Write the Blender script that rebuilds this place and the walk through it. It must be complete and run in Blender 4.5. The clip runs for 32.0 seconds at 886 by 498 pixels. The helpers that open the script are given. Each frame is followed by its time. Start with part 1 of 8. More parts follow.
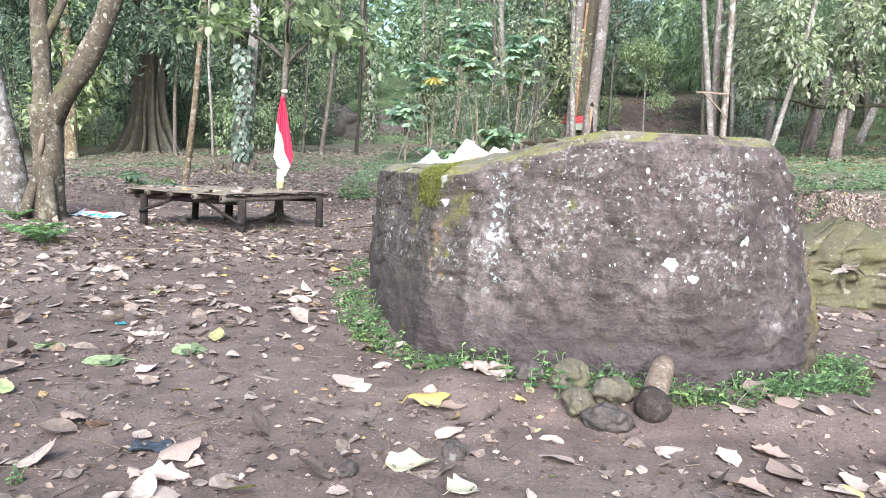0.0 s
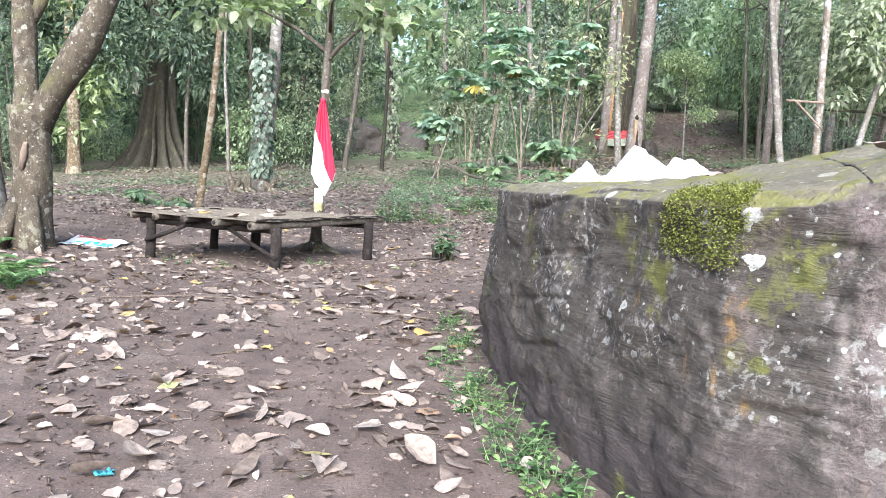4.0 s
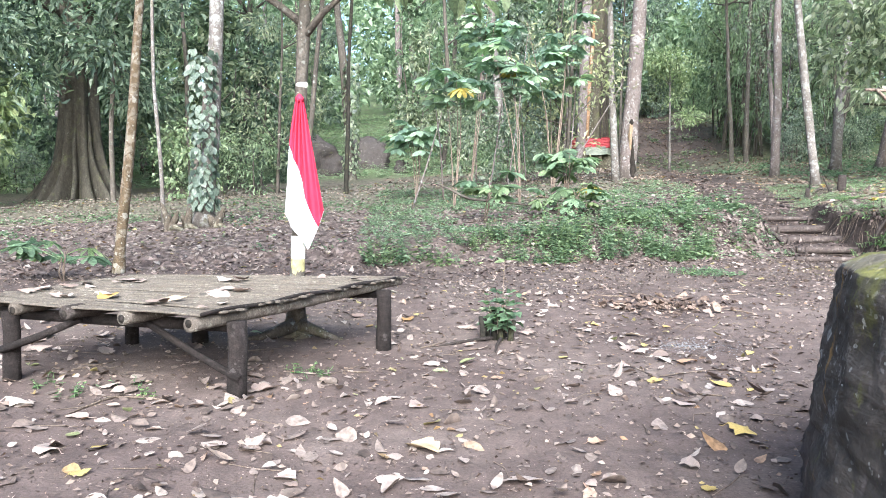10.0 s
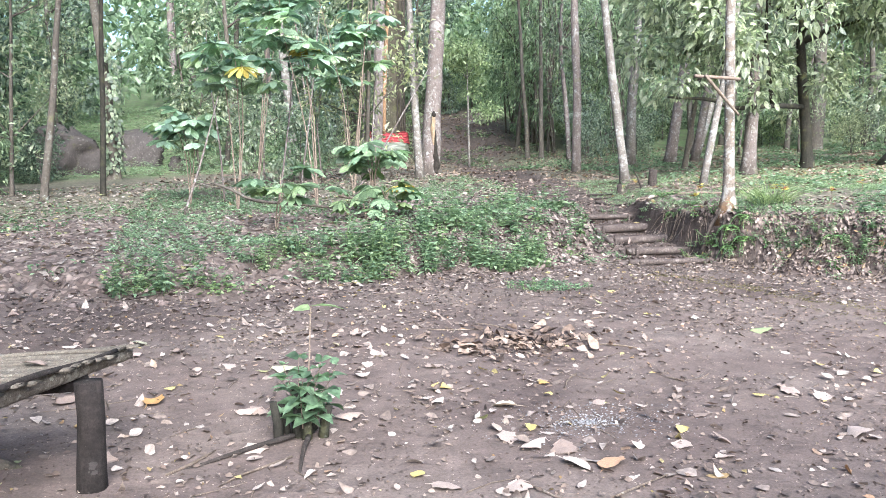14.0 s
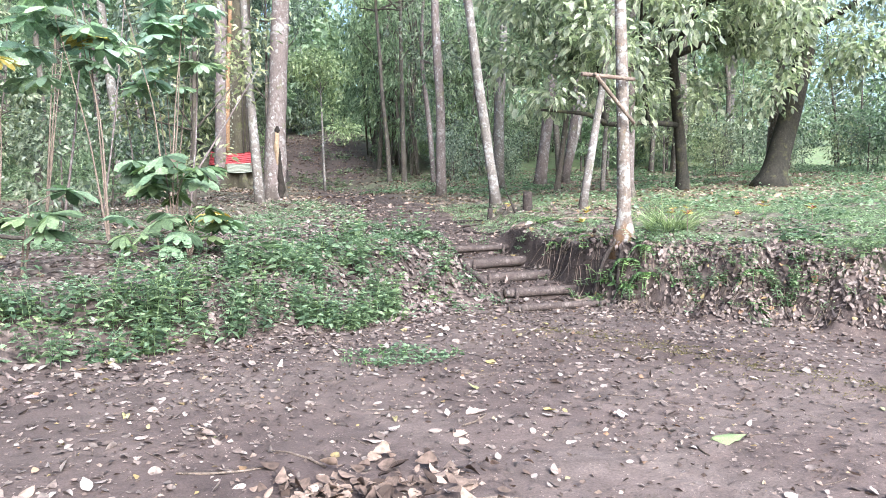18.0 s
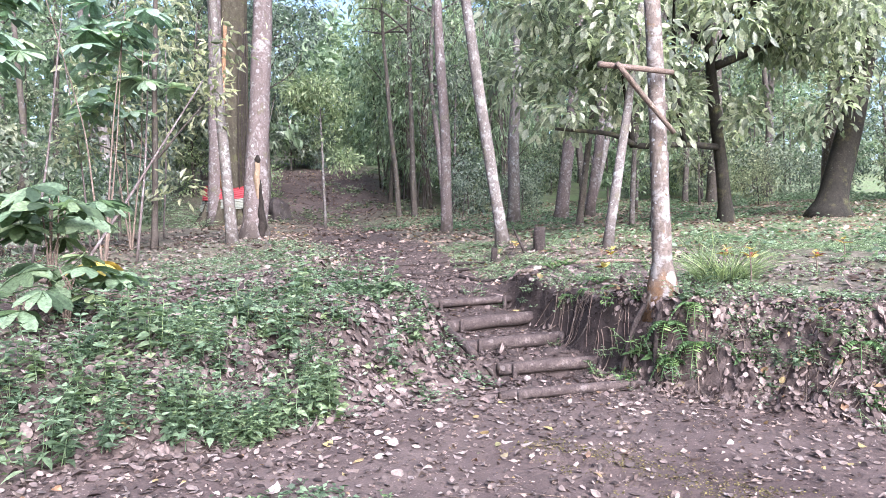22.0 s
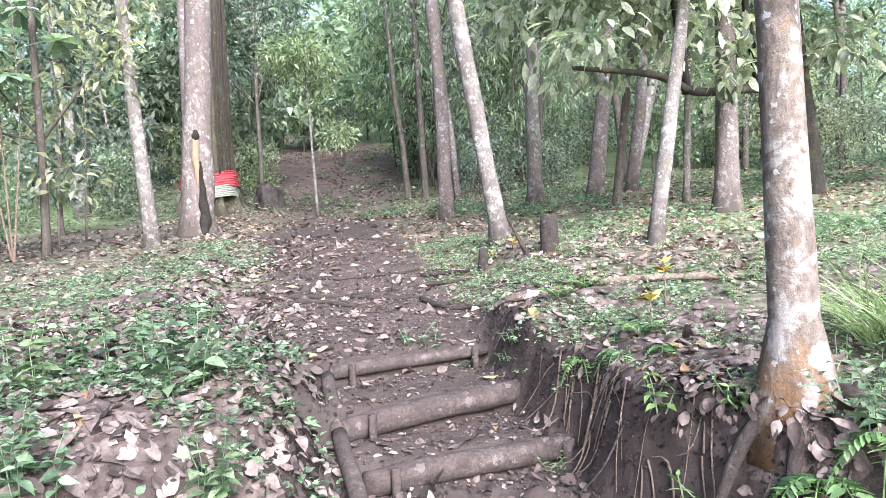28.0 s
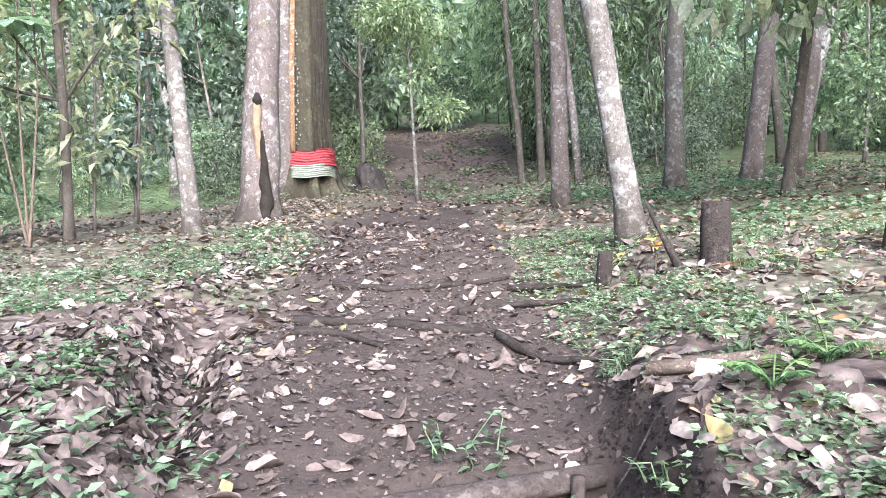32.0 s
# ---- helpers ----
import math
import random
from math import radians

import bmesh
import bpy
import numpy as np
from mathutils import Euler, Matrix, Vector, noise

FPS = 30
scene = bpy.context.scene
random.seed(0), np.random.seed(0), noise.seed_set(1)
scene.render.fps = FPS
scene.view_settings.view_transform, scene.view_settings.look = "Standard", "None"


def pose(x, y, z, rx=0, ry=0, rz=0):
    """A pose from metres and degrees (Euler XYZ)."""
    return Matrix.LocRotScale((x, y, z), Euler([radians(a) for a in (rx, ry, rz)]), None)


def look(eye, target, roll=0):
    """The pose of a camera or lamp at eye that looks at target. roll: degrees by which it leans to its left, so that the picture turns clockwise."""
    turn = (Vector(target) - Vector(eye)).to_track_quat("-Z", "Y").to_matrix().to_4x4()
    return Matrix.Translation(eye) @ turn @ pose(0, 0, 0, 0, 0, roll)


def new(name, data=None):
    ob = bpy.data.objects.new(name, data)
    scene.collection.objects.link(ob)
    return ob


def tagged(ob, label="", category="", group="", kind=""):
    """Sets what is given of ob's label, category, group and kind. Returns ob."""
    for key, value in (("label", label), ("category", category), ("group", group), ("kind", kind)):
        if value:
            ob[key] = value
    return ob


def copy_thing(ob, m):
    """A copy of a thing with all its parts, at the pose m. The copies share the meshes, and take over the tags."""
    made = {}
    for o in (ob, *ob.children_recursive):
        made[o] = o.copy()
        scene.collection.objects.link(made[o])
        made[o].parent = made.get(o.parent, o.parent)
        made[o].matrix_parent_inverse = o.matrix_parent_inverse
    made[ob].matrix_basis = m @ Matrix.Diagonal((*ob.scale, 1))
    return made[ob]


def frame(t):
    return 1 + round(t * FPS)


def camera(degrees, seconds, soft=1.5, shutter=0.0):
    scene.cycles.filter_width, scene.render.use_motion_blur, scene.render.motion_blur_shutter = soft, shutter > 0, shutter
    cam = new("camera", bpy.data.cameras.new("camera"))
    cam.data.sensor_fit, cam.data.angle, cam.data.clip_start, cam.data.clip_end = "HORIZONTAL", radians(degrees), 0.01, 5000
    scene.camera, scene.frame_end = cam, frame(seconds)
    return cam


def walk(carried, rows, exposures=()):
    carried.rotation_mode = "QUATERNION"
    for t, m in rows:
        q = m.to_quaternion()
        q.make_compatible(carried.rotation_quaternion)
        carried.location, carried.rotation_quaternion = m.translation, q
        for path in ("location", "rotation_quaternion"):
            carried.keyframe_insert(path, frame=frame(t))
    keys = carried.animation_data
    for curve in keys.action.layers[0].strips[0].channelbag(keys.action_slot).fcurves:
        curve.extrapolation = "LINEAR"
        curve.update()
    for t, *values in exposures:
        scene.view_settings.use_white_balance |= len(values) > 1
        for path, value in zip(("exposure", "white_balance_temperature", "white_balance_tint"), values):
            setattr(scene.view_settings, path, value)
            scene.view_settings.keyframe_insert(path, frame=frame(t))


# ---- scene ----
cam = camera(60.6, 32.0, 0.6)
PATH = [
    (0, (2.014, -2.64, 1.454), (2.004, -0.656, 1.202), 3.0),
    (0.5, (1.78, -2.31, 1.46), (1.771, -0.325, 1.217), 2.8),
    (1, (1.63, -1.989, 1.438), (1.621, -0.002, 1.209), 3.0),
    (1.5, (1.515, -1.629, 1.457), (1.504, 0.361, 1.255), 3.3),
    (2, (1.365, -1.251, 1.429), (1.348, 0.74, 1.243), 3.2),
    (2.5, (1.255, -0.89, 1.391), (1.232, 1.1, 1.195), 3.0),
    (3, (1.139, -0.54, 1.411), (1.11, 1.449, 1.198), 3.0),
    (3.5, (1.046, -0.251, 1.394), (1.018, 1.737, 1.176), 3.4),
    (5.5, (0.536, 1.037, 1.317), (0.51, 3.03, 1.159), 1.7),
    (6, (0.411, 1.393, 1.383), (0.395, 3.386, 1.211), 1.3),
    (6.5, (0.348, 1.757, 1.378), (0.326, 3.749, 1.195), 0.9),
    (7, (0.284, 2.104, 1.436), (0.27, 4.094, 1.238), 1.3),
    (7.5, (0.215, 2.521, 1.425), (0.224, 4.511, 1.221), 1.6),
    (8, (0.14, 2.833, 1.448), (0.159, 4.824, 1.258), 1.3),
    (8.5, (0.068, 3.187, 1.46), (0.075, 5.18, 1.286), 1.2),
    (9, (-0.001, 3.5, 1.467), (0.011, 5.493, 1.296), 1.1),
    (9.5, (-0.08, 3.865, 1.489), (-0.034, 5.858, 1.32), 0.8),
    (10, (-0.145, 4.174, 1.489), (-0.042, 6.165, 1.323), 0.9),
    (10.5, (-0.165, 4.539, 1.506), (0.003, 6.524, 1.334), 1.5),
    (11, (-0.181, 4.823, 1.497), (0.062, 6.798, 1.299), 2.0),
    (11.5, (-0.221, 5.215, 1.507), (0.097, 7.179, 1.3), 1.7),
    (12, (-0.197, 5.536, 1.506), (0.184, 7.489, 1.307), 1.5),
    (12.5, (-0.112, 5.899, 1.545), (0.317, 7.844, 1.364), 1.2),
    (13, (-0.07, 6.287, 1.514), (0.429, 8.216, 1.344), 1.0),
    (13.5, (-0.003, 6.646, 1.513), (0.573, 8.554, 1.345), 0.5),
    (14, (0.165, 6.982, 1.501), (0.797, 8.872, 1.335), 0.3),
    (14.5, (0.351, 7.282, 1.502), (1.04, 9.153, 1.348), 0.0),
    (15, (0.55, 7.639, 1.497), (1.302, 9.487, 1.364), -0.4),
    (15.5, (0.781, 7.996, 1.483), (1.578, 9.826, 1.359), -0.5),
    (17.5, (1.581, 9.483, 1.558), (2.481, 11.268, 1.475), -0.4),
    (18, (1.747, 9.802, 1.528), (2.696, 11.559, 1.427), -0.2),
    (18.5, (1.997, 10.155, 1.546), (2.998, 11.884, 1.451), 0.0),
    (19, (2.294, 10.509, 1.561), (3.293, 12.241, 1.492), 0.2),
    (19.5, (2.555, 10.804, 1.576), (3.526, 12.552, 1.533), 0.1),
    (20, (2.809, 11.14, 1.609), (3.764, 12.897, 1.571), -0.3),
    (20.5, (3.046, 11.425, 1.583), (3.986, 13.189, 1.538), -0.9),
    (21, (3.321, 11.757, 1.625), (4.246, 13.529, 1.578), -1.2),
    (21.5, (3.645, 12.095, 1.609), (4.545, 13.88, 1.579), -1.2),
    (22, (3.76, 12.167, 1.644), (4.643, 13.961, 1.633), -0.8),
    (22.5, (4.17, 12.555, 1.68), (5.029, 14.361, 1.703), -0.7),
    (23, (4.444, 12.914, 1.681), (5.291, 14.725, 1.717), -0.7),
    (23.5, (4.671, 13.209, 1.668), (5.509, 15.025, 1.688), -1.1),
    (24, (4.969, 13.543, 1.685), (5.779, 15.371, 1.689), -1.2),
    (24.5, (5.271, 13.869, 1.685), (6.029, 15.719, 1.683), -0.9),
    (26.5, (6.067, 14.795, 1.866), (6.732, 16.681, 1.807), -1.9),
    (27, (6.266, 15.181, 1.88), (6.985, 17.045, 1.801), -2.6),
    (27.5, (6.501, 15.591, 1.902), (7.263, 17.438, 1.824), -2.8),
    (28, (6.72, 15.902, 1.902), (7.495, 17.744, 1.836), -2.8),
    (28.5, (6.994, 16.213, 1.923), (7.754, 18.062, 1.867), -2.4),
    (29, (7.179, 16.561, 1.882), (7.917, 18.419, 1.816), -2.2),
    (29.5, (7.329, 16.884, 1.87), (8.029, 18.756, 1.795), -2.3),
    (30, (7.532, 17.264, 1.86), (8.173, 19.157, 1.778), -2.3),
    (30.5, (7.68, 17.647, 1.803), (8.262, 19.557, 1.704), -1.9),
    (31, (7.829, 18.059, 1.807), (8.37, 19.982, 1.702), -1.9),
    (31.5, (7.988, 18.439, 1.799), (8.492, 20.372, 1.7), -1.7),
    (32, (8.143, 18.794, 1.897), (8.613, 20.736, 1.808), -1.6),
]
walk(cam, [(t, look(eye, target, roll)) for t, eye, target, roll in PATH], [(0, 1.51, 5720, 4), (9, 1.79, 5660, 4), (19, 1.80, 5620, 9), (20, 1.72, 5620, 14), (24, 1.79, 5550, 20), (27, 1.98, 5620, 14), (31, 1.98, 5600, 11), (32, 1.92, 5600, 11)])

# ---- world, sun ----
world = bpy.data.worlds.new("world")
scene.world = world
world.use_nodes = True
wn = world.node_tree.nodes
sky = wn.new("ShaderNodeTexSky")
sky.sky_type, sky.sun_disc = "NISHITA", False
sky.sun_elevation, sky.sun_rotation = radians(34), radians(183)
sky.air_density, sky.dust_density, sky.ozone_density = 1.0, 4.0, 1.0
wn["Background"].inputs["Strength"].default_value = 0.15
world.node_tree.links.new(sky.outputs[0], wn["Background"].inputs["Color"])
sun = new("sun", bpy.data.lights.new("sun", "SUN"))
sun.data.energy, sun.data.angle, sun.data.color = 4.5, radians(42), (1.0, 0.97, 0.93)
sun.matrix_world = look((0, 0, 29), (2, 43, 0), 0)

# ---- materials ----
def material(name, rough=0.8, spec=0.3):
    m = bpy.data.materials.new(name)
    m.use_nodes = True
    n = m.node_tree.nodes
    b = n["Principled BSDF"]
    b.inputs["Roughness"].default_value = rough
    b.inputs["Specular IOR Level"].default_value = spec
    return m, n, m.node_tree.links, b


def ramp(n, l, fac, stops, mode="LINEAR"):
    r = n.new("ShaderNodeValToRGB")
    r.color_ramp.interpolation = mode
    e = r.color_ramp.elements
    while len(e) < len(stops):
        e.new(0.5)
    for k, (p, c) in enumerate(stops):
        e[k].position, e[k].color = p, (*c, 1) if len(c) == 3 else c
    if fac is not None:
        l.new(fac, r.inputs[0])
    return r.outputs[0]


def grey(v):
    return (v, v, v)


def noise_tex(n, l, coord, scale, detail=4, rough=0.6, distort=0.0):
    t = n.new("ShaderNodeTexNoise")
    t.inputs["Scale"].default_value, t.inputs["Detail"].default_value = scale, detail
    t.inputs["Roughness"].default_value, t.inputs["Distortion"].default_value = rough, distort
    l.new(coord, t.inputs["Vector"])
    return t.outputs["Fac"]


def mix(n, l, fac, a, b, blend="MIX"):
    m = n.new("ShaderNodeMix")
    m.data_type, m.blend_type = "RGBA", blend
    for sock, v in ((m.inputs["Factor"], fac), (m.inputs[6], a), (m.inputs[7], b)):
        if isinstance(v, (int, float)):
            sock.default_value = v
        elif isinstance(v, tuple):
            sock.default_value = (*v, 1)
        else:
            l.new(v, sock)
    return m.outputs[2]


def bump(n, l, b, height, strength=0.5, dist=0.02):
    k = n.new("ShaderNodeBump")
    k.inputs["Strength"].default_value, k.inputs["Distance"].default_value = strength, dist
    l.new(height, k.inputs["Height"])
    l.new(k.outputs[0], b.inputs["Normal"])


def coords(n, which="Object", scale=None, l=None):
    c = n.new("ShaderNodeTexCoord").outputs[which]
    if scale:
        m = n.new("ShaderNodeMapping")
        m.inputs["Scale"].default_value = scale
        l.new(c, m.inputs[0])
        return m.outputs[0]
    return c


def island(n):
    return n.new("ShaderNodeNewGeometry").outputs["Random Per Island"]


def maths(n, l, op, a, b=0.0):
    k = n.new("ShaderNodeMath")
    k.operation = op
    for s, v in zip(k.inputs, (a, b)):
        if isinstance(v, (int, float)):
            s.default_value = v
        else:
            l.new(v, s)
    return k.outputs[0]


def foliage(name, stops, trans=0.35, rough=0.5, spec=0.35, tint=(1.15, 1.3, 0.9)):
    """Leaves: colour by leaf, some light passing through."""
    m, n, l, b = material(name, rough, spec)
    obj = n.new("ShaderNodeObjectInfo").outputs["Random"]
    (p0, c0), (p1, c1) = stops[0], stops[-1]
    c = ramp(n, l, island(n), [(p0, tuple(q * 0.55 for q in c0)), *stops[1:-1], (p1, tuple(q * 1.12 for q in c1))])
    f = noise_tex(n, l, coords(n), 30, 2)
    c = mix(n, l, 0.8, c, ramp(n, l, f, [(0.3, grey(0.45)), (0.7, grey(1.3))]), "MULTIPLY")
    c = mix(n, l, 1.0, c, ramp(n, l, obj, [(0, (0.8, 0.85, 0.85)), (0.5, (1, 1, 1)), (1, (1.2, 1.12, 0.9))]), "MULTIPLY")
    l.new(c, b.inputs["Base Color"])
    t = n.new("ShaderNodeBsdfTranslucent")
    l.new(mix(n, l, 1.0, c, tint, "MULTIPLY"), t.inputs["Color"])
    s = n.new("ShaderNodeMixShader")
    s.inputs[0].default_value = trans
    l.new(b.outputs[0], s.inputs[1])
    l.new(t.outputs[0], s.inputs[2])
    l.new(s.outputs[0], n["Material Output"].inputs["Surface"])
    return m


def map_range(n, l, value, lo, hi):
    k = n.new("ShaderNodeMapRange")
    k.inputs["From Min"].default_value, k.inputs["From Max"].default_value = lo, hi
    l.new(value, k.inputs["Value"])
    return k.outputs[0]


def warped(n, l, c, scale, amount):
    """Coordinates shaken by a noise of the given scale."""
    t = n.new("ShaderNodeTexNoise")
    t.inputs["Scale"].default_value, t.inputs["Detail"].default_value = scale, 4
    l.new(c, t.inputs["Vector"])
    k = n.new("ShaderNodeVectorMath")
    k.operation = "MULTIPLY_ADD"
    k.inputs[1].default_value = (amount,) * 3
    l.new(t.outputs["Color"], k.inputs[0])
    l.new(c, k.inputs[2])
    return k.outputs[0]


def spots(n, l, c, scale, share, small, large, ragged=0.5):
    """Crisp irregular spots, each cell of the pattern with a size of its own; share: how many cells bear one."""
    v = n.new("ShaderNodeTexVoronoi")
    v.inputs["Scale"].default_value = scale
    l.new(warped(n, l, c, scale * 3.2, ragged / scale), v.inputs["Vector"])
    sp = n.new("ShaderNodeSeparateColor")
    l.new(v.outputs["Color"], sp.inputs[0])
    size = maths(n, l, "MULTIPLY", sp.outputs[1], large - small)
    near = maths(n, l, "LESS_THAN", v.outputs["Distance"], maths(n, l, "ADD", size, small))
    return maths(n, l, "MULTIPLY", near, maths(n, l, "LESS_THAN", sp.outputs[0], share))


def bark(name, dark, light, patch, amount=0.5, scale=1.0, moss=0.0, rust=0.0, splash=False, plain=False):
    """Bark with shallow furrows, crusty blotches of lichen in several tones, and some moss."""
    m, n, l, b = material(name, 0.9, 0.15)
    c = coords(n)
    up = coords(n, "Object", (2.2 * scale,) * 3 if plain else (3.4 * scale, 3.4 * scale, 1.5 * scale), l)
    f1 = noise_tex(n, l, up, 4, 7, 0.72, 0.3)
    base = ramp(n, l, f1, [(0.3, dark), (0.7, light)])
    f3 = noise_tex(n, l, c, 1.7 * scale, 3)
    f5 = noise_tex(n, l, c, 45 * scale, 5, 0.75)
    base = mix(n, l, 0.85, base, ramp(n, l, f5, [(0.32, grey(0.45)), (0.5, grey(1.0)), (0.68, grey(1.5))]), "MULTIPLY")
    # crust: a thin uneven film, thick in some places and missing in others
    f2 = noise_tex(n, l, c, 9 * scale, 6, 0.65, 0.5)
    lo = 0.70 - 0.2 * amount
    s1 = maths(n, l, "ADD", f2, maths(n, l, "MULTIPLY", maths(n, l, "SUBTRACT", f3, 0.5), 0.5))
    film = tuple(0.55 * v + 0.45 * k for v, k in zip(patch, light))
    col = mix(n, l, ramp(n, l, s1, [(lo - 0.06, grey(0)), (lo + 0.02, grey(0.7))]), base, film)
    # rosettes: crisp pale patches of several sizes
    for sc, share, small, large in ((6.5, 0.55 * amount, 0.10, 0.34), (14.0, 0.7 * amount, 0.10, 0.32), (30.0, 0.6 * amount, 0.12, 0.32)):
        k = maths(n, l, "MULTIPLY", spots(n, l, c, sc * scale, share, small, large, 0.55), ramp(n, l, f5, [(0.36, grey(0.25)), (0.48, grey(0.9))]))
        col = mix(n, l, k, col, mix(n, l, f2, tuple(0.8 * v for v in patch), tuple(min(1, 1.2 * v) for v in patch)))
    col = mix(n, l, ramp(n, l, f3, [(0.35, grey(0.35)), (0.65, grey(0))]), col, dark)
    if rust:
        # rust-coloured algae at the foot, thinning upwards in patches
        z = n.new("ShaderNodeSeparateXYZ")
        l.new(c, z.inputs[0])
        k = maths(n, l, "MULTIPLY", maths(n, l, "ADD", z.outputs["Z"], maths(n, l, "MULTIPLY", f2, 1.6)), 0.5)
        col = mix(n, l, ramp(n, l, k, [(rust, grey(0.8)), (min(1.0, rust + 0.2), grey(0))]), col, mix(n, l, f5, (0.07, 0.036, 0.015), (0.19, 0.10, 0.04)))
        col = mix(n, l, ramp(n, l, noise_tex(n, l, c, 5.0, 5, 0.7), [(0.60, grey(0)), (0.66, grey(0.7))]), col, (0.17, 0.10, 0.035))
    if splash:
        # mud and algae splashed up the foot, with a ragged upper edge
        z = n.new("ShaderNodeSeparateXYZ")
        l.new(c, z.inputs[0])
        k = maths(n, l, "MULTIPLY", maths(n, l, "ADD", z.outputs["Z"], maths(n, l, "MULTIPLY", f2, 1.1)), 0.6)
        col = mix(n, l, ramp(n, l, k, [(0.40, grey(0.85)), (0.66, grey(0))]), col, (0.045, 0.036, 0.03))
    if moss:
        f4 = noise_tex(n, l, c, 2.6, 5, 0.7)
        col = mix(n, l, ramp(n, l, f4, [(0.62 - 0.2 * moss, grey(0)), (0.75, grey(0.8))]), col, mix(n, l, f5, (0.05, 0.05, 0.018), (0.14, 0.14, 0.06)))
    l.new(col, b.inputs["Base Color"])
    bump(n, l, b, mix(n, l, 0.5, f1, mix(n, l, 0.5, f2, f5)), 1.0, 0.045)
    return m


M = {}
M["leaf_mid"] = foliage("leaf_mid", [(0, (0.086, 0.119, 0.094)), (0.5, (0.170, 0.209, 0.163)), (1, (0.306, 0.330, 0.278))], 0.5, 0.42, 0.5)
M["leaf_dark"] = foliage("leaf_dark", [(0, (0.053, 0.085, 0.063)), (0.6, (0.107, 0.145, 0.103)), (1, (0.193, 0.225, 0.160))], 0.45)
M["leaf_light"] = foliage("leaf_light", [(0, (0.139, 0.200, 0.120)), (0.5, (0.224, 0.289, 0.183)), (1, (0.342, 0.400, 0.274))], 0.5, 0.45, 0.5)
M["leaf_grey"] = foliage("leaf_grey", [(0, (0.15, 0.180, 0.138)), (0.5, (0.285, 0.312, 0.240)), (1, (0.45, 0.460, 0.375))], 0.58, 0.42, 0.42)
M["leaf_canopy"] = foliage("leaf_canopy", [(0, (0.17, 0.20, 0.11)), (0.5, (0.27, 0.30, 0.17)), (1, (0.40, 0.42, 0.26))], 0.55, 0.45, 0.4)
M["leaf_palm"] = foliage("leaf_palm", [(0, (0.167, 0.243, 0.185)), (0.6, (0.246, 0.333, 0.246)), (1, (0.334, 0.414, 0.317))], 0.5, 0.45, 0.5)
M["leaf_weed"] = foliage("leaf_weed", [(0, (0.095, 0.143, 0.082)), (0.6, (0.165, 0.232, 0.138)), (1, (0.25, 0.32, 0.20))], 0.46)
M["leaf_sprig"] = foliage("leaf_sprig", [(0, (0.06, 0.115, 0.045)), (0.6, (0.12, 0.20, 0.08)), (1, (0.20, 0.29, 0.13))], 0.4)
M["leaf_yellow"] = foliage("leaf_yellow", [(0, (0.38, 0.28, 0.06)), (1, (0.46, 0.38, 0.11))], 0.3)
M["leaf_red"] = foliage("leaf_red", [(0, (0.14, 0.018, 0.025)), (0.6, (0.22, 0.05, 0.03)), (0.75, (0.36, 0.27, 0.06)), (1, (0.40, 0.33, 0.08))], 0.25)
M["litter"] = foliage("litter", [(0, (0.112, 0.080, 0.068)), (0.25, (0.180, 0.135, 0.115)), (0.6, (0.262, 0.206, 0.180)), (0.88, (0.360, 0.295, 0.262)),
                                 (0.955, (0.25, 0.14, 0.075)), (0.975, (0.33, 0.27, 0.12)), (0.985, (0.30, 0.24, 0.11)), (1, (0.18, 0.21, 0.10))], 0.15, 0.65, 0.3, (1.2, 1.0, 0.8))
M["litter_dark"] = foliage("litter_dark", [(0, (0.055, 0.038, 0.034)), (0.4, (0.105, 0.076, 0.069)), (0.8, (0.185, 0.138, 0.124)), (1, (0.28, 0.215, 0.195))], 0.08, 0.75, 0.2, (1.2, 1.0, 0.8))
M["litter_mid"] = foliage("litter_mid", [(0, (0.062, 0.042, 0.036)), (0.3, (0.120, 0.088, 0.077)), (0.7, (0.200, 0.153, 0.134)), (0.93, (0.290, 0.230, 0.204)), (0.96, (0.195, 0.112, 0.060)), (0.98, (0.260, 0.205, 0.093)), (1, (0.205, 0.158, 0.140))], 0.12, 0.68, 0.25, (1.2, 1.0, 0.8))
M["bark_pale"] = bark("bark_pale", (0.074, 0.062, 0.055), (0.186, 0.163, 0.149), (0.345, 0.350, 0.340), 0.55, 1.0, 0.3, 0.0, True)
M["bark_stained"] = bark("bark_stained", (0.076, 0.060, 0.050), (0.190, 0.155, 0.131), (0.380, 0.385, 0.375), 0.7, 0.62, 0.25, 0.34)
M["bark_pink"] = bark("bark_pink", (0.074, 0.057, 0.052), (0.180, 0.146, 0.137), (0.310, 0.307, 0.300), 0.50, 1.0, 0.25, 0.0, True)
M["bark_brown"] = bark("bark_brown", (0.044, 0.036, 0.031), (0.123, 0.105, 0.088), (0.264, 0.274, 0.250), 0.2, 1.0, 0.3)
M["bark_rough"] = bark("bark_rough", (0.032, 0.025, 0.019), (0.115, 0.092, 0.070), (0.26, 0.25, 0.22), 0.4, 1.1, 0.35)
M["bark_dark"] = bark("bark_dark", (0.013, 0.012, 0.010), (0.039, 0.034, 0.027), (0.091, 0.092, 0.082), 0.05, 1.0, 0.4)
M["bark_olive"] = bark("bark_olive", (0.030, 0.026, 0.018), (0.086, 0.074, 0.052), (0.17, 0.16, 0.13), 0.15, 0.8, 0.3)
M["bark_white"] = bark("bark_white", (0.045, 0.036, 0.03), (0.13, 0.115, 0.105), (0.33, 0.32, 0.32), 0.75, 0.6, 0.15)
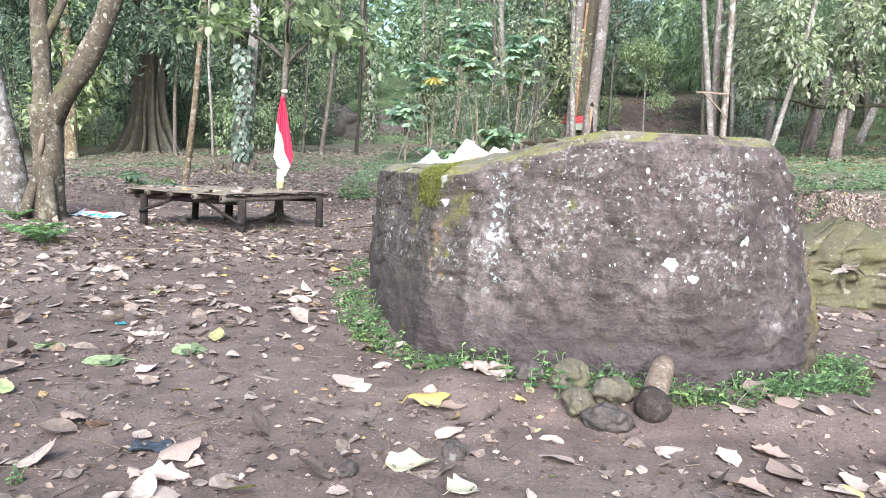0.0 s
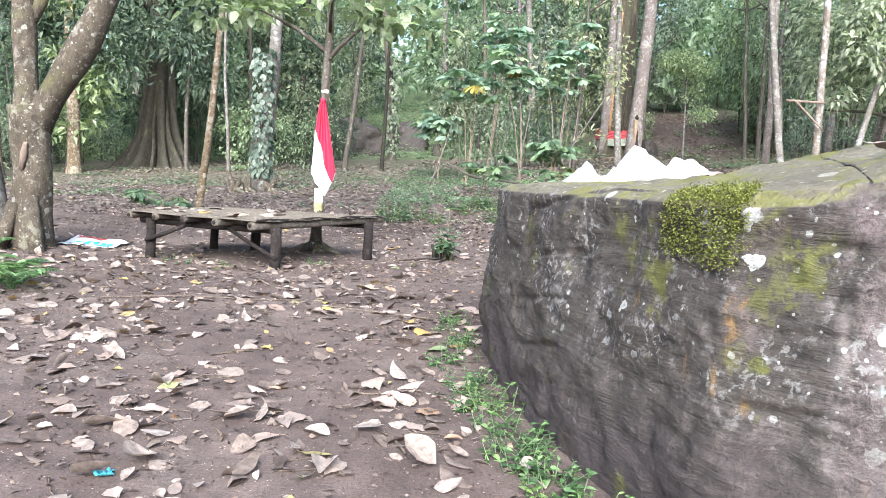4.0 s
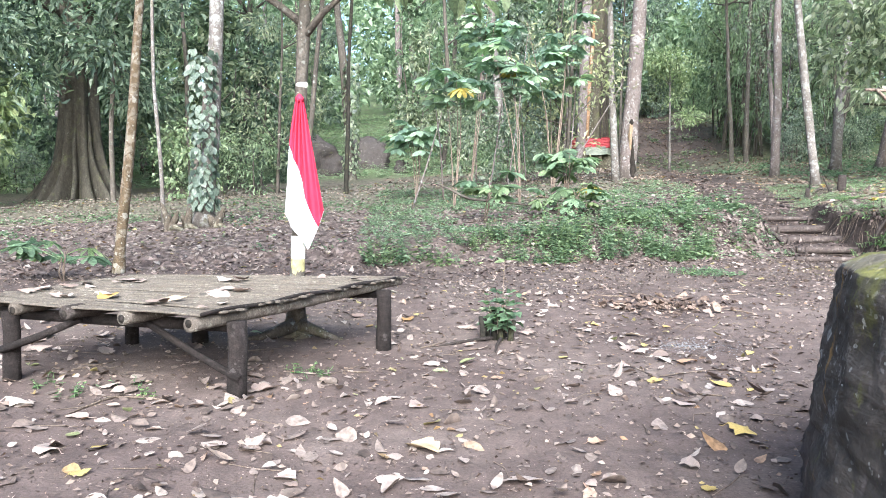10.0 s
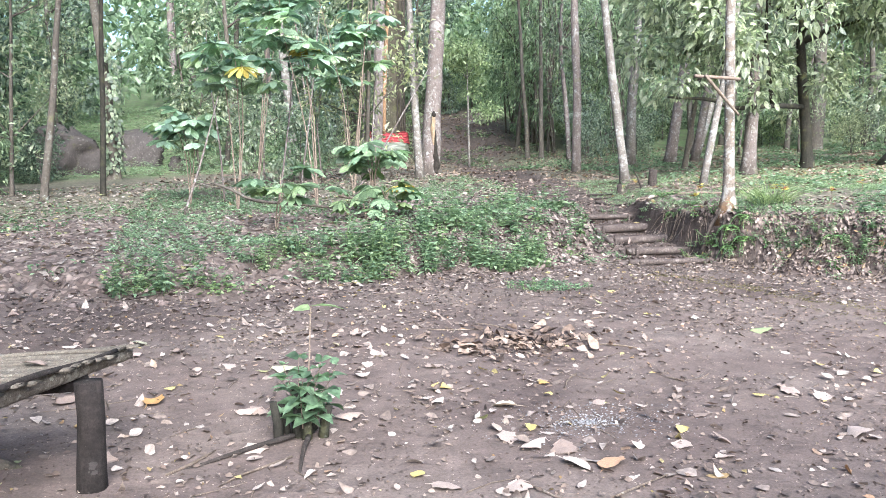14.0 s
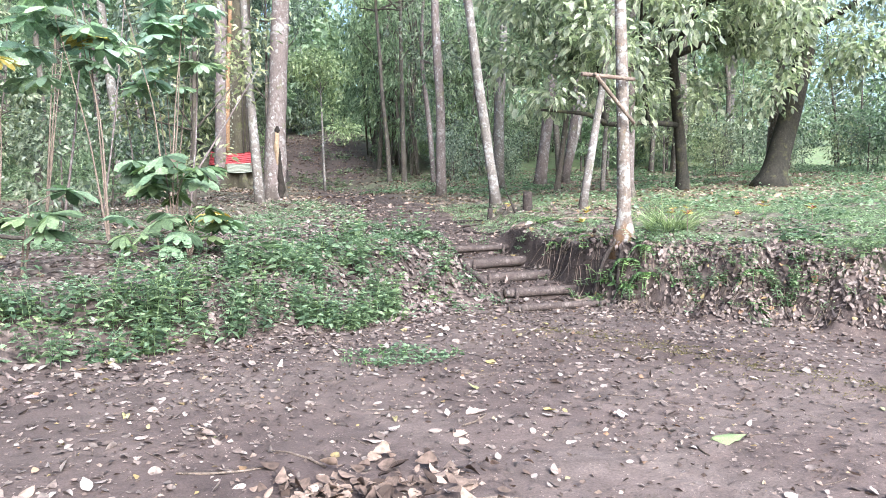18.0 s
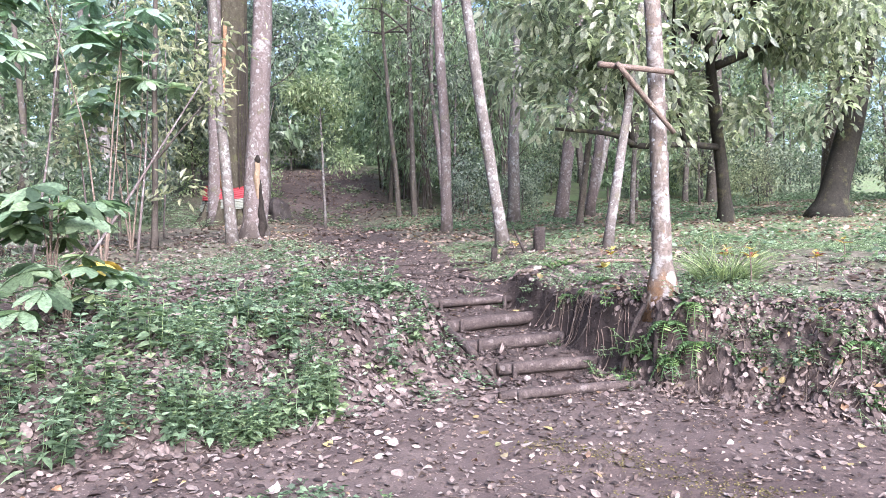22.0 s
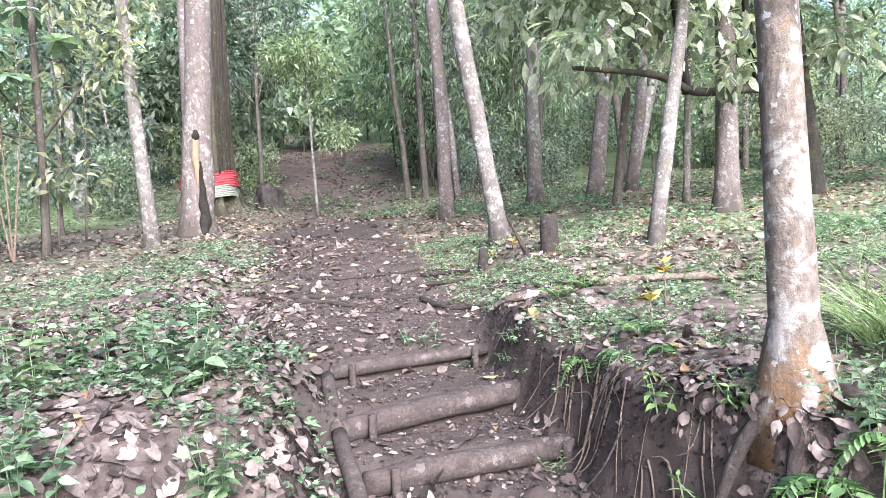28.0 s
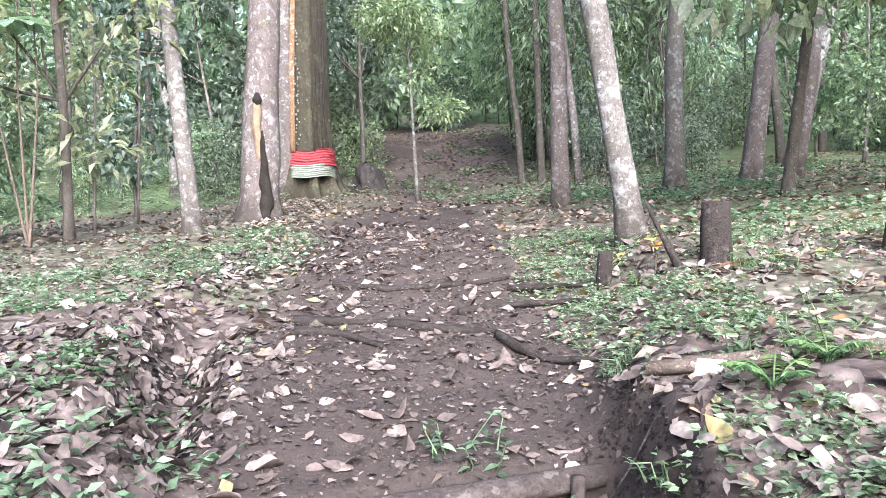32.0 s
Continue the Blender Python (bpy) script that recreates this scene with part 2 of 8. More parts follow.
M["bark_fig"] = bark("bark_fig", (0.026, 0.023, 0.018), (0.080, 0.070, 0.056), (0.13, 0.13, 0.11), 0.1, 0.8, 0.3)
M["bark_ochre"] = bark("bark_ochre", (0.060, 0.042, 0.026), (0.175, 0.125, 0.078), (0.34, 0.32, 0.28), 0.7, 1.0, 0.2)
M["bark_orange"] = bark("bark_orange", (0.12, 0.07, 0.04), (0.3, 0.18, 0.10), (0.5, 0.45, 0.38), 0.35)
M["wood_old"] = bark("wood_old", (0.020, 0.016, 0.014), (0.068, 0.053, 0.048), (0.119, 0.101, 0.092), 0.15, 2.0, plain=True)
# wood_old at half tone: shade under the bench painted in; also its lashing
M["wood_shade"] = bark("wood_shade", (0.010, 0.008, 0.007), (0.034, 0.026, 0.025), (0.059, 0.051, 0.049), 0.15, 2.0, plain=True)
M["log_wood"] = bark("log_wood", (0.036, 0.027, 0.025), (0.100, 0.078, 0.070), (0.15, 0.125, 0.115), 0.2, 1.3, plain=True)
M["twig"] = bark("twig", (0.10, 0.075, 0.06), (0.25, 0.19, 0.15), (0.4, 0.34, 0.29), 0.2, 3.0, plain=True)


def soil():
    m, n, l, b = material("soil", 0.92, 0.15)
    c = coords(n)
    big = noise_tex(n, l, c, 0.55, 5, 0.6)
    mid = noise_tex(n, l, c, 4.5, 6, 0.65)
    fine = noise_tex(n, l, c, 60, 4, 0.7)
    col = ramp(n, l, big, [(0.3, (0.074, 0.053, 0.048)), (0.5, (0.107, 0.079, 0.070)), (0.72, (0.145, 0.112, 0.098))])
    col = mix(n, l, 0.6, col, ramp(n, l, mid, [(0.3, grey(0.5)), (0.7, grey(1.35))]), "MULTIPLY")
    col = mix(n, l, 0.7, col, ramp(n, l, fine, [(0.3, grey(0.5)), (0.7, grey(1.4))]), "MULTIPLY")
    v = n.new("ShaderNodeTexVoronoi")
    v.inputs["Scale"].default_value = 38
    l.new(c, v.inputs["Vector"])
    chip = maths(n, l, "LESS_THAN", v.outputs["Distance"], 0.16)
    rare = maths(n, l, "GREATER_THAN", noise_tex(n, l, c, 9, 3), 0.56)
    col = mix(n, l, maths(n, l, "MULTIPLY", chip, rare), col, (0.34, 0.27, 0.22))
    # low green growth
    gr = n.new("ShaderNodeAttribute")
    gr.attribute_name = "grass"
    wide = noise_tex(n, l, c, 1.1, 6, 0.7)
    green = mix(n, l, mid, (0.07, 0.105, 0.045), (0.17, 0.22, 0.10))
    # trodden, rotting leaves where the ground is covered
    at = n.new("ShaderNodeAttribute")
    at.attribute_name = "cover"
    v2 = n.new("ShaderNodeTexVoronoi")
    v2.inputs["Scale"].default_value = 13
    l.new(c, v2.inputs["Vector"])
    sp = n.new("ShaderNodeSeparateColor")
    l.new(v2.outputs["Color"], sp.inputs[0])
    rot = ramp(n, l, sp.outputs[0], [(0, (0.052, 0.037, 0.033)), (0.5, (0.108, 0.080, 0.071)), (1, (0.200, 0.156, 0.137))])
    rot = mix(n, l, 0.6, rot, ramp(n, l, v2.outputs["Distance"], [(0.2, grey(1.15)), (0.65, grey(0.35))]), "MULTIPLY")
    col = mix(n, l, maths(n, l, "MULTIPLY", at.outputs["Fac"], ramp(n, l, mid, [(0.25, grey(0.5)), (0.6, grey(1))])), col, rot)
    col = mix(n, l, maths(n, l, "MULTIPLY", gr.outputs["Fac"], ramp(n, l, wide, [(0.35, grey(0.25)), (0.6, grey(1.0))])), col, green)
    # black humus and trodden soil, with shade of cut bank and gully painted in
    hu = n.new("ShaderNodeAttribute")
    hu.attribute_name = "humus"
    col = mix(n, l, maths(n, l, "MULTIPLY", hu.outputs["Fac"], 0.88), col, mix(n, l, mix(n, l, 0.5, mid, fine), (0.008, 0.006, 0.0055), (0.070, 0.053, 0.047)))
    l.new(col, b.inputs["Base Color"])
    bump(n, l, b, mix(n, l, 0.35, mid, fine), 0.9, 0.03)
    return m


def boulder_stone():
    m, n, l, b = material("boulder_stone", 0.86, 0.25)
    c = coords(n)
    g = n.new("ShaderNodeNewGeometry")
    nor = n.new("ShaderNodeSeparateXYZ")
    l.new(g.outputs["Normal"], nor.inputs[0])
    pos = n.new("ShaderNodeSeparateXYZ")
    l.new(c, pos.inputs[0])
    a = noise_tex(n, l, c, 1.5, 6, 0.62, 0.6)
    d = noise_tex(n, l, c, 11, 8, 0.72, 0.3)
    fine = noise_tex(n, l, c, 55, 5, 0.75)
    col = ramp(n, l, a, [(0.30, (0.048, 0.034, 0.034)), (0.46, (0.078, 0.058, 0.057)), (0.58, (0.099, 0.077, 0.076)), (0.72, (0.138, 0.113, 0.111))])
    col = mix(n, l, 0.85, col, ramp(n, l, d, [(0.34, grey(0.42)), (0.5, grey(1.0)), (0.66, grey(1.5))]), "MULTIPLY")
    col = mix(n, l, 0.8, col, ramp(n, l, fine, [(0.32, grey(0.55)), (0.5, grey(1.0)), (0.68, grey(1.4))]), "MULTIPLY")
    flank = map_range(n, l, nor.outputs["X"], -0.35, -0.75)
    # olive-brown weathering and slanting beds on the long flank, with shade painted in
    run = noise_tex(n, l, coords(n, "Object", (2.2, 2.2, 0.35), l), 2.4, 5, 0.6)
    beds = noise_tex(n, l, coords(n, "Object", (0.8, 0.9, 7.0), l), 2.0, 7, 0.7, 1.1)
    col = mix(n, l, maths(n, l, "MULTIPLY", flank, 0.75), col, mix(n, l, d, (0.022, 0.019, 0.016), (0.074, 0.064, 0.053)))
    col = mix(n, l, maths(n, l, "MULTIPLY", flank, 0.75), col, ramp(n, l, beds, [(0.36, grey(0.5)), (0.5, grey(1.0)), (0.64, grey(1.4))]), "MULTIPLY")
    orange = noise_tex(n, l, coords(n, "Object", (1.8, 1.8, 0.35), l), 1.9, 6, 0.7)
    col = mix(n, l, maths(n, l, "MULTIPLY", flank, ramp(n, l, orange, [(0.63, grey(0)), (0.68, grey(0.7))])), col, (0.26, 0.15, 0.05))
    # dark algae: blotches and runs with ragged edges
    bl = noise_tex(n, l, c, 4.2, 9, 0.78, 0.9)
    col = mix(n, l, ramp(n, l, bl, [(0.53, grey(0)), (0.57, grey(0.7))]), col, (0.046, 0.038, 0.034))
    col = mix(n, l, maths(n, l, "MULTIPLY", ramp(n, l, run, [(0.54, grey(0)), (0.66, grey(0.65))]), ramp(n, l, d, [(0.42, grey(0.2)), (0.56, grey(1))])), col, (0.05, 0.041, 0.035))
    # pale weathered runs
    col = mix(n, l, maths(n, l, "MULTIPLY", ramp(n, l, run, [(0.30, grey(0.55)), (0.42, grey(0))]), ramp(n, l, d, [(0.44, grey(0.3)), (0.56, grey(1))])), col, (0.20, 0.168, 0.162))
    # grey-white crust in clouds of tiny specks
    crust = noise_tex(n, l, c, 26, 6, 0.7, 0.4)
    cloud = noise_tex(n, l, c, 2.6, 4, 0.6)
    high = map_range(n, l, maths(n, l, "ADD", pos.outputs["Z"], maths(n, l, "MULTIPLY", a, 0.5)), 0.72, 1.05)
    keep = maths(n, l, "MULTIPLY", high, ramp(n, l, cloud, [(0.44, grey(0)), (0.58, grey(1))]))
    col = mix(n, l, maths(n, l, "MULTIPLY", keep, ramp(n, l, crust, [(0.53, grey(0)), (0.58, grey(0.75))])), col, (0.25, 0.235, 0.23))
    # white lichen: a few large rosettes, more of middle size, many dots
    for sc, share, lo, hi, tone, rag in ((2.6, 0.30, 0.08, 0.24, (0.58, 0.57, 0.55), 0.55), (6.5, 0.26, 0.10, 0.28, (0.50, 0.49, 0.47), 0.5), (17.0, 0.22, 0.12, 0.27, (0.44, 0.43, 0.41), 0.35), (34.0, 0.16, 0.14, 0.28, (0.42, 0.41, 0.39), 0.25)):
        k = maths(n, l, "MULTIPLY", spots(n, l, c, sc, share, lo, hi, rag), maths(n, l, "MULTIPLY", high, ramp(n, l, cloud, [(0.34, grey(0)), (0.42, grey(0.9))])))
        k = maths(n, l, "MULTIPLY", k, maths(n, l, "SUBTRACT", 1.0, maths(n, l, "MULTIPLY", flank, 0.9 if sc < 4 else 0.3)))
        col = mix(n, l, maths(n, l, "MULTIPLY", k, ramp(n, l, fine, [(0.36, grey(0.35)), (0.46, grey(1))])), col, tone)
    # yellow-brown growth on the x-high flank
    east = map_range(n, l, maths(n, l, "ADD", pos.outputs["X"], maths(n, l, "MULTIPLY", a, 0.5)), 4.72, 4.85)
    col = mix(n, l, maths(n, l, "MULTIPLY", east, ramp(n, l, cloud, [(0.42, grey(0)), (0.5, grey(0.85))])), col, mix(n, l, fine, (0.15, 0.11, 0.03), (0.30, 0.24, 0.08)))
    # purple earth stain on the lower part
    low = map_range(n, l, maths(n, l, "ADD", pos.outputs["Z"], maths(n, l, "MULTIPLY", a, 0.7)), 1.0, 0.55)
    col = mix(n, l, maths(n, l, "MULTIPLY", low, 0.8), col, mix(n, l, mix(n, l, 0.5, d, fine), (0.018, 0.013, 0.014), (0.088, 0.068, 0.070)))
    # old pale blue paint run
    px = maths(n, l, "ABSOLUTE", maths(n, l, "SUBTRACT", pos.outputs["X"], maths(n, l, "ADD", 2.27, maths(n, l, "MULTIPLY", bl, 0.14))))
    paint = maths(n, l, "MULTIPLY", ramp(n, l, px, [(0.01, grey(1)), (0.06, grey(0))]), ramp(n, l, mix(n, l, 0.4, d, crust), [(0.51, grey(0)), (0.55, grey(0.85))]))
    zone = maths(n, l, "MULTIPLY", maths(n, l, "MULTIPLY", maths(n, l, "GREATER_THAN", pos.outputs["Z"], 0.62), maths(n, l, "LESS_THAN", pos.outputs["Z"], 1.34)), maths(n, l, "LESS_THAN", pos.outputs["Y"], 2.7))
    col = mix(n, l, maths(n, l, "MULTIPLY", paint, zone), col, (0.42, 0.53, 0.54))
    # moss and dust on what faces up
    mo = noise_tex(n, l, c, 2.4, 7, 0.72)
    upw = ramp(n, l, nor.outputs["Z"], [(0.62, grey(0)), (0.88, grey(1))])
    col = mix(n, l, maths(n, l, "MULTIPLY", upw, ramp(n, l, mo, [(0.36, grey(0.35)), (0.55, grey(0.7))])), col, mix(n, l, fine, (0.13, 0.11, 0.06), (0.30, 0.27, 0.18)))
    col = mix(n, l, maths(n, l, "MULTIPLY", upw, ramp(n, l, mo, [(0.50, grey(0)), (0.56, grey(0.9))])), col, mix(n, l, fine, (0.09, 0.085, 0.02), (0.22, 0.21, 0.06)))
    drip = maths(n, l, "MULTIPLY", flank, maths(n, l, "MULTIPLY", ramp(n, l, mo, [(0.57, grey(0)), (0.61, grey(0.85))]), ramp(n, l, run, [(0.45, grey(0.2)), (0.6, grey(1))])))
    col = mix(n, l, drip, col, mix(n, l, fine, (0.06, 0.06, 0.015), (0.16, 0.16, 0.04)))
    l.new(col, b.inputs["Base Color"])
    pits = noise_tex(n, l, c, 24, 6, 0.62, 0.5)
    rough = mix(n, l, maths(n, l, "MULTIPLY", flank, 0.55), mix(n, l, 0.5, d, pits), beds)
    bump(n, l, b, rough, 1.0, 0.085)
    return m


M["soil"], M["boulder"] = soil(), boulder_stone()
M["end_grain"] = bark("end_grain", (0.05, 0.036, 0.028), (0.16, 0.12, 0.095), (0.2, 0.16, 0.13), 0.1, 6.0, plain=True)
M["soil_crumb"] = bark("soil_crumb", (0.05, 0.036, 0.032), (0.14, 0.105, 0.092), (0.2, 0.16, 0.14), 0.1, 4.0, plain=True)
M["humus"] = bark("humus", (0.016, 0.013, 0.011), (0.061, 0.046, 0.042), (0.083, 0.066, 0.058), 0.1, 4.0, plain=True)


def cloth(name, colr, spread=0.15, rough=0.75, scale=25):
    m, n, l, b = material(name, rough, 0.25)
    f = noise_tex(n, l, coords(n), scale, 5, 0.6)
    g = noise_tex(n, l, coords(n), scale * 0.15, 3, 0.5)
    lo, hi = tuple(v * (1 - spread) for v in colr), tuple(min(1, v * (1 + spread)) for v in colr)
    c = ramp(n, l, f, [(0.3, lo), (0.7, hi)])
    c = mix(n, l, 0.5, c, ramp(n, l, g, [(0.3, grey(0.75)), (0.6, grey(1.05))]), "MULTIPLY")
    l.new(c, b.inputs["Base Color"])
    bump(n, l, b, f, 0.25, 0.005)
    return m


M["flag_red"] = cloth("flag_red", (0.42, 0.016, 0.045), 0.1)
M["flag_white"] = cloth("flag_white", (0.55, 0.54, 0.56), 0.05)
M["plastic_white"] = cloth("plastic_white", (0.56, 0.56, 0.57), 0.04, 0.35, 8)
M["plastic_clear"] = cloth("plastic_clear", (0.36, 0.41, 0.46), 0.25, 0.2, 8)
M["band_red"] = cloth("band_red", (0.30, 0.045, 0.052), 0.4)
M["band_white"] = cloth("band_white", (0.21, 0.22, 0.18), 0.35)
M["paint_blue"] = cloth("paint_blue", (0.05, 0.32, 0.55), 0.1)
M["paint_white"] = cloth("paint_white", (0.62, 0.60, 0.50), 0.15)
M["paint_yellow"] = cloth("paint_yellow", (0.25, 0.22, 0.11), 0.4)
M["bamboo"] = bark("bamboo", (0.066, 0.052, 0.042), (0.172, 0.143, 0.122), (0.295, 0.271, 0.235), 0.35, 2.5)
M["slat"] = bark("slat", (0.082, 0.066, 0.055), (0.193, 0.164, 0.134), (0.279, 0.246, 0.210), 0.2, 3.0)
M["moss_thin"] = foliage("moss_thin", [(0, (0.088, 0.076, 0.042)), (1, (0.166, 0.152, 0.075))], 0.1, 0.9, 0.1)
M["moss"] = foliage("moss", [(0, (0.11, 0.12, 0.03)), (1, (0.21, 0.22, 0.06))], 0.2, 0.9, 0.1)
M["wood_pale"] = bark("wood_pale", (0.120, 0.087, 0.067), (0.210, 0.158, 0.131), (0.240, 0.198, 0.173), 0.2, 2.0, plain=True)
# near-black for the charred hollow, the knot hole, and shade painted in bamboo ends
M["hole"] = bark("hole", (0.012, 0.01, 0.008), (0.03, 0.024, 0.02), (0.04, 0.03, 0.03), 0.1)
M["rot"] = bark("rot", (0.165, 0.110, 0.066), (0.303, 0.231, 0.162), (0.341, 0.275, 0.216), 0.2, 2.0)
M["stone_mossy"] = bark("stone_mossy", (0.06, 0.052, 0.04), (0.14, 0.118, 0.095), (0.25, 0.23, 0.19), 0.15, 1.0, 1.0)
M["outcrop"] = bark("outcrop", (0.05, 0.042, 0.03), (0.13, 0.11, 0.08), (0.25, 0.23, 0.19), 0.2, 1.0, 1.5)
M["stone"] = bark("stone", (0.036, 0.030, 0.029), (0.096, 0.081, 0.075), (0.198, 0.180, 0.168), 0.25, 1.0, 0.15)

# ---- mesh tools ----
rng = np.random.default_rng(7)


def mesh(name, verts, faces, smooth=True):
    me = bpy.data.meshes.new(name)
    verts = np.asarray(verts, np.float32)
    if isinstance(faces, np.ndarray):
        k = faces.shape[1]
        me.vertices.add(len(verts))
        me.vertices.foreach_set("co", verts.ravel())
        me.loops.add(faces.size)
        me.loops.foreach_set("vertex_index", faces.astype(np.int32).ravel())
        me.polygons.add(len(faces))
        me.polygons.foreach_set("loop_start", np.arange(0, faces.size, k, dtype=np.int32))
        me.update(calc_edges=True)
    else:
        me.from_pydata([tuple(map(float, v)) for v in verts], [], faces)
        me.update()
    me.polygons.foreach_set("use_smooth", np.full(len(me.polygons), smooth))
    return me


def part(name, data, mat, parent=None, label=""):
    """One mesh object, under a thing or a part."""
    if isinstance(data, bmesh.types.BMesh):
        me = bpy.data.meshes.new(name)
        data.to_mesh(me)
        data.free()
        data = me
    if mat is not None and not data.materials:
        data.materials.append(mat)
    ob = new(name, data)
    if parent is not None:
        ob.parent = parent
    if label:
        tagged(ob, label)
    return ob


def thing(name, at, label, category, group="", rz=0.0, kind=""):
    e = new(name)
    e.empty_display_size = 0.1
    e.matrix_basis = pose(*at, 0, 0, rz)
    return tagged(e, label, category, group, kind)


def join(*pieces):
    """Several (verts, faces) of one face size to one."""
    vs, fs, k = [], [], 0
    for v, f in pieces:
        vs.append(v)
        fs.append(f + k)
        k += len(v)
    return np.concatenate(vs), np.concatenate(fs)


def hash01(i, j, s):
    h = np.sin(i * 127.1 + j * 311.7 + s * 74.7) * 43758.5453
    return h - np.floor(h)


def vnoise(x, y, s=0):
    i, j = np.floor(x), np.floor(y)
    u, v = x - i, y - j
    u, v = u * u * (3 - 2 * u), v * v * (3 - 2 * v)
    a = hash01(i, j, s) * (1 - u) + hash01(i + 1, j, s) * u
    b = hash01(i, j + 1, s) * (1 - u) + hash01(i + 1, j + 1, s) * u
    return (a * (1 - v) + b * v) * 2 - 1


def fbm(x, y, s=0, octaves=4, gain=0.5):
    out, amp, f = 0, 1.0, 1.0
    for o in range(octaves):
        out = out + amp * vnoise(x * f, y * f, s + o)
        amp, f = amp * gain, f * 2.03
    return out


def smooth(a, b, v):
    k = np.clip((v - a) / (b - a), 0, 1)
    return k * k * (3 - 2 * k)


def tube(points, radii, sides=12, rough=0.06, seed=0, cap=True, step=None):
    """A bent, tapered, uneven round body along points, as (verts, quads)."""
    p = np.array(points, float)
    r = np.array(radii, float)
    if step:
        d = np.r_[0, np.cumsum(np.linalg.norm(np.diff(p, axis=0), axis=1))]
        m = max(2, int(d[-1] / step) + 1)
        q = np.linspace(0, d[-1], m)
        # smooth the corners a little
        p = np.stack([np.interp(q, d, p[:, k]) for k in range(3)], 1)
        r = np.interp(q, d, r)
        if m > 4:
            for _ in range(3):
                p[1:-1] = 0.25 * p[:-2] + 0.5 * p[1:-1] + 0.25 * p[2:]
    t = np.gradient(p, axis=0)
    t /= np.linalg.norm(t, axis=1)[:, None] + 1e-9
    ref = np.array([[0.83, 0.41, 0.37], [-0.41, 0.83, 0.37], [0.3, -0.5, 0.81]])
    ref = ref[np.argmin(np.abs(t @ ref.T).max(0))]
    a = np.cross(t, ref)
    a /= np.linalg.norm(a, axis=1)[:, None]
    b = np.cross(t, a)
    ang = np.linspace(0, 2 * np.pi, sides, endpoint=False)
    g, h = np.meshgrid(np.arange(len(p)) * 0.35, ang)
    bumpy = 1 + rough * (vnoise(g * 1.0 + seed * 3.1, np.cos(h) * 1.4 + 9.0, seed) + vnoise(g * 1.3, np.sin(h) * 1.4 + 3.0, seed + 5))
    v = p[:, None] + (np.cos(ang)[None, :, None] * a[:, None] + np.sin(ang)[None, :, None] * b[:, None]) * (r[:, None] * bumpy.T)[:, :, None]
    v = v.reshape(-1, 3)
    n, k = len(p), sides
    i = np.arange(n - 1)[:, None] * k
    j = np.arange(k)[None]
    f = np.stack([i + j, i + (j + 1) % k, i + k + (j + 1) % k, i + k + j], -1).reshape(-1, 4)
    if cap:
        lo, hi = len(v), len(v) + 1
        v = np.concatenate([v, [p[0] - t[0] * r[0] * 0.05, p[-1] + t[-1] * r[-1] * 0.1]])
        j = np.arange(0, k, 2)
        f = np.concatenate([f, np.stack([np.full(len(j), lo), (j + 2) % k, j + 1, j], -1),
                            np.stack([np.full(len(j), hi), (n - 1) * k + j, (n - 1) * k + j + 1, (n - 1) * k + (j + 2) % k], -1)])
    return v, f


def unit(v):
    return v / (np.linalg.norm(v, axis=-1, keepdims=True) + 1e-9)


def leaf_quads(base, axis, length, width, droop=0.15, fold=0.12, roll=None, r=rng):
    """Small leaves of one folded quad each, seen from afar."""
    n = len(base)
    axis = unit(axis)
    side = unit(np.cross(axis, unit(r.normal(size=(n, 3)) * 0.5 + [0, 0, 1])))
    nor = np.cross(side, axis)
    length, width = np.broadcast_to(length, n)[:, None], np.broadcast_to(width, n)[:, None]
    mid = base + axis * length * 0.45
    v = np.stack([base, mid + side * width / 2 + nor * width * fold, base + axis * length - nor * length * droop, mid - side * width / 2 + nor * width * fold], 1)
    return v.reshape(-1, 3), np.arange(4 * n).reshape(-1, 4)


LONG = ((0.0, 0.06), (0.3, 0.92), (0.68, 0.8), (1.0, 0.03))
ROUND = ((0.0, 0.15), (0.2, 0.78), (0.5, 1.0), (0.82, 0.72), (1.0, 0.12))


DRY = ((0.0, 0.04), (0.1, 0.5), (0.28, 0.94), (0.5, 1.0), (0.72, 0.72), (0.88, 0.36), (1.0, 0.02))
POINTED = ((0.0, 0.08), (0.16, 0.68), (0.36, 1.0), (0.62, 0.74), (0.84, 0.3), (1.0, 0.02))
LOBE = ((0.0, 0.25), (0.25, 0.62), (0.58, 1.0), (0.84, 0.8), (1.0, 0.08))


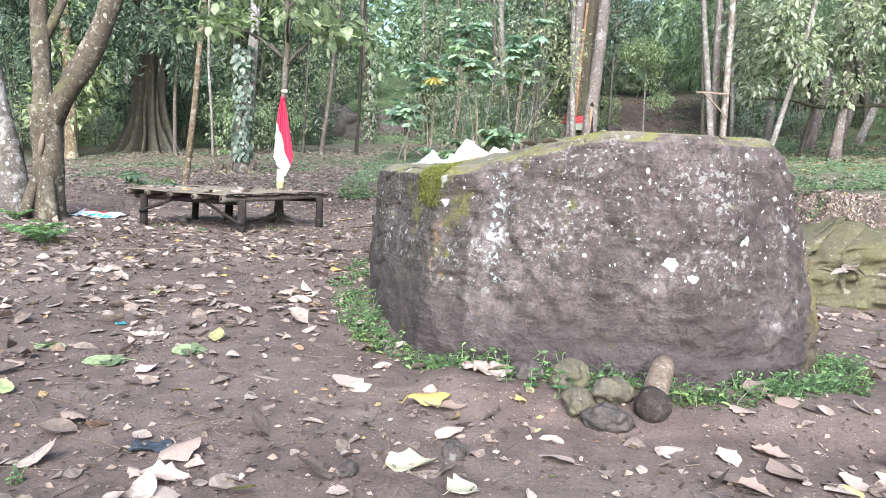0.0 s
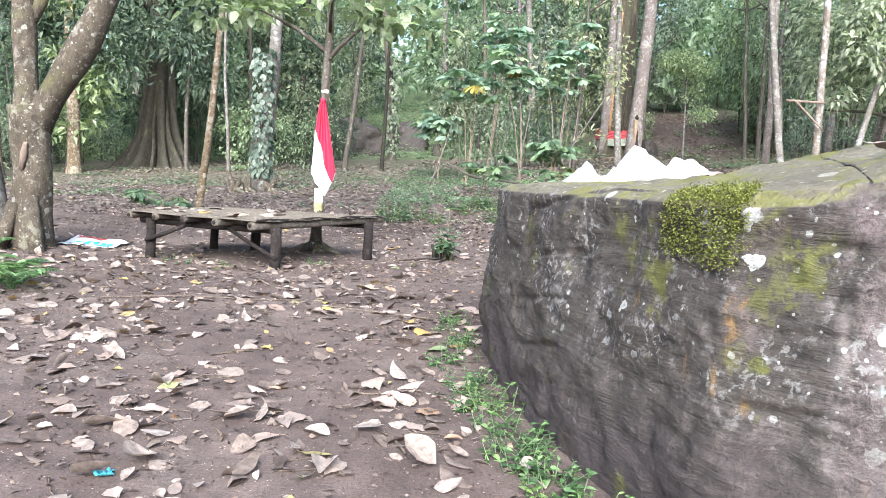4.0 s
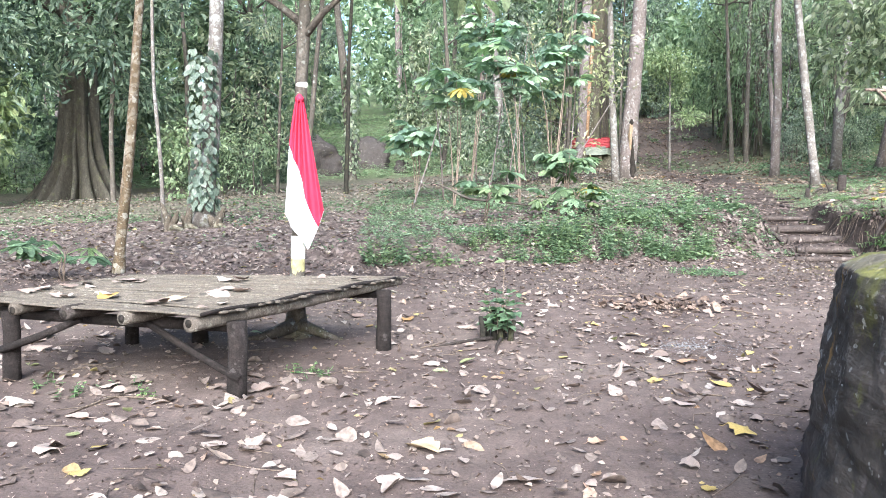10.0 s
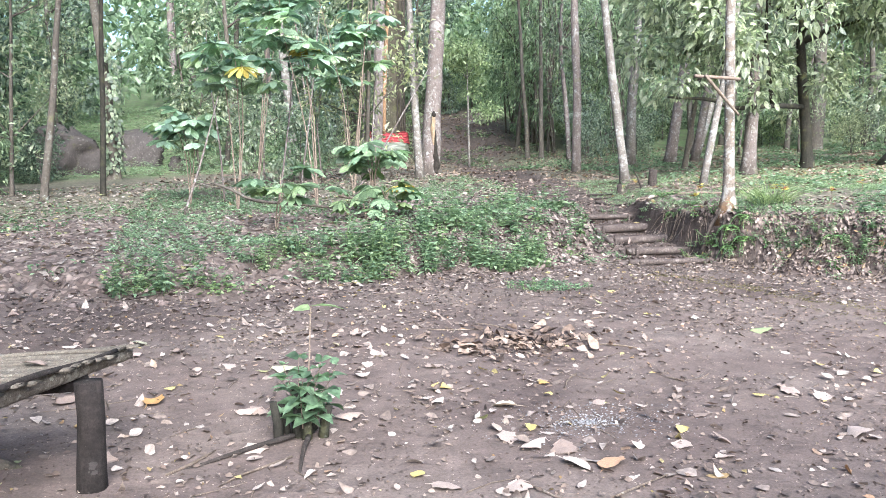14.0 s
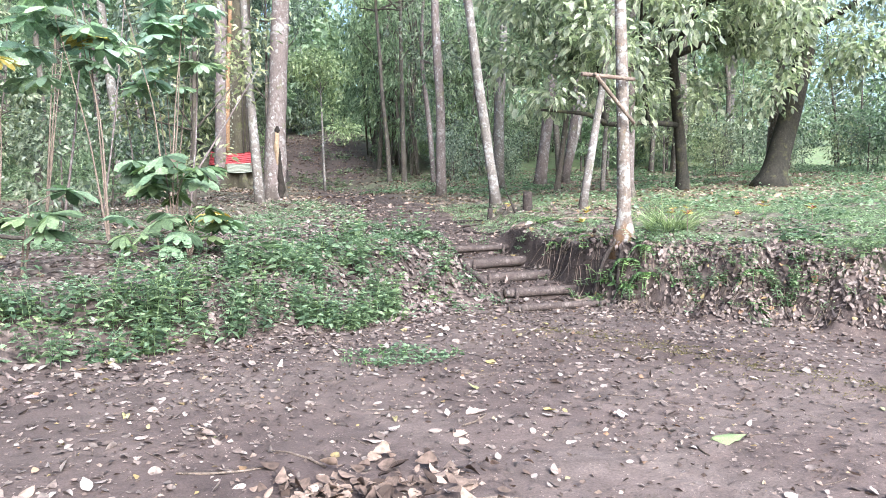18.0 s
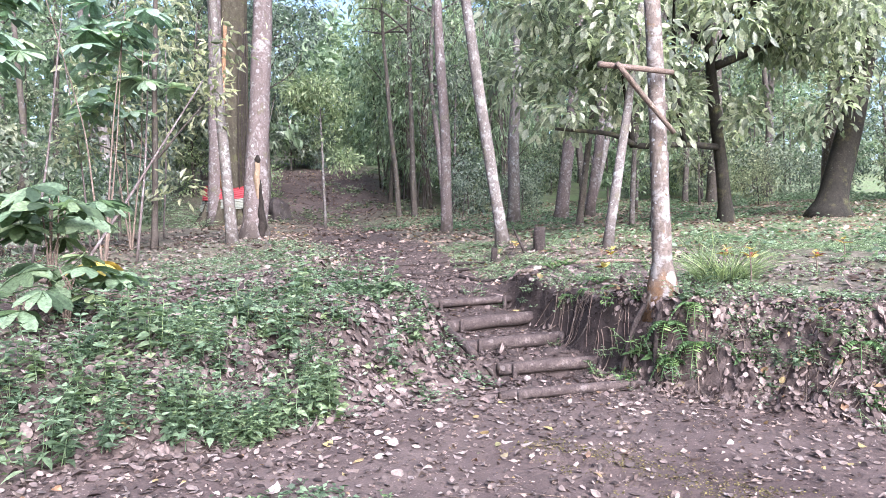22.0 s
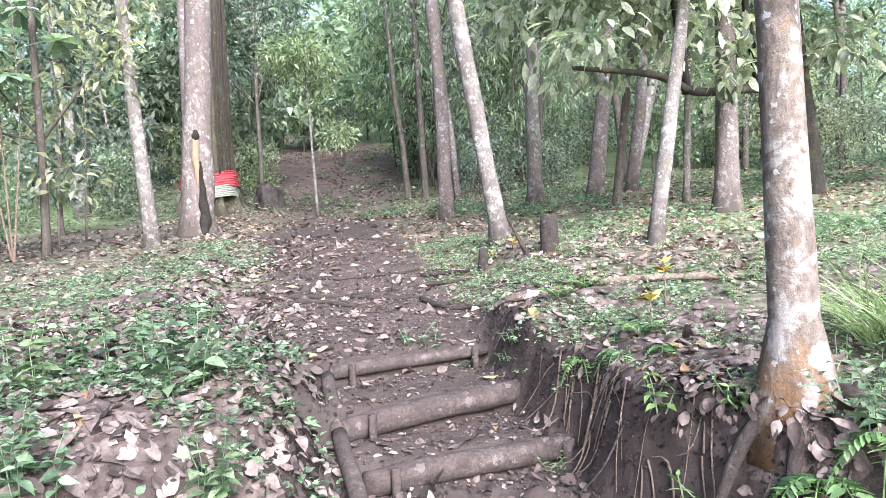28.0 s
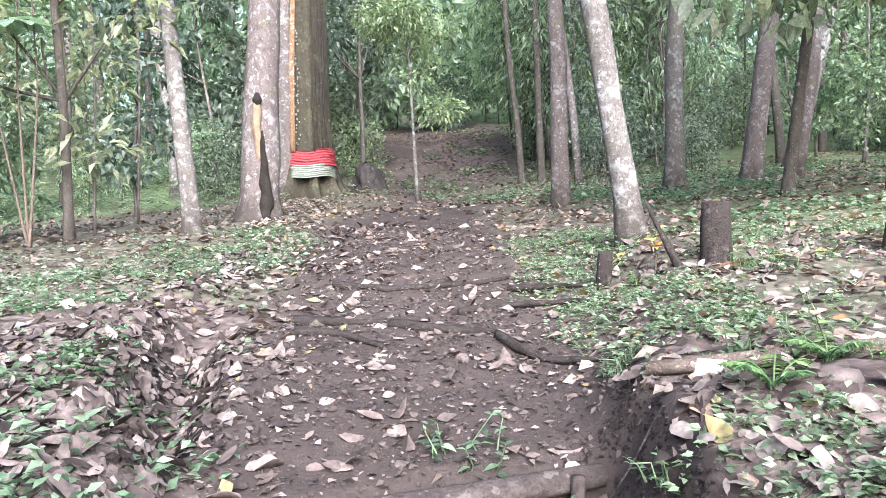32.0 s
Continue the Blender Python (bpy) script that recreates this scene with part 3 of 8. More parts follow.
def leaf_blades(base, axis, length, width, droop=0.2, fold=0.15, r=rng, up=None, shape=LONG, ragged=0.0):
    """Leaves with a midrib and a bent blade: 10 vertices, 6 quads."""
    n = len(base)
    axis = unit(axis)
    upw = np.array([0, 0, 1.0]) if up is None else up
    side = unit(np.cross(axis, unit(r.normal(size=(n, 3)) * 0.35 + upw)))
    nor = np.cross(side, axis)
    length, width = np.broadcast_to(length, n), np.broadcast_to(width, n)
    droop, fold = np.broadcast_to(droop, n), np.broadcast_to(fold, n)
    rows = []
    for u, w in shape:
        c = base + axis * (length * u)[:, None] - nor * (length * droop * u * u)[:, None]
        e = side * (width * w / 2)[:, None]
        k = nor * (width * w * fold)[:, None]
        rows += [c - e + k, c, c + e + k]
    v = np.stack(rows, 1)
    if ragged:
        v = v + r.normal(size=v.shape) * (ragged * length)[:, None, None]
    v = v.reshape(-1, 3)
    one = np.array([[3 * k + j, 3 * k + j + 1, 3 * k + j + 4, 3 * k + j + 3] for k in range(len(shape) - 1) for j in (0, 1)])
    f = (np.arange(n)[:, None, None] * 3 * len(shape) + one[None]).reshape(-1, 4)
    return v, f


# ---- the lie of the land ----
LOGS = [((7.45, 18.47), (9.00, 18.24), 0.235, 0.048), ((7.86, 19.2), (9.12, 18.98), 0.38, 0.07), ((7.92, 20.08), (9.30, 19.98), 0.53, 0.08),
        ((7.93, 20.58), (9.60, 20.86), 0.725, 0.084), ((8.08, 21.38), (9.42, 21.52), 0.90, 0.052)]
FOOT = [(-60, 15.0), (-6.6, 15.2), (-1.5, 17.0), (0.4, 16.4), (1.6, 16.9), (3.2, 17.7), (4.9, 17.9), (6.0, 18.5), (6.9, 18.75), (7.6, 18.7), (8.2, 18.6), (8.95, 18.3)]
RIGHT = [(-40, 60), (8, 22), (12.9, 13.9), (14.8, 10.85), (15.7, 10.3), (16.2, 9.98), (16.8, 9.75), (17.2, 9.58), (17.7, 9.38), (18.2, 9.12), (18.7, 9.08), (20.0, 9.0), (40, 8.98)]


def path_x(y):
    return np.interp(y, [14, 18, 20, 21, 22, 24, 30, 36, 42, 48, 56, 70], [7.2, 8.2, 8.45, 8.6, 8.85, 9.2, 10.2, 12.0, 14.2, 15.7, 17.4, 19.5])


def ground_h(x, y):
    """Height of the ground: the clearing, the bank, the sunken steps, the slope behind."""
    x, y = np.asarray(x, float), np.asarray(y, float)
    low = 0.025 * (np.clip(y, 12, 19) - 12)
    high = 1.5 + 0.06 * (np.clip(x, -30, 40) - 11.2) + 0.05 * (np.clip(y, -10, 60) - 24.3)
    high = high + 0.17 * (1 - smooth(8.2, 10.5, x)) * smooth(26.5, 30, y) * (1 - smooth(38, 44, y)) + 0.14 * np.exp(-(((x - 11.4) / 0.7) ** 2) - ((y - 24.6) / 0.8) ** 2)
    high = high - 0.2 * np.exp(-(((x - path_x(y)) / 2.2) ** 2)) * smooth(33, 38, y)
    high = high + 0.2 * np.log1p(np.exp((np.clip(y, 0, 160) - 46) / 3.0)) * 3.0 * 0.9
    wob = 0.25 * fbm(x * 0.9, y * 0.9, 3, 3)
    foot = np.interp(x, [p[0] for p in FOOT], [p[1] for p in FOOT]) + wob * 0.7
    left = smooth(0.0, 1.7, y - foot)
    edge = np.interp(y, [p[0] for p in RIGHT], [p[1] for p in RIGHT]) + wob * 0.35
    right = smooth(-np.interp(y, [14, 16.5, 18.3], [0.7, 0.48, 0.24]), np.interp(y, [14, 16.5, 18.3], [0.5, 0.30, 0.10]), x - edge + 0.10 * fbm(x * 3.3, y * 3.3, 23, 3) * smooth(0.05, 0.5, np.abs(y - 18.35)))
    up = np.where(x < 8.6, left * (y > 10), np.maximum(right * (y > -30), 0))
    up = np.maximum(up, np.where(x >= 8.6, smooth(0.2, 1.2, y - foot - 0.2), 0))
    z = low + np.maximum(high - low, 0) * up + np.minimum(high - low, 0) * 0
    # the sunken steps
    xl = np.interp(y, [17.8, 18.7, 20.6, 21.3, 22.4, 24.4, 25.5], [7.2, 7.45, 7.62, 7.7, 7.62, 7.5, 7.8]) + 0.10 * vnoise(y * 2.3, y * 0, 8)
    xr = np.interp(y, [17.8, 18.3, 19.5, 20.15, 21.1, 22.0, 23.5, 25.5], [8.95, 8.95, 9.12, 9.28, 9.40, 9.55, 10.25, 10.8]) + 0.07 * vnoise(y * 2.7, y * 0 + 4, 9) + 0.025 * vnoise(y * 9.0, x * 3.0, 19)
    z = z - np.interp(y, [20.3, 21.0], [0.20, 0.07]) * np.exp(-np.clip(x - xr, 0, 5) / 0.4) * smooth(18.6, 19.4, y) * (1 - smooth(22.5, 24, y)) * (x > xr - 0.3)
    tread = np.full_like(z, 0.14)
    for (x0, y0), (x1, y1), top, r in LOGS:
        yl = y0 + (y1 - y0) * (x - x0) / (x1 - x0)
        tread = tread + smooth(0.0, 0.09, y - yl) * (top - 0.02 - tread) * 0.93
    tread = tread + 0.085 * np.clip(y - 21.6, 0, 10) + 0.03 * np.clip(y - 18.6, 0, 3) * 0.5
    soft_l = np.interp(y, [18, 20, 22, 26], [0.75, 0.5, 0.3, 0.6])
    soft_r = np.interp(y, [18, 19.2, 20.3, 21.7, 22.6], [0.4, 0.32, 0.24, 0.28, 1.3])
    inside = smooth(0, 1, (x - xl) / soft_l + 0.5) * (1 - smooth(0, 1, (x - xr - 0.3 * (soft_r - 0.22)) / soft_r + 0.5))
    inside = inside * smooth(17.7, 18.2, y) * (1 - smooth(24.3, 27.5, y))
    z = np.where(tread < z, z + (tread - z) * inside, z + (tread - z) * inside * (y < 22))
    shelf = np.interp(y, [13.0, 14.1, 15.2, 16.3, 16.9], [7.75, 7.4, 7.15, 6.95, 6.7]) + 0.05 * wob
    z = z + 0.05 * smooth(-0.03, 0.05, x - shelf) * (1 - up) * smooth(12.6, 13.2, y) * (1 - smooth(16.7, 17.4, y)) * (1 - smooth(8.3, 9.2, x))
    gully = np.exp(-(((x - 7.66 - 0.08 * vnoise(y * 3, y * 0, 61)) / 0.17) ** 2)) * smooth(21.7, 22.3, y) * (1 - smooth(23.3, 24.6, y))
    z = z - 0.19 * gully + 0.05 * smooth(7.85, 8.0, x) * (1 - smooth(8.3, 8.9, x)) * smooth(21.6, 22.2, y) * (1 - smooth(23.6, 24.6, y))
    # earth heaped round the boulder's front
    z = z + 0.10 * (1 - smooth(0.12, 0.62, np.hypot((x - np.clip(x, 2.3, 4.4)), y - 1.95 + 0.18 * np.clip(x - 2.3, 0, 1.2))))
    rough = 0.012 + 0.035 * np.clip(up, 0, 1) * (1 - inside) + 0.01 * inside
    steep = np.clip(4 * up * (1 - up), 0, 1) * (y < 24)
    return z + rough * fbm(x * 1.9, y * 1.9, 11, 4) + 0.06 * steep * fbm(x * 6, y * 6, 29, 3) + 0.035 * steep * fbm(x * 15, y * 15, 31, 2) + 0.006 * fbm(x * 7, y * 7, 17, 2)


def gz(x, y):
    return float(ground_h(np.array([x]), np.array([y]))[0])


def spread(lo, hi, step, far, grow=1.22):
    c = list(np.arange(lo, hi + 1e-6, step))
    d, a, b = step, [], []
    while d < far:
        d *= grow
        a.append((a[-1] if a else lo) - d)
        b.append((b[-1] if b else hi) + d)
        if a[-1] < lo - far:
            break
    return np.array(a[::-1] + c + b)


def foot_y(x):
    return np.interp(x, [p[0] for p in FOOT], [p[1] for p in FOOT])


def raised(x, y):
    """1 on the bank and above, 0 in the clearing."""
    e = np.interp(y, [p[0] for p in RIGHT], [p[1] for p in RIGHT])
    return np.where(x < 8.6, smooth(-0.4, 0.5, y - foot_y(x)), np.maximum(smooth(-0.4, 0.0, x - e), smooth(0, 1, y - 18.4)))


def on_path(x, y):
    w = np.interp(y, [14, 18, 20, 22, 26, 40, 50, 60], [1.2, 0.75, 0.72, 0.95, 1.2, 1.5, 3.2, 4.0])
    return (1 - smooth(w * 0.7, w * 1.25, np.abs(x - path_x(y)))) * (1 - smooth(64, 70, y))


gx, gy = np.meshgrid(spread(-6, 13.0, 0.06, 1500), spread(-2.5, 26, 0.06, 1500))
gv = np.stack([gx, gy, ground_h(gx, gy)], -1).reshape(-1, 3)
ny, nx = gx.shape
gi = (np.arange(ny - 1)[:, None] * nx + np.arange(nx - 1)[None]).ravel()
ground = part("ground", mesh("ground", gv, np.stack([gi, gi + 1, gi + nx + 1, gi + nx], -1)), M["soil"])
cover = ground.data.attributes.new("cover", "FLOAT", "POINT")
cover.data.foreach_set("value", (raised(gx, gy) * (1 - 0.85 * on_path(gx, gy))).ravel().astype(np.float32))
grass = smooth(40, 46, gy) * (1 - on_path(gx, gy)) * np.where((gx > 7) & (gx < 24), 0.15, 0.95) + 0.42 * smooth(12.5, 15, gx) * smooth(19, 22, gy) * (gy < 46) + 0.25 * raised(gx, gy) * (1 - on_path(gx, gy)) * ((gy > 25) | (gx > 10.5))
gra = ground.data.attributes.new("grass", "FLOAT", "POINT")
gra.data.foreach_set("value", np.clip(grass, 0, 1).ravel().astype(np.float32))
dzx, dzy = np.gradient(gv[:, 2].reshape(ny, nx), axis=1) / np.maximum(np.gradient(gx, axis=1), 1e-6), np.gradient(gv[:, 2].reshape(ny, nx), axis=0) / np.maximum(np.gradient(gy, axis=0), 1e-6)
# steep cut faces: dark humus, their shade darkened into the same mask
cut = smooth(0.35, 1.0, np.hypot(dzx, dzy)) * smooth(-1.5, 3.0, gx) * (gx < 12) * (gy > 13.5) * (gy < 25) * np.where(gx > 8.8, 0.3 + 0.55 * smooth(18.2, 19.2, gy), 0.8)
# trodden path and soil by the steps; the gully's shade painted dark
earth_shade = ground.data.attributes.new("humus", "FLOAT", "POINT")
earth_shade.data.foreach_set("value", np.clip(cut + 0.25 * smooth(12.5, 16, gy) * (1 - raised(gx, gy)) + on_path(gx, gy) * smooth(17.8, 19, gy) * (0.85 - 0.5 * smooth(34, 44, gy)) + 0.7 * np.exp(-(((gx - 7.8) / 0.2) ** 2)) * smooth(21.7, 22.3, gy) * (1 - smooth(23.3, 24.6, gy)), 0, 1).ravel().astype(np.float32))
tagged(ground, "bare purple-brown forest soil rising in a bank to a wooded slope", "ground", kind="structure")


# ---- the boulder ----
def rock_body(outline, top, seed, sides=150, rings=46, round_at=0.72, lean=0.10, bump_size=0.05, foot=0.12, shoulder=0.9, turn=0.16, lumps=1.0):
    """A flat-topped rock: outline as (x, y), top as a function of x, y."""
    o = np.array(outline, float)
    o = np.concatenate([o, o[:1]])
    d = np.r_[0, np.cumsum(np.linalg.norm(np.diff(o, axis=0), axis=1))]
    q = np.linspace(0, d[-1], sides, endpoint=False)
    ring = np.stack([np.interp(q, d, o[:, k]) for k in range(2)], 1)
    for _ in range(2):
        ring = 0.25 * np.roll(ring, 1, 0) + 0.5 * ring + 0.25 * np.roll(ring, -1, 0)
    mid = ring.mean(0)
    nor = np.stack([np.roll(ring, -1, 0)[:, 1] - np.roll(ring, 1, 0)[:, 1], -(np.roll(ring, -1, 0)[:, 0] - np.roll(ring, 1, 0)[:, 0])], 1)
    nor = unit(nor)
    if ((ring - mid) * nor).sum() < 0:
        nor = -nor
    verts = []
    for k in range(rings):
        u = k / (rings - 1)
        if u < round_at:
            w = u / round_at
            zf, ins = w * shoulder, lean * w + 0.06 * (1 - smooth(0, 0.35, w)) * 1.0
            xy = ring - nor * ins + 0.0
        else:
            w = (u - round_at) / (1 - round_at)
            zf = shoulder + (1 - shoulder) * np.sin(min(1, w * 2.2) * np.pi / 2)
            xy = ring - nor * (lean + turn * np.sin(min(1, w * 2.2) * np.pi / 2))
            xy = xy + (mid - xy) * max(0, (w - 0.25) / 0.75) ** 1.1
        h = top(xy[:, 0], xy[:, 1])
        z = -foot + (h + foot) * zf
        p = np.concatenate([xy, z[:, None]], 1)
        n3 = np.concatenate([nor * (1 - smooth(0.7, 0.85, u)), np.full((len(nor), 1), float(smooth(0.75, 0.9, u)))], 1)
        s = np.arctan2(xy[:, 1] - mid[1], xy[:, 0] - mid[0])
        bumps = fbm(p[:, 0] * 1.1 + p[:, 2] * 0.5 + seed, p[:, 1] * 1.1 + p[:, 2] * 1.2, seed, 5, 0.52)
        strata = vnoise(p[:, 0] * 0.5 + p[:, 1] * 0.5, p[:, 2] * 9 + p[:, 1] * 1.5, seed + 4) * 0.22
        fine = fbm(q * 5.0, p[:, 2] * 6.0, seed + 2, 4, 0.6) * 0.5
        # slanting beds and chipped hollows
        bed = np.abs(((p[:, 2] * 3.4 + p[:, 1] * 0.5 + 0.35 * vnoise(p[:, 0] * 1.5 + p[:, 1] * 1.5, p[:, 2] * 2, seed + 8)) % 1) - 0.5)
        fine = fine + 0.22 * fbm(q * 17.0, p[:, 2] * 17.0 + p[:, 1] * 3, seed + 12, 2)
        fine = fine - 0.55 * (1 - smooth(0.0, 0.1, bed)) * (n3[:, 0] < -0.5) * smooth(-0.1, 0.5, vnoise(q * 1.3, p[:, 2] * 2.0, seed + 9))
        # a long crease down the front, chips along the shoulder, pits in the lower half
        fine = fine - 1.1 * np.exp(-(((p[:, 0] - 2.47 - 0.10 * np.sin(p[:, 2] * 5) + 0.28 * (p[:, 2] - 1.0)) / 0.035) ** 2)) * (p[:, 1] < 2.6) * (p[:, 2] > 0.35) * (p[:, 2] < 1.25)
        fine = fine + 0.5 * np.minimum(0.25, np.abs(fbm(q * 2.2 + 5, p[:, 2] * 2.6, seed + 31, 3)) - 0.25) * 2
        fine = fine + 0.14 * fbm(q * 34.0, p[:, 2] * 34.0, seed + 33, 2)
        facet = np.abs(vnoise(p[:, 0] * 0.9 + 0.4 * p[:, 2], p[:, 1] * 0.9 + p[:, 2] * 0.8, seed + 7)) * 1.3
        flat = float(smooth(0.76, 0.88, u))
        fine = fine * (1 - flat) + flat * (0.5 * fbm(p[:, 0] * 4.0, p[:, 1] * 4.0, seed + 41, 4, 0.6))
        calm = 1 - 0.4 * smooth(-0.65, -0.9, n3[:, 0])
        verts.append(p + n3 * ((lumps * calm * (bumps - facet + 0.4) + strata + fine * calm) * bump_size)[:, None])
    v = np.array(verts).reshape(-1, 3)
    k, n = sides, rings
    i = np.arange(n - 1)[:, None] * k
    j = np.arange(k)[None]
    f = np.stack([i + j, i + (j + 1) % k, i + k + (j + 1) % k, i + k + j], -1).reshape(-1, 4)
    return v, f


def boulder_top(x, y):
    h = 1.36 + 0.29 * smooth(1.95, 3.1, x) * (1 - smooth(3.6, 5.6, y)) - 0.02 * (y - 3)
    h = h - 0.66 * smooth(7.0, 8.3, y) * (1 - 0.6 * smooth(2.6, 3.8, x))
    return h - 0.85 * smooth(3.95, 4.75, x)


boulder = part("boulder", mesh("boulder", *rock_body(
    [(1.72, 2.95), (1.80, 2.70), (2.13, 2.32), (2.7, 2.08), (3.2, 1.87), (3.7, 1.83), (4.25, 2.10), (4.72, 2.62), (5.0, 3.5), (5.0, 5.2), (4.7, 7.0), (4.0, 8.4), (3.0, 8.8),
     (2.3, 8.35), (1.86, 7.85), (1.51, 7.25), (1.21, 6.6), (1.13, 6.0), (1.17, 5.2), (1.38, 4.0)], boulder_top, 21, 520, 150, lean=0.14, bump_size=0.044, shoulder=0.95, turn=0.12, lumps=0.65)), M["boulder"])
boulder_xyz = np.array([v.co for v in boulder.data.vertices])[::2]
boulder_xyz = boulder_xyz[boulder_xyz[:, 2] > 0.6]


def on_boulder(x, y):
    """Height of the boulder's skin over the given places."""
    x, y = np.ravel(x), np.ravel(y)
    out = np.zeros(len(x))
    for k in range(0, len(x), 500):
        d = (boulder_xyz[None, :, 0] - x[k : k + 500, None]) ** 2 + (boulder_xyz[None, :, 1] - y[k : k + 500, None]) ** 2
        near = np.argpartition(d, 4, axis=1)[:, :4]
        out[k : k + 500] = boulder_xyz[near, 2].mean(1)
    return out


tagged(boulder, "huge grey-brown boulder with white lichen spots and moss on top", "boulder")


# ---- trees ----
def trunk_mesh(points, radii, limbs=(), sides=14, flare=1.6, seed=0, step=0.3, rough=0.07):
    p, r = list(map(tuple, points)), list(radii)
    h = p[1][2] - p[0][2] if len(p) > 1 else 1
    a, b = np.array(p[0]), np.array(p[1])
    k = min(0.5, 3.2 * r[0]) / max(np.linalg.norm(b - a), 1e-6)
    pts = [tuple(a - (0, 0, 0.25)), tuple(a), tuple(a + (b - a) * k * 0.35), tuple(a + (b - a) * k)] + p[1:]
    rad = [r[0] * flare * 1.15, r[0] * flare, r[0] * (1 + (flare - 1) * 0.35), r[0]] + r[1:]
    pieces = [tube(pts, rad, sides, rough, seed, True, step)]
    for n, (lp, lr) in enumerate(limbs):
        pieces.append(tube(lp, lr, 8 if sides > 8 else 5, rough, seed + n + 1, True, 0.3 if sides > 8 else 0.7))
    return mesh("trunk", *join(*pieces))


def crown_cloud(centres, radii, count, leaf, seed, blades=False, droop=0.35, aspect=0.42, flat=0.7):
    """Leaves in clumps round the given centres."""
    r = np.random.default_rng(seed)
    centres, radii = np.asarray(centres, float), np.asarray(radii, float)
    w = radii**2 / (radii**2).sum()
    pick = r.choice(len(centres), count, p=w)
    d = unit(r.normal(size=(count, 3)))
    rad = radii[pick] * r.uniform(0.15, 1.0, count) ** 0.6 * (1 + 0.35 * r.normal(size=count) * 0.5)
    base = centres[pick] + d * rad[:, None] * np.array([1, 1, flat])
    ax = unit(d + r.normal(size=(count, 3)) * 0.6 + [0, 0, -droop])
    ln = leaf * r.uniform(0.55, 1.25, count)
    maker = leaf_blades if blades else leaf_quads
    return maker(base, ax, ln, ln * aspect * r.uniform(0.8, 1.2, count), 0.2, 0.15, r=r)


def simple_limbs(top_pts, n, reach, rise, r0, seed):
    r = np.random.default_rng(seed)
    out, ends = [], []
    for k in range(n):
        a = np.array(top_pts[r.integers(len(top_pts))], float)
        ang = 2 * np.pi * (k + r.uniform(0, 0.8)) / n
        e = a + [np.cos(ang) * reach * r.uniform(0.5, 1), np.sin(ang) * reach * r.uniform(0.5, 1), rise * r.uniform(0.2, 1.1)]
        m = (a + e) / 2 + r.normal(size=3) * reach * 0.1
        out.append(([a, m, e], [r0, r0 * 0.65, r0 * 0.25]))
        ends.append(e)
        ends.append((m + e) / 2)
    return out, ends


def tree(name, at, label, lean=(0, 0), height=13.0, radius=0.15, bark_mat="bark_pale", leaf_mat="leaf_mid", crown=(7.0, 13.0, 2.6), leaves=1500,
         leaf=0.3, seed=1, bends=0.25, flare=1.6, group="trees in the wood", limbs=7, top=0.45, blades=False, droop=0.35, sides=14, clump=0.9, category="tree"):
    """A trunk with limbs and a crown of loose clumps. crown: from and to what height, how wide."""
    r = np.random.default_rng(seed)
    root = thing(name, (at[0], at[1], gz(*at)), label, category, group)
    k = 6
    zs = np.linspace(0, height, k)
    off = np.cumsum(r.normal(size=(k, 2)) * bends * 0.35, 0)
    off -= off[0]
    pts = [(lean[0] * z / height + o[0] * (z > 0), lean[1] * z / height + o[1] * (z > 0), z) for z, o in zip(zs, off)]
    rad = [radius * (1 - (1 - top) * z / height) for z in zs]
    hi = [p for p in pts if p[2] > crown[0] * 0.75] or pts[-1:]
    lb, ends = simple_limbs(hi, limbs, crown[2], (crown[1] - crown[0]) * 0.4, radius * 0.42, seed + 3)
    part("trunk", trunk_mesh(pts, rad, lb if sides > 8 else (), sides, flare, seed), M[bark_mat], root)
    for n, (lp, lr) in enumerate(lb if sides <= 8 else ()):
        part("limb", mesh("limb", *tube(lp, lr, 6, 0.07, seed + n + 1, True, 0.4)), M[bark_mat], root)
    cs = [e for e in ends if e[2] > crown[0] - 0.3]
    for _ in range(limbs):
        b = np.array(hi[r.integers(len(hi))])
        cs.append(b + [*(r.normal(size=2) * crown[2] * 0.5), r.uniform(0.3, 1) * max(0.5, crown[1] - b[2])])
    cs = np.array(cs)
    cs[:, 2] = np.clip(cs[:, 2], crown[0], crown[1])
    part("crown", mesh("crown", *crown_cloud(cs, clump * r.uniform(0.5, 1.15, len(cs)), leaves, leaf, seed + 9, blades, droop), smooth=False), M[leaf_mat], root)
    return root


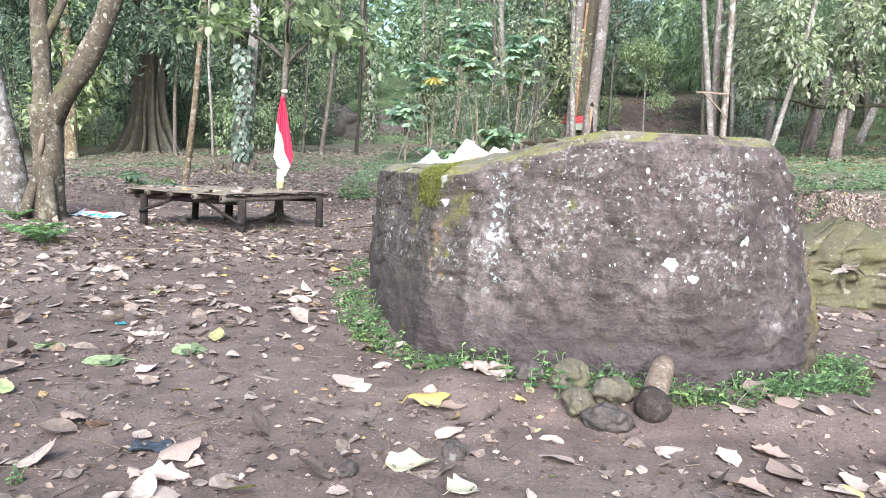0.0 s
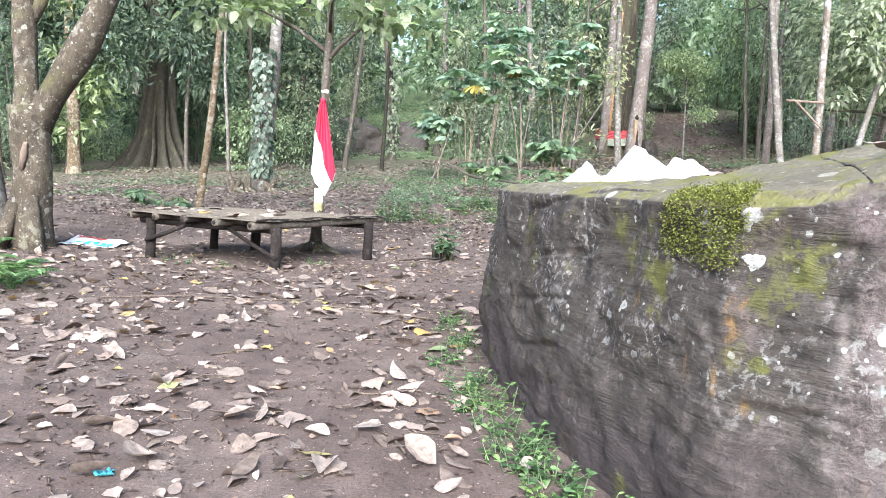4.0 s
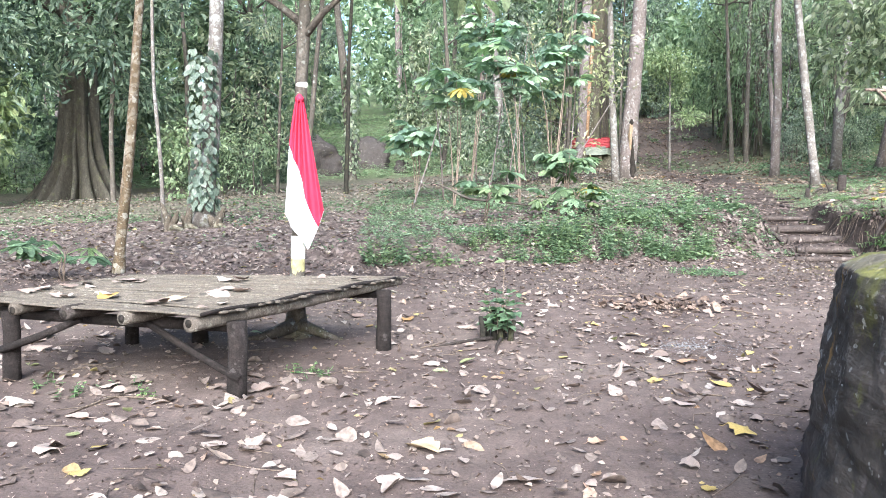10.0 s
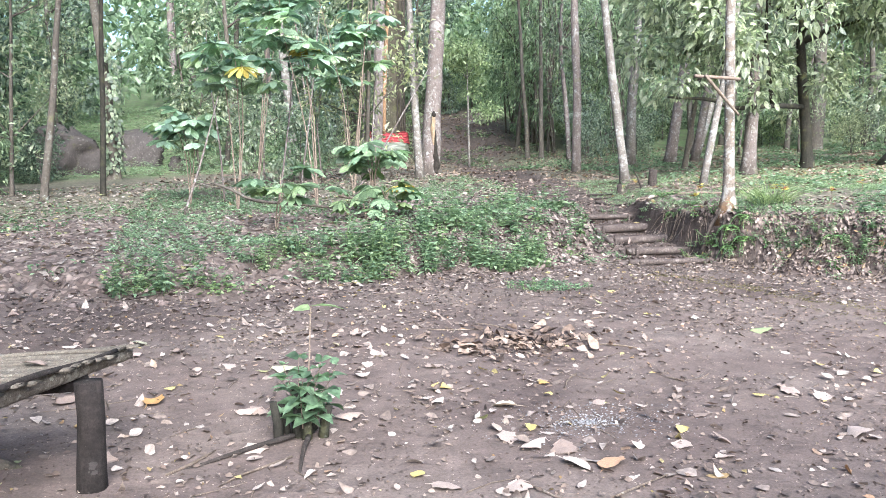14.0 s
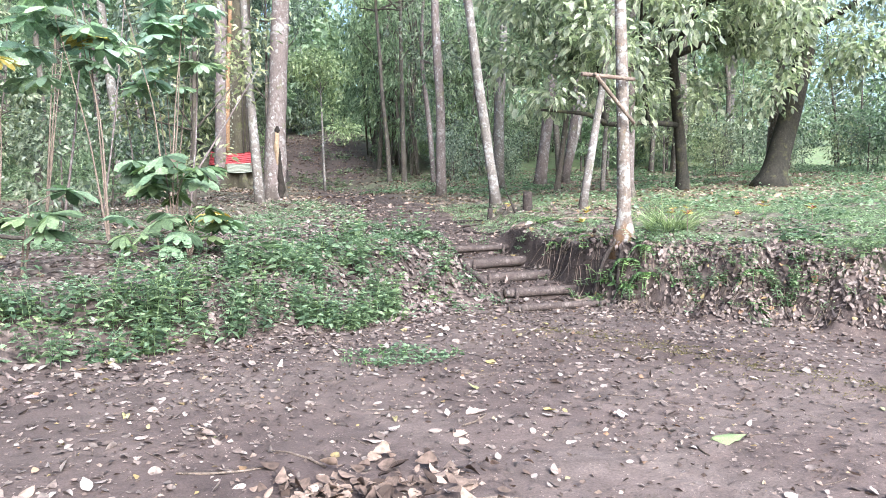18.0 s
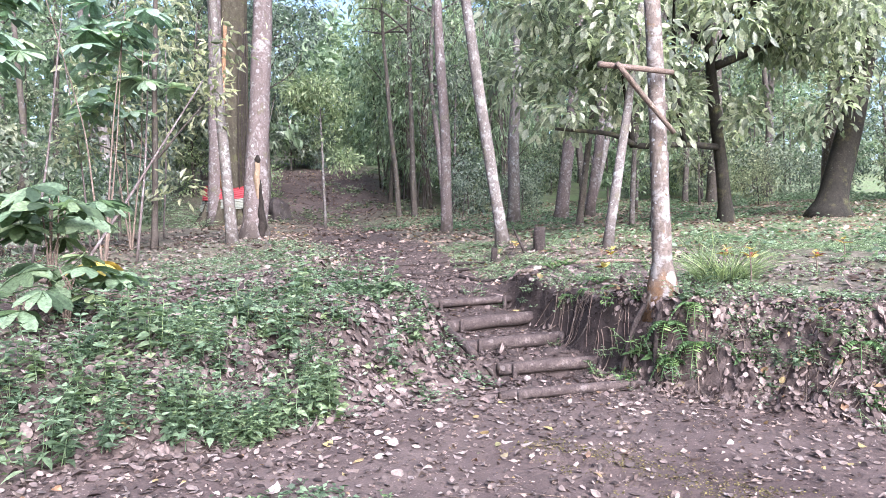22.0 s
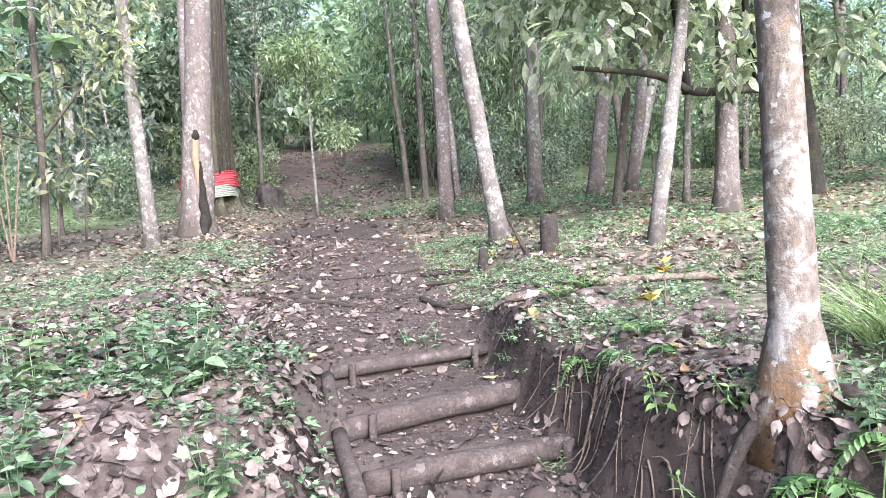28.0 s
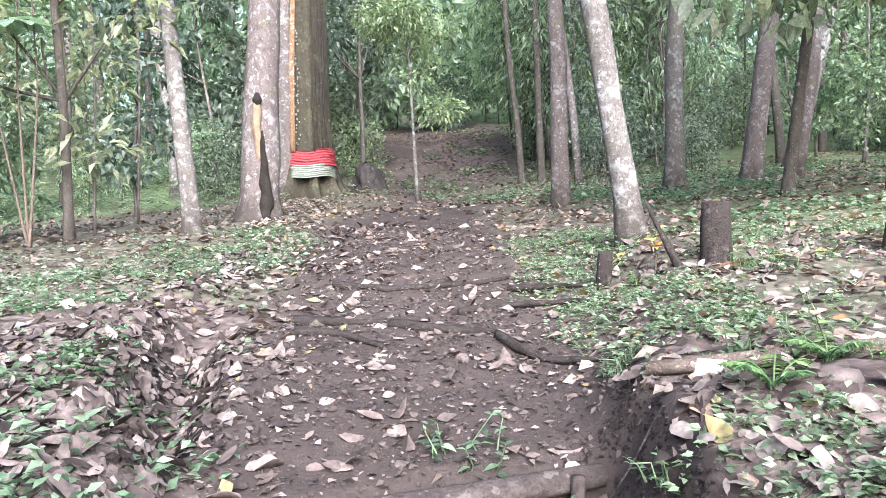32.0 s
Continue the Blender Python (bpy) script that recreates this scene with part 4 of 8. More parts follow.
# at, lean, height, radius, bark, seed, flare, crown base, label
PATH_TREES = [
    ((9.37, 18.32), (-0.3, 0.5), 12, 0.1, "bark_stained", 31, 2.0, 7.0, "slender pale tree with white lichen blotches and orange-stained foot"),
    ((11.43, 25.05), (-1.75, 0.6), 13, 0.125, "bark_pale", 32, 1.35, 7.5, "pale leaning tree with rough lichen-spotted bark"),
    ((13.4, 31.5), (0.2, 0.8), 14, 0.17, "bark_pink", 33, 1.2, 8.0, "straight grey-pink tree beside the path"),
    ((12.62, 23.35), (2.3, 0.6), 12, 0.095, "bark_pale", 34, 1.3, 7.0, "thin leaning tree with mottled pale bark"),
    ((8.16, 32.35), (0.5, 0.5), 15, 0.33, "bark_pink", 35, 1.35, 9.0, "stout pinkish tree with a rotten hollow near its foot"),
    ((7.22, 30.4), (-0.95, 0.4), 13, 0.13, "bark_pale", 36, 1.3, 8.0, "slender pale tree standing before a stouter one"),
    ((16.5, 32.9), (1.0, 0.5), 13, 0.2, "bark_pale", 37, 1.4, 7.5, "pale straight tree on leaf-strewn ground"),
    ((18.8, 33.6), (2.4, 0.6), 13, 0.23, "bark_pink", 38, 1.4, 7.5, "leaning grey tree on leaf-strewn ground"),
]
GRASS_TREES = [
    ((23.5, 38.3), (4.5, 0.5), 13, 0.22, "bark_pale", 39, 1.3, 8.0, "strongly leaning pale tree deep in the wood"),
    ((17.3, 28.2), (1.6, 0.5), 11, 0.075, "bark_pale", 40, 1.3, 7.0, "thin whitish tree in the wood"),
    ((16.6, 29.6), (2.2, 0.3), 11, 0.10, "bark_brown", 46, 1.3, 7.0, "thin brown leaning tree in the wood"),
    ((16.2, 25.9), (0.9, 0.3), 12, 0.19, "bark_pink", 41, 1.5, 6.5, "grey tree with a swollen dark foot"),
    ((5.4, 47.5), (-1.2, 0.2), 15, 0.25, "bark_pale", 42, 1.4, 9.0, "pale mottled tree at the edge of the thicket"),
    ((16.8, 43.0), (-0.5, 0.0), 10, 0.12, "bark_brown", 43, 1.3, 6.0, "thin brown tree beside the sloping path"),
    ((17.25, 42.3), (-0.3, 0.0), 10, 0.13, "bark_brown", 44, 1.3, 6.0, "thin brown tree beside the sloping path"),
    ((-14.2, 29.8), (-0.5, 0.0), 14, 0.26, "bark_ochre", 51, 1.3, 6.0, "pale straight tree with a brown-stained foot"),
]
BENCH_TREES = [
    ((-15.9, 27.5), (-0.8, 0.5), 13, 0.22, "bark_ochre", 52, 1.5, 6.5, "tree with orange-brown bark at the foot"),
    ((-4.5, 15.9), (1.0, 0.3), 11, 0.085, "bark_ochre", 53, 1.3, 5.5, "thin leaning tree with orange and white mottled bark"),
    ((-5.0, 22.8), (0.6, 0.3), 13, 0.21, "bark_pale", 54, 1.6, 7.0, "pale tree with ivy climbing its trunk"),
    ((-6.35, 24.1), (-0.4, 0.1), 9, 0.06, "bark_pale", 55, 1.3, 6.0, "thin crooked pale sapling"),
    ((-5.9, 24.6), (0.9, 0.1), 9, 0.07, "bark_brown", 56, 1.3, 6.0, "thin forked brown sapling"),
    ((-2.7, 40.5), (-1.3, 0.3), 14, 0.24, "bark_brown", 57, 1.3, 8.0, "ivy-covered tree leaning over the slope"),
    ((-0.3, 60.0), (-0.6, 0.2), 14, 0.28, "bark_pink", 58, 1.2, 8.0, "twin-trunked tree on the grassy slope"),
    ((0.6, 61.0), (-0.9, 0.2), 14, 0.3, "bark_brown", 59, 1.2, 8.0, "brown tree on the grassy slope"),
]
FAR_TREES = [
    ((20.6, 34.4), (1.8, 0.0), 12, 0.18, "bark_pink", 60, 1.3, 7.0, "grey leaning tree in the wood"),
    ((31.5, 39.0), (0.3, 0.0), 13, 0.38, "bark_brown", 61, 1.2, 8.0, "straight brown tree beyond the grass"),
    ((41.0, 44.0), (0.6, 0.0), 13, 0.25, "bark_pale", 62, 1.2, 8.0, "pale tree beyond the grass"),
    ((-10.2, 31.0), (0.3, 0.0), 12, 0.09, "bark_brown", 63, 1.2, 6.0, "thin dark sapling in the thicket"),
    ((-8.0, 33.0), (-0.6, 0.0), 12, 0.10, "bark_brown", 64, 1.2, 6.0, "thin dark sapling in the thicket"),
    ((-3.6, 30.0), (1.2, 0.0), 12, 0.10, "bark_brown", 65, 1.2, 6.0, "thin dark sapling in the thicket"),
    ((-2.2, 31.0), (0.5, 0.0), 12, 0.08, "bark_dark", 66, 1.2, 6.0, "thin dark sapling in the thicket"),
]
trees = {}
for at, lean, h, rad, bk, sd, fl, cb, lab in PATH_TREES + GRASS_TREES + BENCH_TREES + FAR_TREES:
    trees[sd] = tree("tree", at, lab, lean, h, rad, bk, ("leaf_mid", "leaf_light", "leaf_grey")[sd % 3], (max(cb, 9.5), h + 2.0, 2.4), 700, 0.32, sd, 0.18, fl)

# thin pale sapling with a rounded light crown beside the path
tree("sapling", (12.7, 40.6), "slim pale-stemmed sapling with a rounded light green crown", (-0.2, 0), 5.2, 0.06, "bark_pale", "leaf_light", (2.6, 5.4, 1.5), 2600, 0.2, 71, 0.05, 1.2,
     "saplings", 9, 0.4, False, 0.3, 8, 0.75)
tree("sapling", (12.0, 47.0), "leafy young tree with a dense dark crown", (0, 0), 9.5, 0.1, "bark_brown", "leaf_mid", (3.5, 10, 2.8), 4200, 0.26, 72, 0.1, 1.2, "saplings", 12, 0.4, False, 0.3, 8, 1.1)

# the dark broad-leaved tree with long low limbs
dk = thing("broadleaf_tree", (19.3, 26.8, gz(19.3, 26.8)), "dark-barked tree with long low limbs and large drooping leaves", "tree")
dl = [([(-0.3, 0, 1.95), (-2.2, -0.8, 1.85), (-4.3, -1.4, 1.6), (-4.9, -1.7, 1.82), (-6.9, -2.2, 1.75)], [0.09, 0.075, 0.065, 0.055, 0.03]),
      ([(-4.3, -1.4, 1.62), (-4.9, -1.9, 2.8), (-5.6, -2.4, 4.3)], [0.08, 0.06, 0.03]),
      ([(-2.2, -0.8, 1.87), (-2.9, -1.2, 3.4), (-3.6, -2.0, 5.0)], [0.08, 0.06, 0.03]),
      ([(-0.5, 0, 4.0), (1.8, -1.0, 5.0), (3.6, -2.0, 5.2)], [0.12, 0.08, 0.03]),
      ([(-0.5, 0, 4.2), (-1.4, -2.0, 5.0), (-1.6, -4.2, 5.0)], [0.10, 0.07, 0.03]),
      ([(-0.6, 0, 4.6), (0.6, 1.8, 6.0), (1.0, 3.0, 7.0)], [0.1, 0.07, 0.03]),
      ([(-0.6, 0, 4.6), (-2.6, 0.6, 6.0), (-4.4, 1.0, 6.6)], [0.1, 0.07, 0.03])]
part("trunk", trunk_mesh([(0, 0, 0), (-0.15, 0, 1.5), (-0.4, 0, 3.0), (-0.5, 0, 4.2), (-0.7, 0.2, 7.5)], [0.18, 0.165, 0.15, 0.13, 0.05], dl, 14, 1.5, 5), M["bark_dark"], dk)
cc, cr = [], []
r5 = np.random.default_rng(5)
for lp, lr in dl:
    q = np.array(lp)
    for u in np.linspace(0.35, 1.0, 5):
        d = np.array([np.interp(u * (len(q) - 1), np.arange(len(q)), q[:, k]) for k in range(3)])
        cc += [d + r5.normal(size=3) * [0.5, 0.5, 0.25] + [0, 0, 0.45]]
        cr += [r5.uniform(0.5, 1.0)]
for _ in range(84):
    cc += [np.array([r5.uniform(-6.5, 4.5), r5.uniform(-4, 2.5), r5.uniform(2.5, 7.0)])]
    cr += [r5.uniform(0.6, 1.1)]
part("crown", mesh("crown", *crown_cloud(cc, cr, 15500, 0.26, 6, True, 0.5, 0.46), smooth=True), M["leaf_grey"], dk)

# the stout tree standing in the grass
bigt = thing("stout_tree", (22.5, 26.2, gz(22.5, 26.2)), "stout mossy tree with a leaning trunk and flared root", "tree")
bl, be = simple_limbs([(1.2, 0, 5.0), (1.6, 0, 7.0)], 8, 3.5, 2.5, 0.18, 8)
part("trunk", trunk_mesh([(0, 0, 0), (0.55, 0, 1.4), (1.15, 0, 3.0), (1.8, 0, 5.0), (2.4, 0.3, 9.0)], [0.40, 0.34, 0.30, 0.26, 0.12], bl, 18, 1.75, 9), M["bark_dark"], bigt)
part("trunk", trunk_mesh([(1.0, 0.8, 0), (1.3, 0.9, 2.5), (2.3, 1.0, 8.0)], [0.22, 0.18, 0.1], (), 12, 1.4, 10), M["bark_pink"], bigt, "paler second trunk")
part("crown", mesh("crown", *crown_cloud(np.array(be + [(3, -2, 6.0), (4, -1, 5.0), (-1, -2, 5.2), (2.5, -3, 4.6)]), np.full(len(be) + 4, 1.2), 2600, 0.32, 12, True, 0.5), smooth=True), M["leaf_grey"], bigt)

# the great tree with the cloth band
gt = thing("banded_tree", (9.72, 44.3, gz(9.72, 44.3)), "great tree with fluted roots, wrapped in a red and white band", "tree")


def fluted_trunk(height, r0, r1, flutes, spread_at, seed, sides=72, depth=1.0):
    """A trunk with lengthwise ribs that run out into spreading root buttresses."""
    zs = np.concatenate([np.linspace(-0.4, 2.2, 22), np.linspace(2.6, height, 14)])
    a = np.linspace(0, 2 * np.pi, sides, endpoint=False)
    rows = []
    for z in zs:
        u = np.clip(z / height, 0, 1)
        rad = r0 + (r1 - r0) * u
        foot = np.exp(-np.clip(z, -0.4, 9) / 0.75)
        rib = np.cos(flutes * a + 0.5 * np.sin(a * 2 + seed) + 0.15 * z)
        deep = (0.05 + 0.14 * np.exp(-np.clip(z, 0, 9) / (1.2 * depth))) * depth
        r = rad * (1 + deep * rib + 0.04 * np.sin(2 * a + seed + z * 0.2)) + spread_at * foot * (0.45 + 0.55 * np.clip(rib, 0, 1)) ** 1.5
        r = r + 0.012 * vnoise(a * 9, z * 3 + a * 0, seed)
        rows.append(np.stack([np.cos(a) * r + 0.02 * z, np.sin(a) * r, np.full_like(a, z)], 1))
    i = np.arange(len(zs) - 1)[:, None] * sides
    j = np.arange(sides)[None]
    return np.concatenate(rows), np.stack([i + j, i + (j + 1) % sides, i + sides + (j + 1) % sides, i + sides + j], -1).reshape(-1, 4)


bl, be = simple_limbs([(0.2, 0, 11.0), (0.3, 0, 13.0)], 8, 4.0, 3.0, 0.25, 18)
part("trunk", mesh("trunk", *join(fluted_trunk(15.0, 0.72, 0.42, 9, 0.5, 19), *[tube(lp, lr, 8, 0.06, 18 + n, True, 0.4) for n, (lp, lr) in enumerate(bl)])), M["bark_olive"], gt)
part("trunk", trunk_mesh([(-0.58, -0.52, 0), (-0.55, -0.52, 2.0), (-0.5, -0.4, 8.0), (-0.45, -0.2, 15.0)], [0.30, 0.27, 0.24, 0.18], (), 14, 1.3, 20), M["bark_pink"], gt, "paler trunk grown beside the main one")
part("crown", mesh("crown", *crown_cloud(be, np.full(len(be), 1.6), 1800, 0.35, 21), smooth=False), M["leaf_dark"], gt)


def band_ring(z0, z1, r0, r1, seed, turns=60, folds=0.03):
    a = np.linspace(0, 2 * np.pi, turns, endpoint=False)
    rows = []
    for u in np.linspace(0, 1, 29):
        rad = (r0 + (r1 - r0) * u) * (1 + 0.05 * np.cos(a * 3 + seed)) + folds * np.abs(np.sin(u * 21 + 1.2 * np.sin(a * 2 + seed))) + 0.03 * vnoise(a * 6, u * 9 + a * 0, seed)
        rows.append(np.stack([np.cos(a) * rad, np.sin(a) * rad, np.full_like(a, z0 + (z1 - z0) * u) + 0.05 * np.sin(a * 2 + seed) + 0.03 * np.sin(a * 5)], 1))
    v = np.concatenate(rows)
    i = np.arange(28)[:, None] * turns
    j = np.arange(turns)[None]
    return v, np.stack([i + j, i + (j + 1) % turns, i + turns + (j + 1) % turns, i + turns + j], -1).reshape(-1, 4)


part("band", mesh("band", *band_ring(0.93, 1.50, 0.90, 0.82, 2, 72, 0.06)), M["band_red"], gt, "red wound cloth band")
part("band", mesh("band", *band_ring(0.55, 0.96, 0.98, 0.90, 4, 72, 0.05)), M["band_white"], gt, "dirty white wound cloth band")
for k, (a, w, mat) in enumerate(((-2.06, 0.075, "bark_orange"), (-1.98, 0.03, "bark_orange"), (-1.3, 0.02, "wood_old"), (-1.1, 0.025, "wood_old"), (-0.95, 0.018, "wood_old"), (-0.8, 0.022, "wood_old"))):
    q = [(np.cos(a) * 0.86, np.sin(a) * 0.86, 1.4), (np.cos(a) * 0.79, np.sin(a) * 0.79, 3.5), (np.cos(a) * 0.70 + 0.15, np.sin(a) * 0.70, 8.0)]
    part("strip", mesh("strip", *tube(q, [w, w, w * 0.9], 8, 0.15, k, True, 0.4)), M[mat], gt)
rg = np.random.default_rng(63)
dots = []
for k in range(34):
    a, z = -1.9 + rg.normal() * 0.05, 1.6 + k * 0.11 + rg.uniform(-0.04, 0.04)
    rr = 0.85 - 0.028 * (z - 1.4)
    c = np.array([np.cos(a) * rr + 0.02 * (z - 1.4), np.sin(a) * rr, z])
    w = rg.uniform(0.02, 0.04)
    dots.append(tube([c - [0, 0.02, w], c - [0, 0.03, 0], c - [0, 0.02, -w]], [w * 0.4, w, w * 0.4], 7, 0.2, k, True, 0.02))
tagged(part("fungus", mesh("fungus", *join(*dots)), M["band_white"], gt, "row of small white bracket fungi"), kind="stuff")
gt.scale = (1.1, 1.1, 1.0)

# hollow in the pinkish tree
ht = [c for c in trees[35].children if c.name.startswith("trunk")][0]
part("hollow", mesh("hollow", *tube([(0.11, -0.33, -0.1), (0.12, -0.27, 0.45), (0.10, -0.262, 1.0), (0.08, -0.262, 1.5)], [0.14, 0.10, 0.085, 0.03], 14, 0.3, 3, True, 0.08)), M["hole"], ht, "black charred hollow")
part("heartwood", mesh("heartwood", *tube([(0.03, -0.262, 1.0), (0.02, -0.268, 1.5), (0.03, -0.262, 2.0)], [0.03, 0.085, 0.055], 14, 0.25, 5, True, 0.08)), M["rot"], ht, "bare pale rotten wood")
part("knot_hole", mesh("knot_hole", *tube([(0.03, -0.265, 1.9), (0.035, -0.27, 2.02), (0.04, -0.265, 2.14)], [0.04, 0.07, 0.03], 12, 0.2, 6, True, 0.06)), M["hole"], ht, "dark knot hole above the bare wood")

# buttressed fig
fg = thing("buttress_tree", (-12.9, 34.8, gz(-12.9, 34.8)), "huge dark fig tree with tall buttress roots", "tree")
roots = []
rf = np.random.default_rng(77)


def buttress(ang, reach, height, r0, seed):
    """A thin root wall that leans out from the trunk towards the ground."""
    rows = []
    for u in np.linspace(0, 1, 14):
        z = -0.3 + (height + 0.3) * u
        out = r0 * (1 - 0.3 * u) + reach * (1 - u) ** 2.3
        sway = 0.12 * np.sin(u * 5 + seed) + 0.08 * np.sin(u * 11 + seed * 2)
        th = 0.16 * (1 - 0.4 * u)
        for q, w in ((0.15, 1.3), (0.5, 0.75), (0.85, 0.6), (1.0, 0.35), (1.0, -0.35), (0.85, -0.6), (0.5, -0.75), (0.15, -1.3)):
            b = ang + sway * q * 0.5
            x, y = np.cos(b) * out * q, np.sin(b) * out * q
            rows.append((x - np.sin(b) * th * w, y + np.cos(b) * th * w, z))
    i = np.arange(13)[:, None] * 8
    j = np.arange(8)[None]
    return np.array(rows), np.stack([i + j, i + (j + 1) % 8, i + 8 + (j + 1) % 8, i + 8 + j], -1).reshape(-1, 4)


for k in range(9):
    a = 3.4 + k * 0.70 + rf.uniform(-0.2, 0.2)
    c, s = np.cos(a), np.sin(a)
    L, H = rf.uniform(0.9, 1.9), rf.uniform(2.4, 5.2)
    roots.append((a, L, H, k))
bl, be = simple_limbs([(0, 0, 7.0), (0, 0, 10.0)], 10, 5.0, 3.0, 0.3, 28)
part("trunk", mesh("trunk", *join(fluted_trunk(12.0, 0.74, 0.42, 7, 0.85, 29, 96, 2.2), *[tube(lp, lr, 8, 0.06, 40 + n, True, 0.5) for n, (lp, lr) in enumerate(bl)])), M["bark_fig"], fg)
for a, L, H, k in roots:
    part("buttress", mesh("buttress", *buttress(a, L, H, 0.8, k)), M["bark_fig"], fg)
be = list(be) + [np.array([rf.uniform(-4, 5), rf.uniform(-5.5, -1.5), rf.uniform(3.4, 8.0)]) for _ in range(34)]
part("crown", mesh("crown", *crown_cloud(be, np.full(len(be), 1.25), 10500, 0.34, 30), smooth=False), M["leaf_dark"], fg)

# the forked tree near the sack
ft = thing("forked_tree", (-4.85, 10.25, 0), "forked tree with rough lichen-patched bark near the bench", "tree")
part("trunk", trunk_mesh([(0, 0, 0), (0.02, 0, 0.9), (-0.02, 0, 1.9)], [0.27, 0.255, 0.25], [
    ([(0.02, 0, 1.5), (0.22, -0.05, 1.95), (0.62, -0.1, 2.45), (1.0, -0.1, 3.15), (1.45, 0, 4.6), (2.0, 0.2, 7.5)], [0.2, 0.195, 0.19, 0.185, 0.15, 0.08]),
    ([(-0.03, 0, 1.6), (-0.10, 0.02, 2.4), (-0.10, 0.05, 3.2), (-0.3, 0.1, 5.0), (-0.5, 0.2, 8.0)], [0.21, 0.155, 0.15, 0.12, 0.07]),
    ([(-0.10, 0.05, 2.9), (0.12, 0.1, 3.3), (0.4, 0.3, 4.2)], [0.1, 0.09, 0.05]),
    ([(0.1, -0.2, 0.7), (0.2, -0.3, 0.2), (0.35, -0.42, -0.1)], [0.1, 0.12, 0.08]), ([(-0.12, -0.18, 0.6), (-0.2, -0.3, 0.15), (-0.25, -0.4, -0.1)], [0.09, 0.11, 0.08])], 20, 1.18, 33, 0.12, 0.13), M["bark_rough"], ft)
part("scar", mesh("scar", *tube([(0.02, -0.24, 1.05), (0.05, -0.245, 1.25), (0.07, -0.24, 1.42)], [0.03, 0.045, 0.025], 10, 0.3, 3)), M["wood_pale"], ft, "pale bare patch where bark has come off")
part("trunk", trunk_mesh([(-0.52, -0.12, 0), (-0.58, -0.1, 1.0), (-0.78, -0.1, 2.0), (-1.15, 0.0, 3.6), (-2.0, 0.2, 8.0)], [0.25, 0.22, 0.17, 0.14, 0.1], (), 16, 1.15, 34, 0.16, 0.12), M["bark_white"], ft, "whitish second trunk")
part("crown", mesh("crown", *crown_cloud([(1.9, 0, 6.5), (2.4, 0.4, 7.8), (-0.5, 0, 7.5), (-1.2, 0.3, 8.3), (0.6, 0.5, 7.9), (0.4, -0.8, 8.5), (-2, 0.4, 7.4), (2.8, -0.8, 7.2)], [1.2] * 8, 2200, 0.24, 35), smooth=False), M["leaf_mid"], ft)

# small tree that carries the flag
pt = thing("flag_tree", (-1.2, 11.62, 0), "young tree with a painted stem carrying a flag, behind the bench", "tree")
part("trunk", trunk_mesh([(0, 0, 0), (0.02, 0, 0.8), (0.03, 0, 1.7), (0.06, 0, 2.6), (0.10, 0, 3.4), (0.0, 0, 5.0)], [0.085, 0.066, 0.06, 0.058, 0.052, 0.04], [
    ([(0.05, 0, 2.85), (0.35, -0.1, 3.2), (0.8, -0.2, 3.5)], [0.04, 0.03, 0.015]), ([(0.08, 0, 3.0), (-0.4, 0.1, 3.4), (-1.0, 0.1, 3.6)], [0.04, 0.03, 0.012]),
    ([(0.1, 0, 3.3), (0.2, -0.6, 3.6), (0.4, -1.0, 3.75)], [0.03, 0.02, 0.01]), ([(0.05, 0, 3.9), (0.5, 0.4, 4.4), (0.9, 0.5, 4.9)], [0.03, 0.02, 0.01]),
    ([(0.0, -0.1, 0.12), (-0.25, -0.25, 0.03), (-0.6, -0.35, -0.02)], [0.07, 0.045, 0.02]), ([(0.05, -0.1, 0.12), (0.25, -0.25, 0.02), (0.5, -0.2, -0.03)], [0.07, 0.04, 0.02])],
    14, 2.0, 41, 0.12), M["bark_brown"], pt)
part("paint", mesh("paint", *tube([(0.02, 0, 0.76), (0.022, 0, 0.86), (0.022, 0, 0.98)], [0.07, 0.069, 0.068], 14, 0.03, 2, False)), M["paint_white"], pt, "chipped white paint band")
part("paint", mesh("paint", *tube([(0.015, 0, 0.52), (0.02, 0, 0.65), (0.02, 0, 0.765)], [0.074, 0.072, 0.07], 14, 0.05, 3, False)), M["paint_yellow"], pt, "flaked yellow paint band")
part("paint", mesh("paint", *tube([(0.06, 0, 2.38), (0.06, -0.012, 2.43), (0.06, 0, 2.48)], [0.04, 0.062, 0.04], 12, 0.03, 4, True)), M["paint_white"], pt, "pale round blaze")
part("crown", mesh("crown", *crown_cloud([(0.8, -0.2, 3.55), (0.3, -0.9, 3.75), (-0.9, 0.1, 3.7), (-0.4, -0.2, 3.55), (0.5, 0.4, 4.3), (1.2, -0.1, 3.7), (-1.3, 0.3, 3.9), (0, 0.2, 4.9), (0.9, 0.6, 4.9), (-0.6, 0.5, 4.5), (-1.7, 0.0, 3.55), (1.6, 0.2, 3.5), (-1.1, -0.5, 3.5), (1.0, -0.6, 3.4)],
     [0.42, 0.4, 0.42, 0.35, 0.6, 0.35, 0.4, 0.7, 0.5, 0.6, 0.4, 0.4, 0.35, 0.35], 700, 0.24, 42, True, 0.35, 0.6), smooth=True), M["leaf_canopy"], pt)


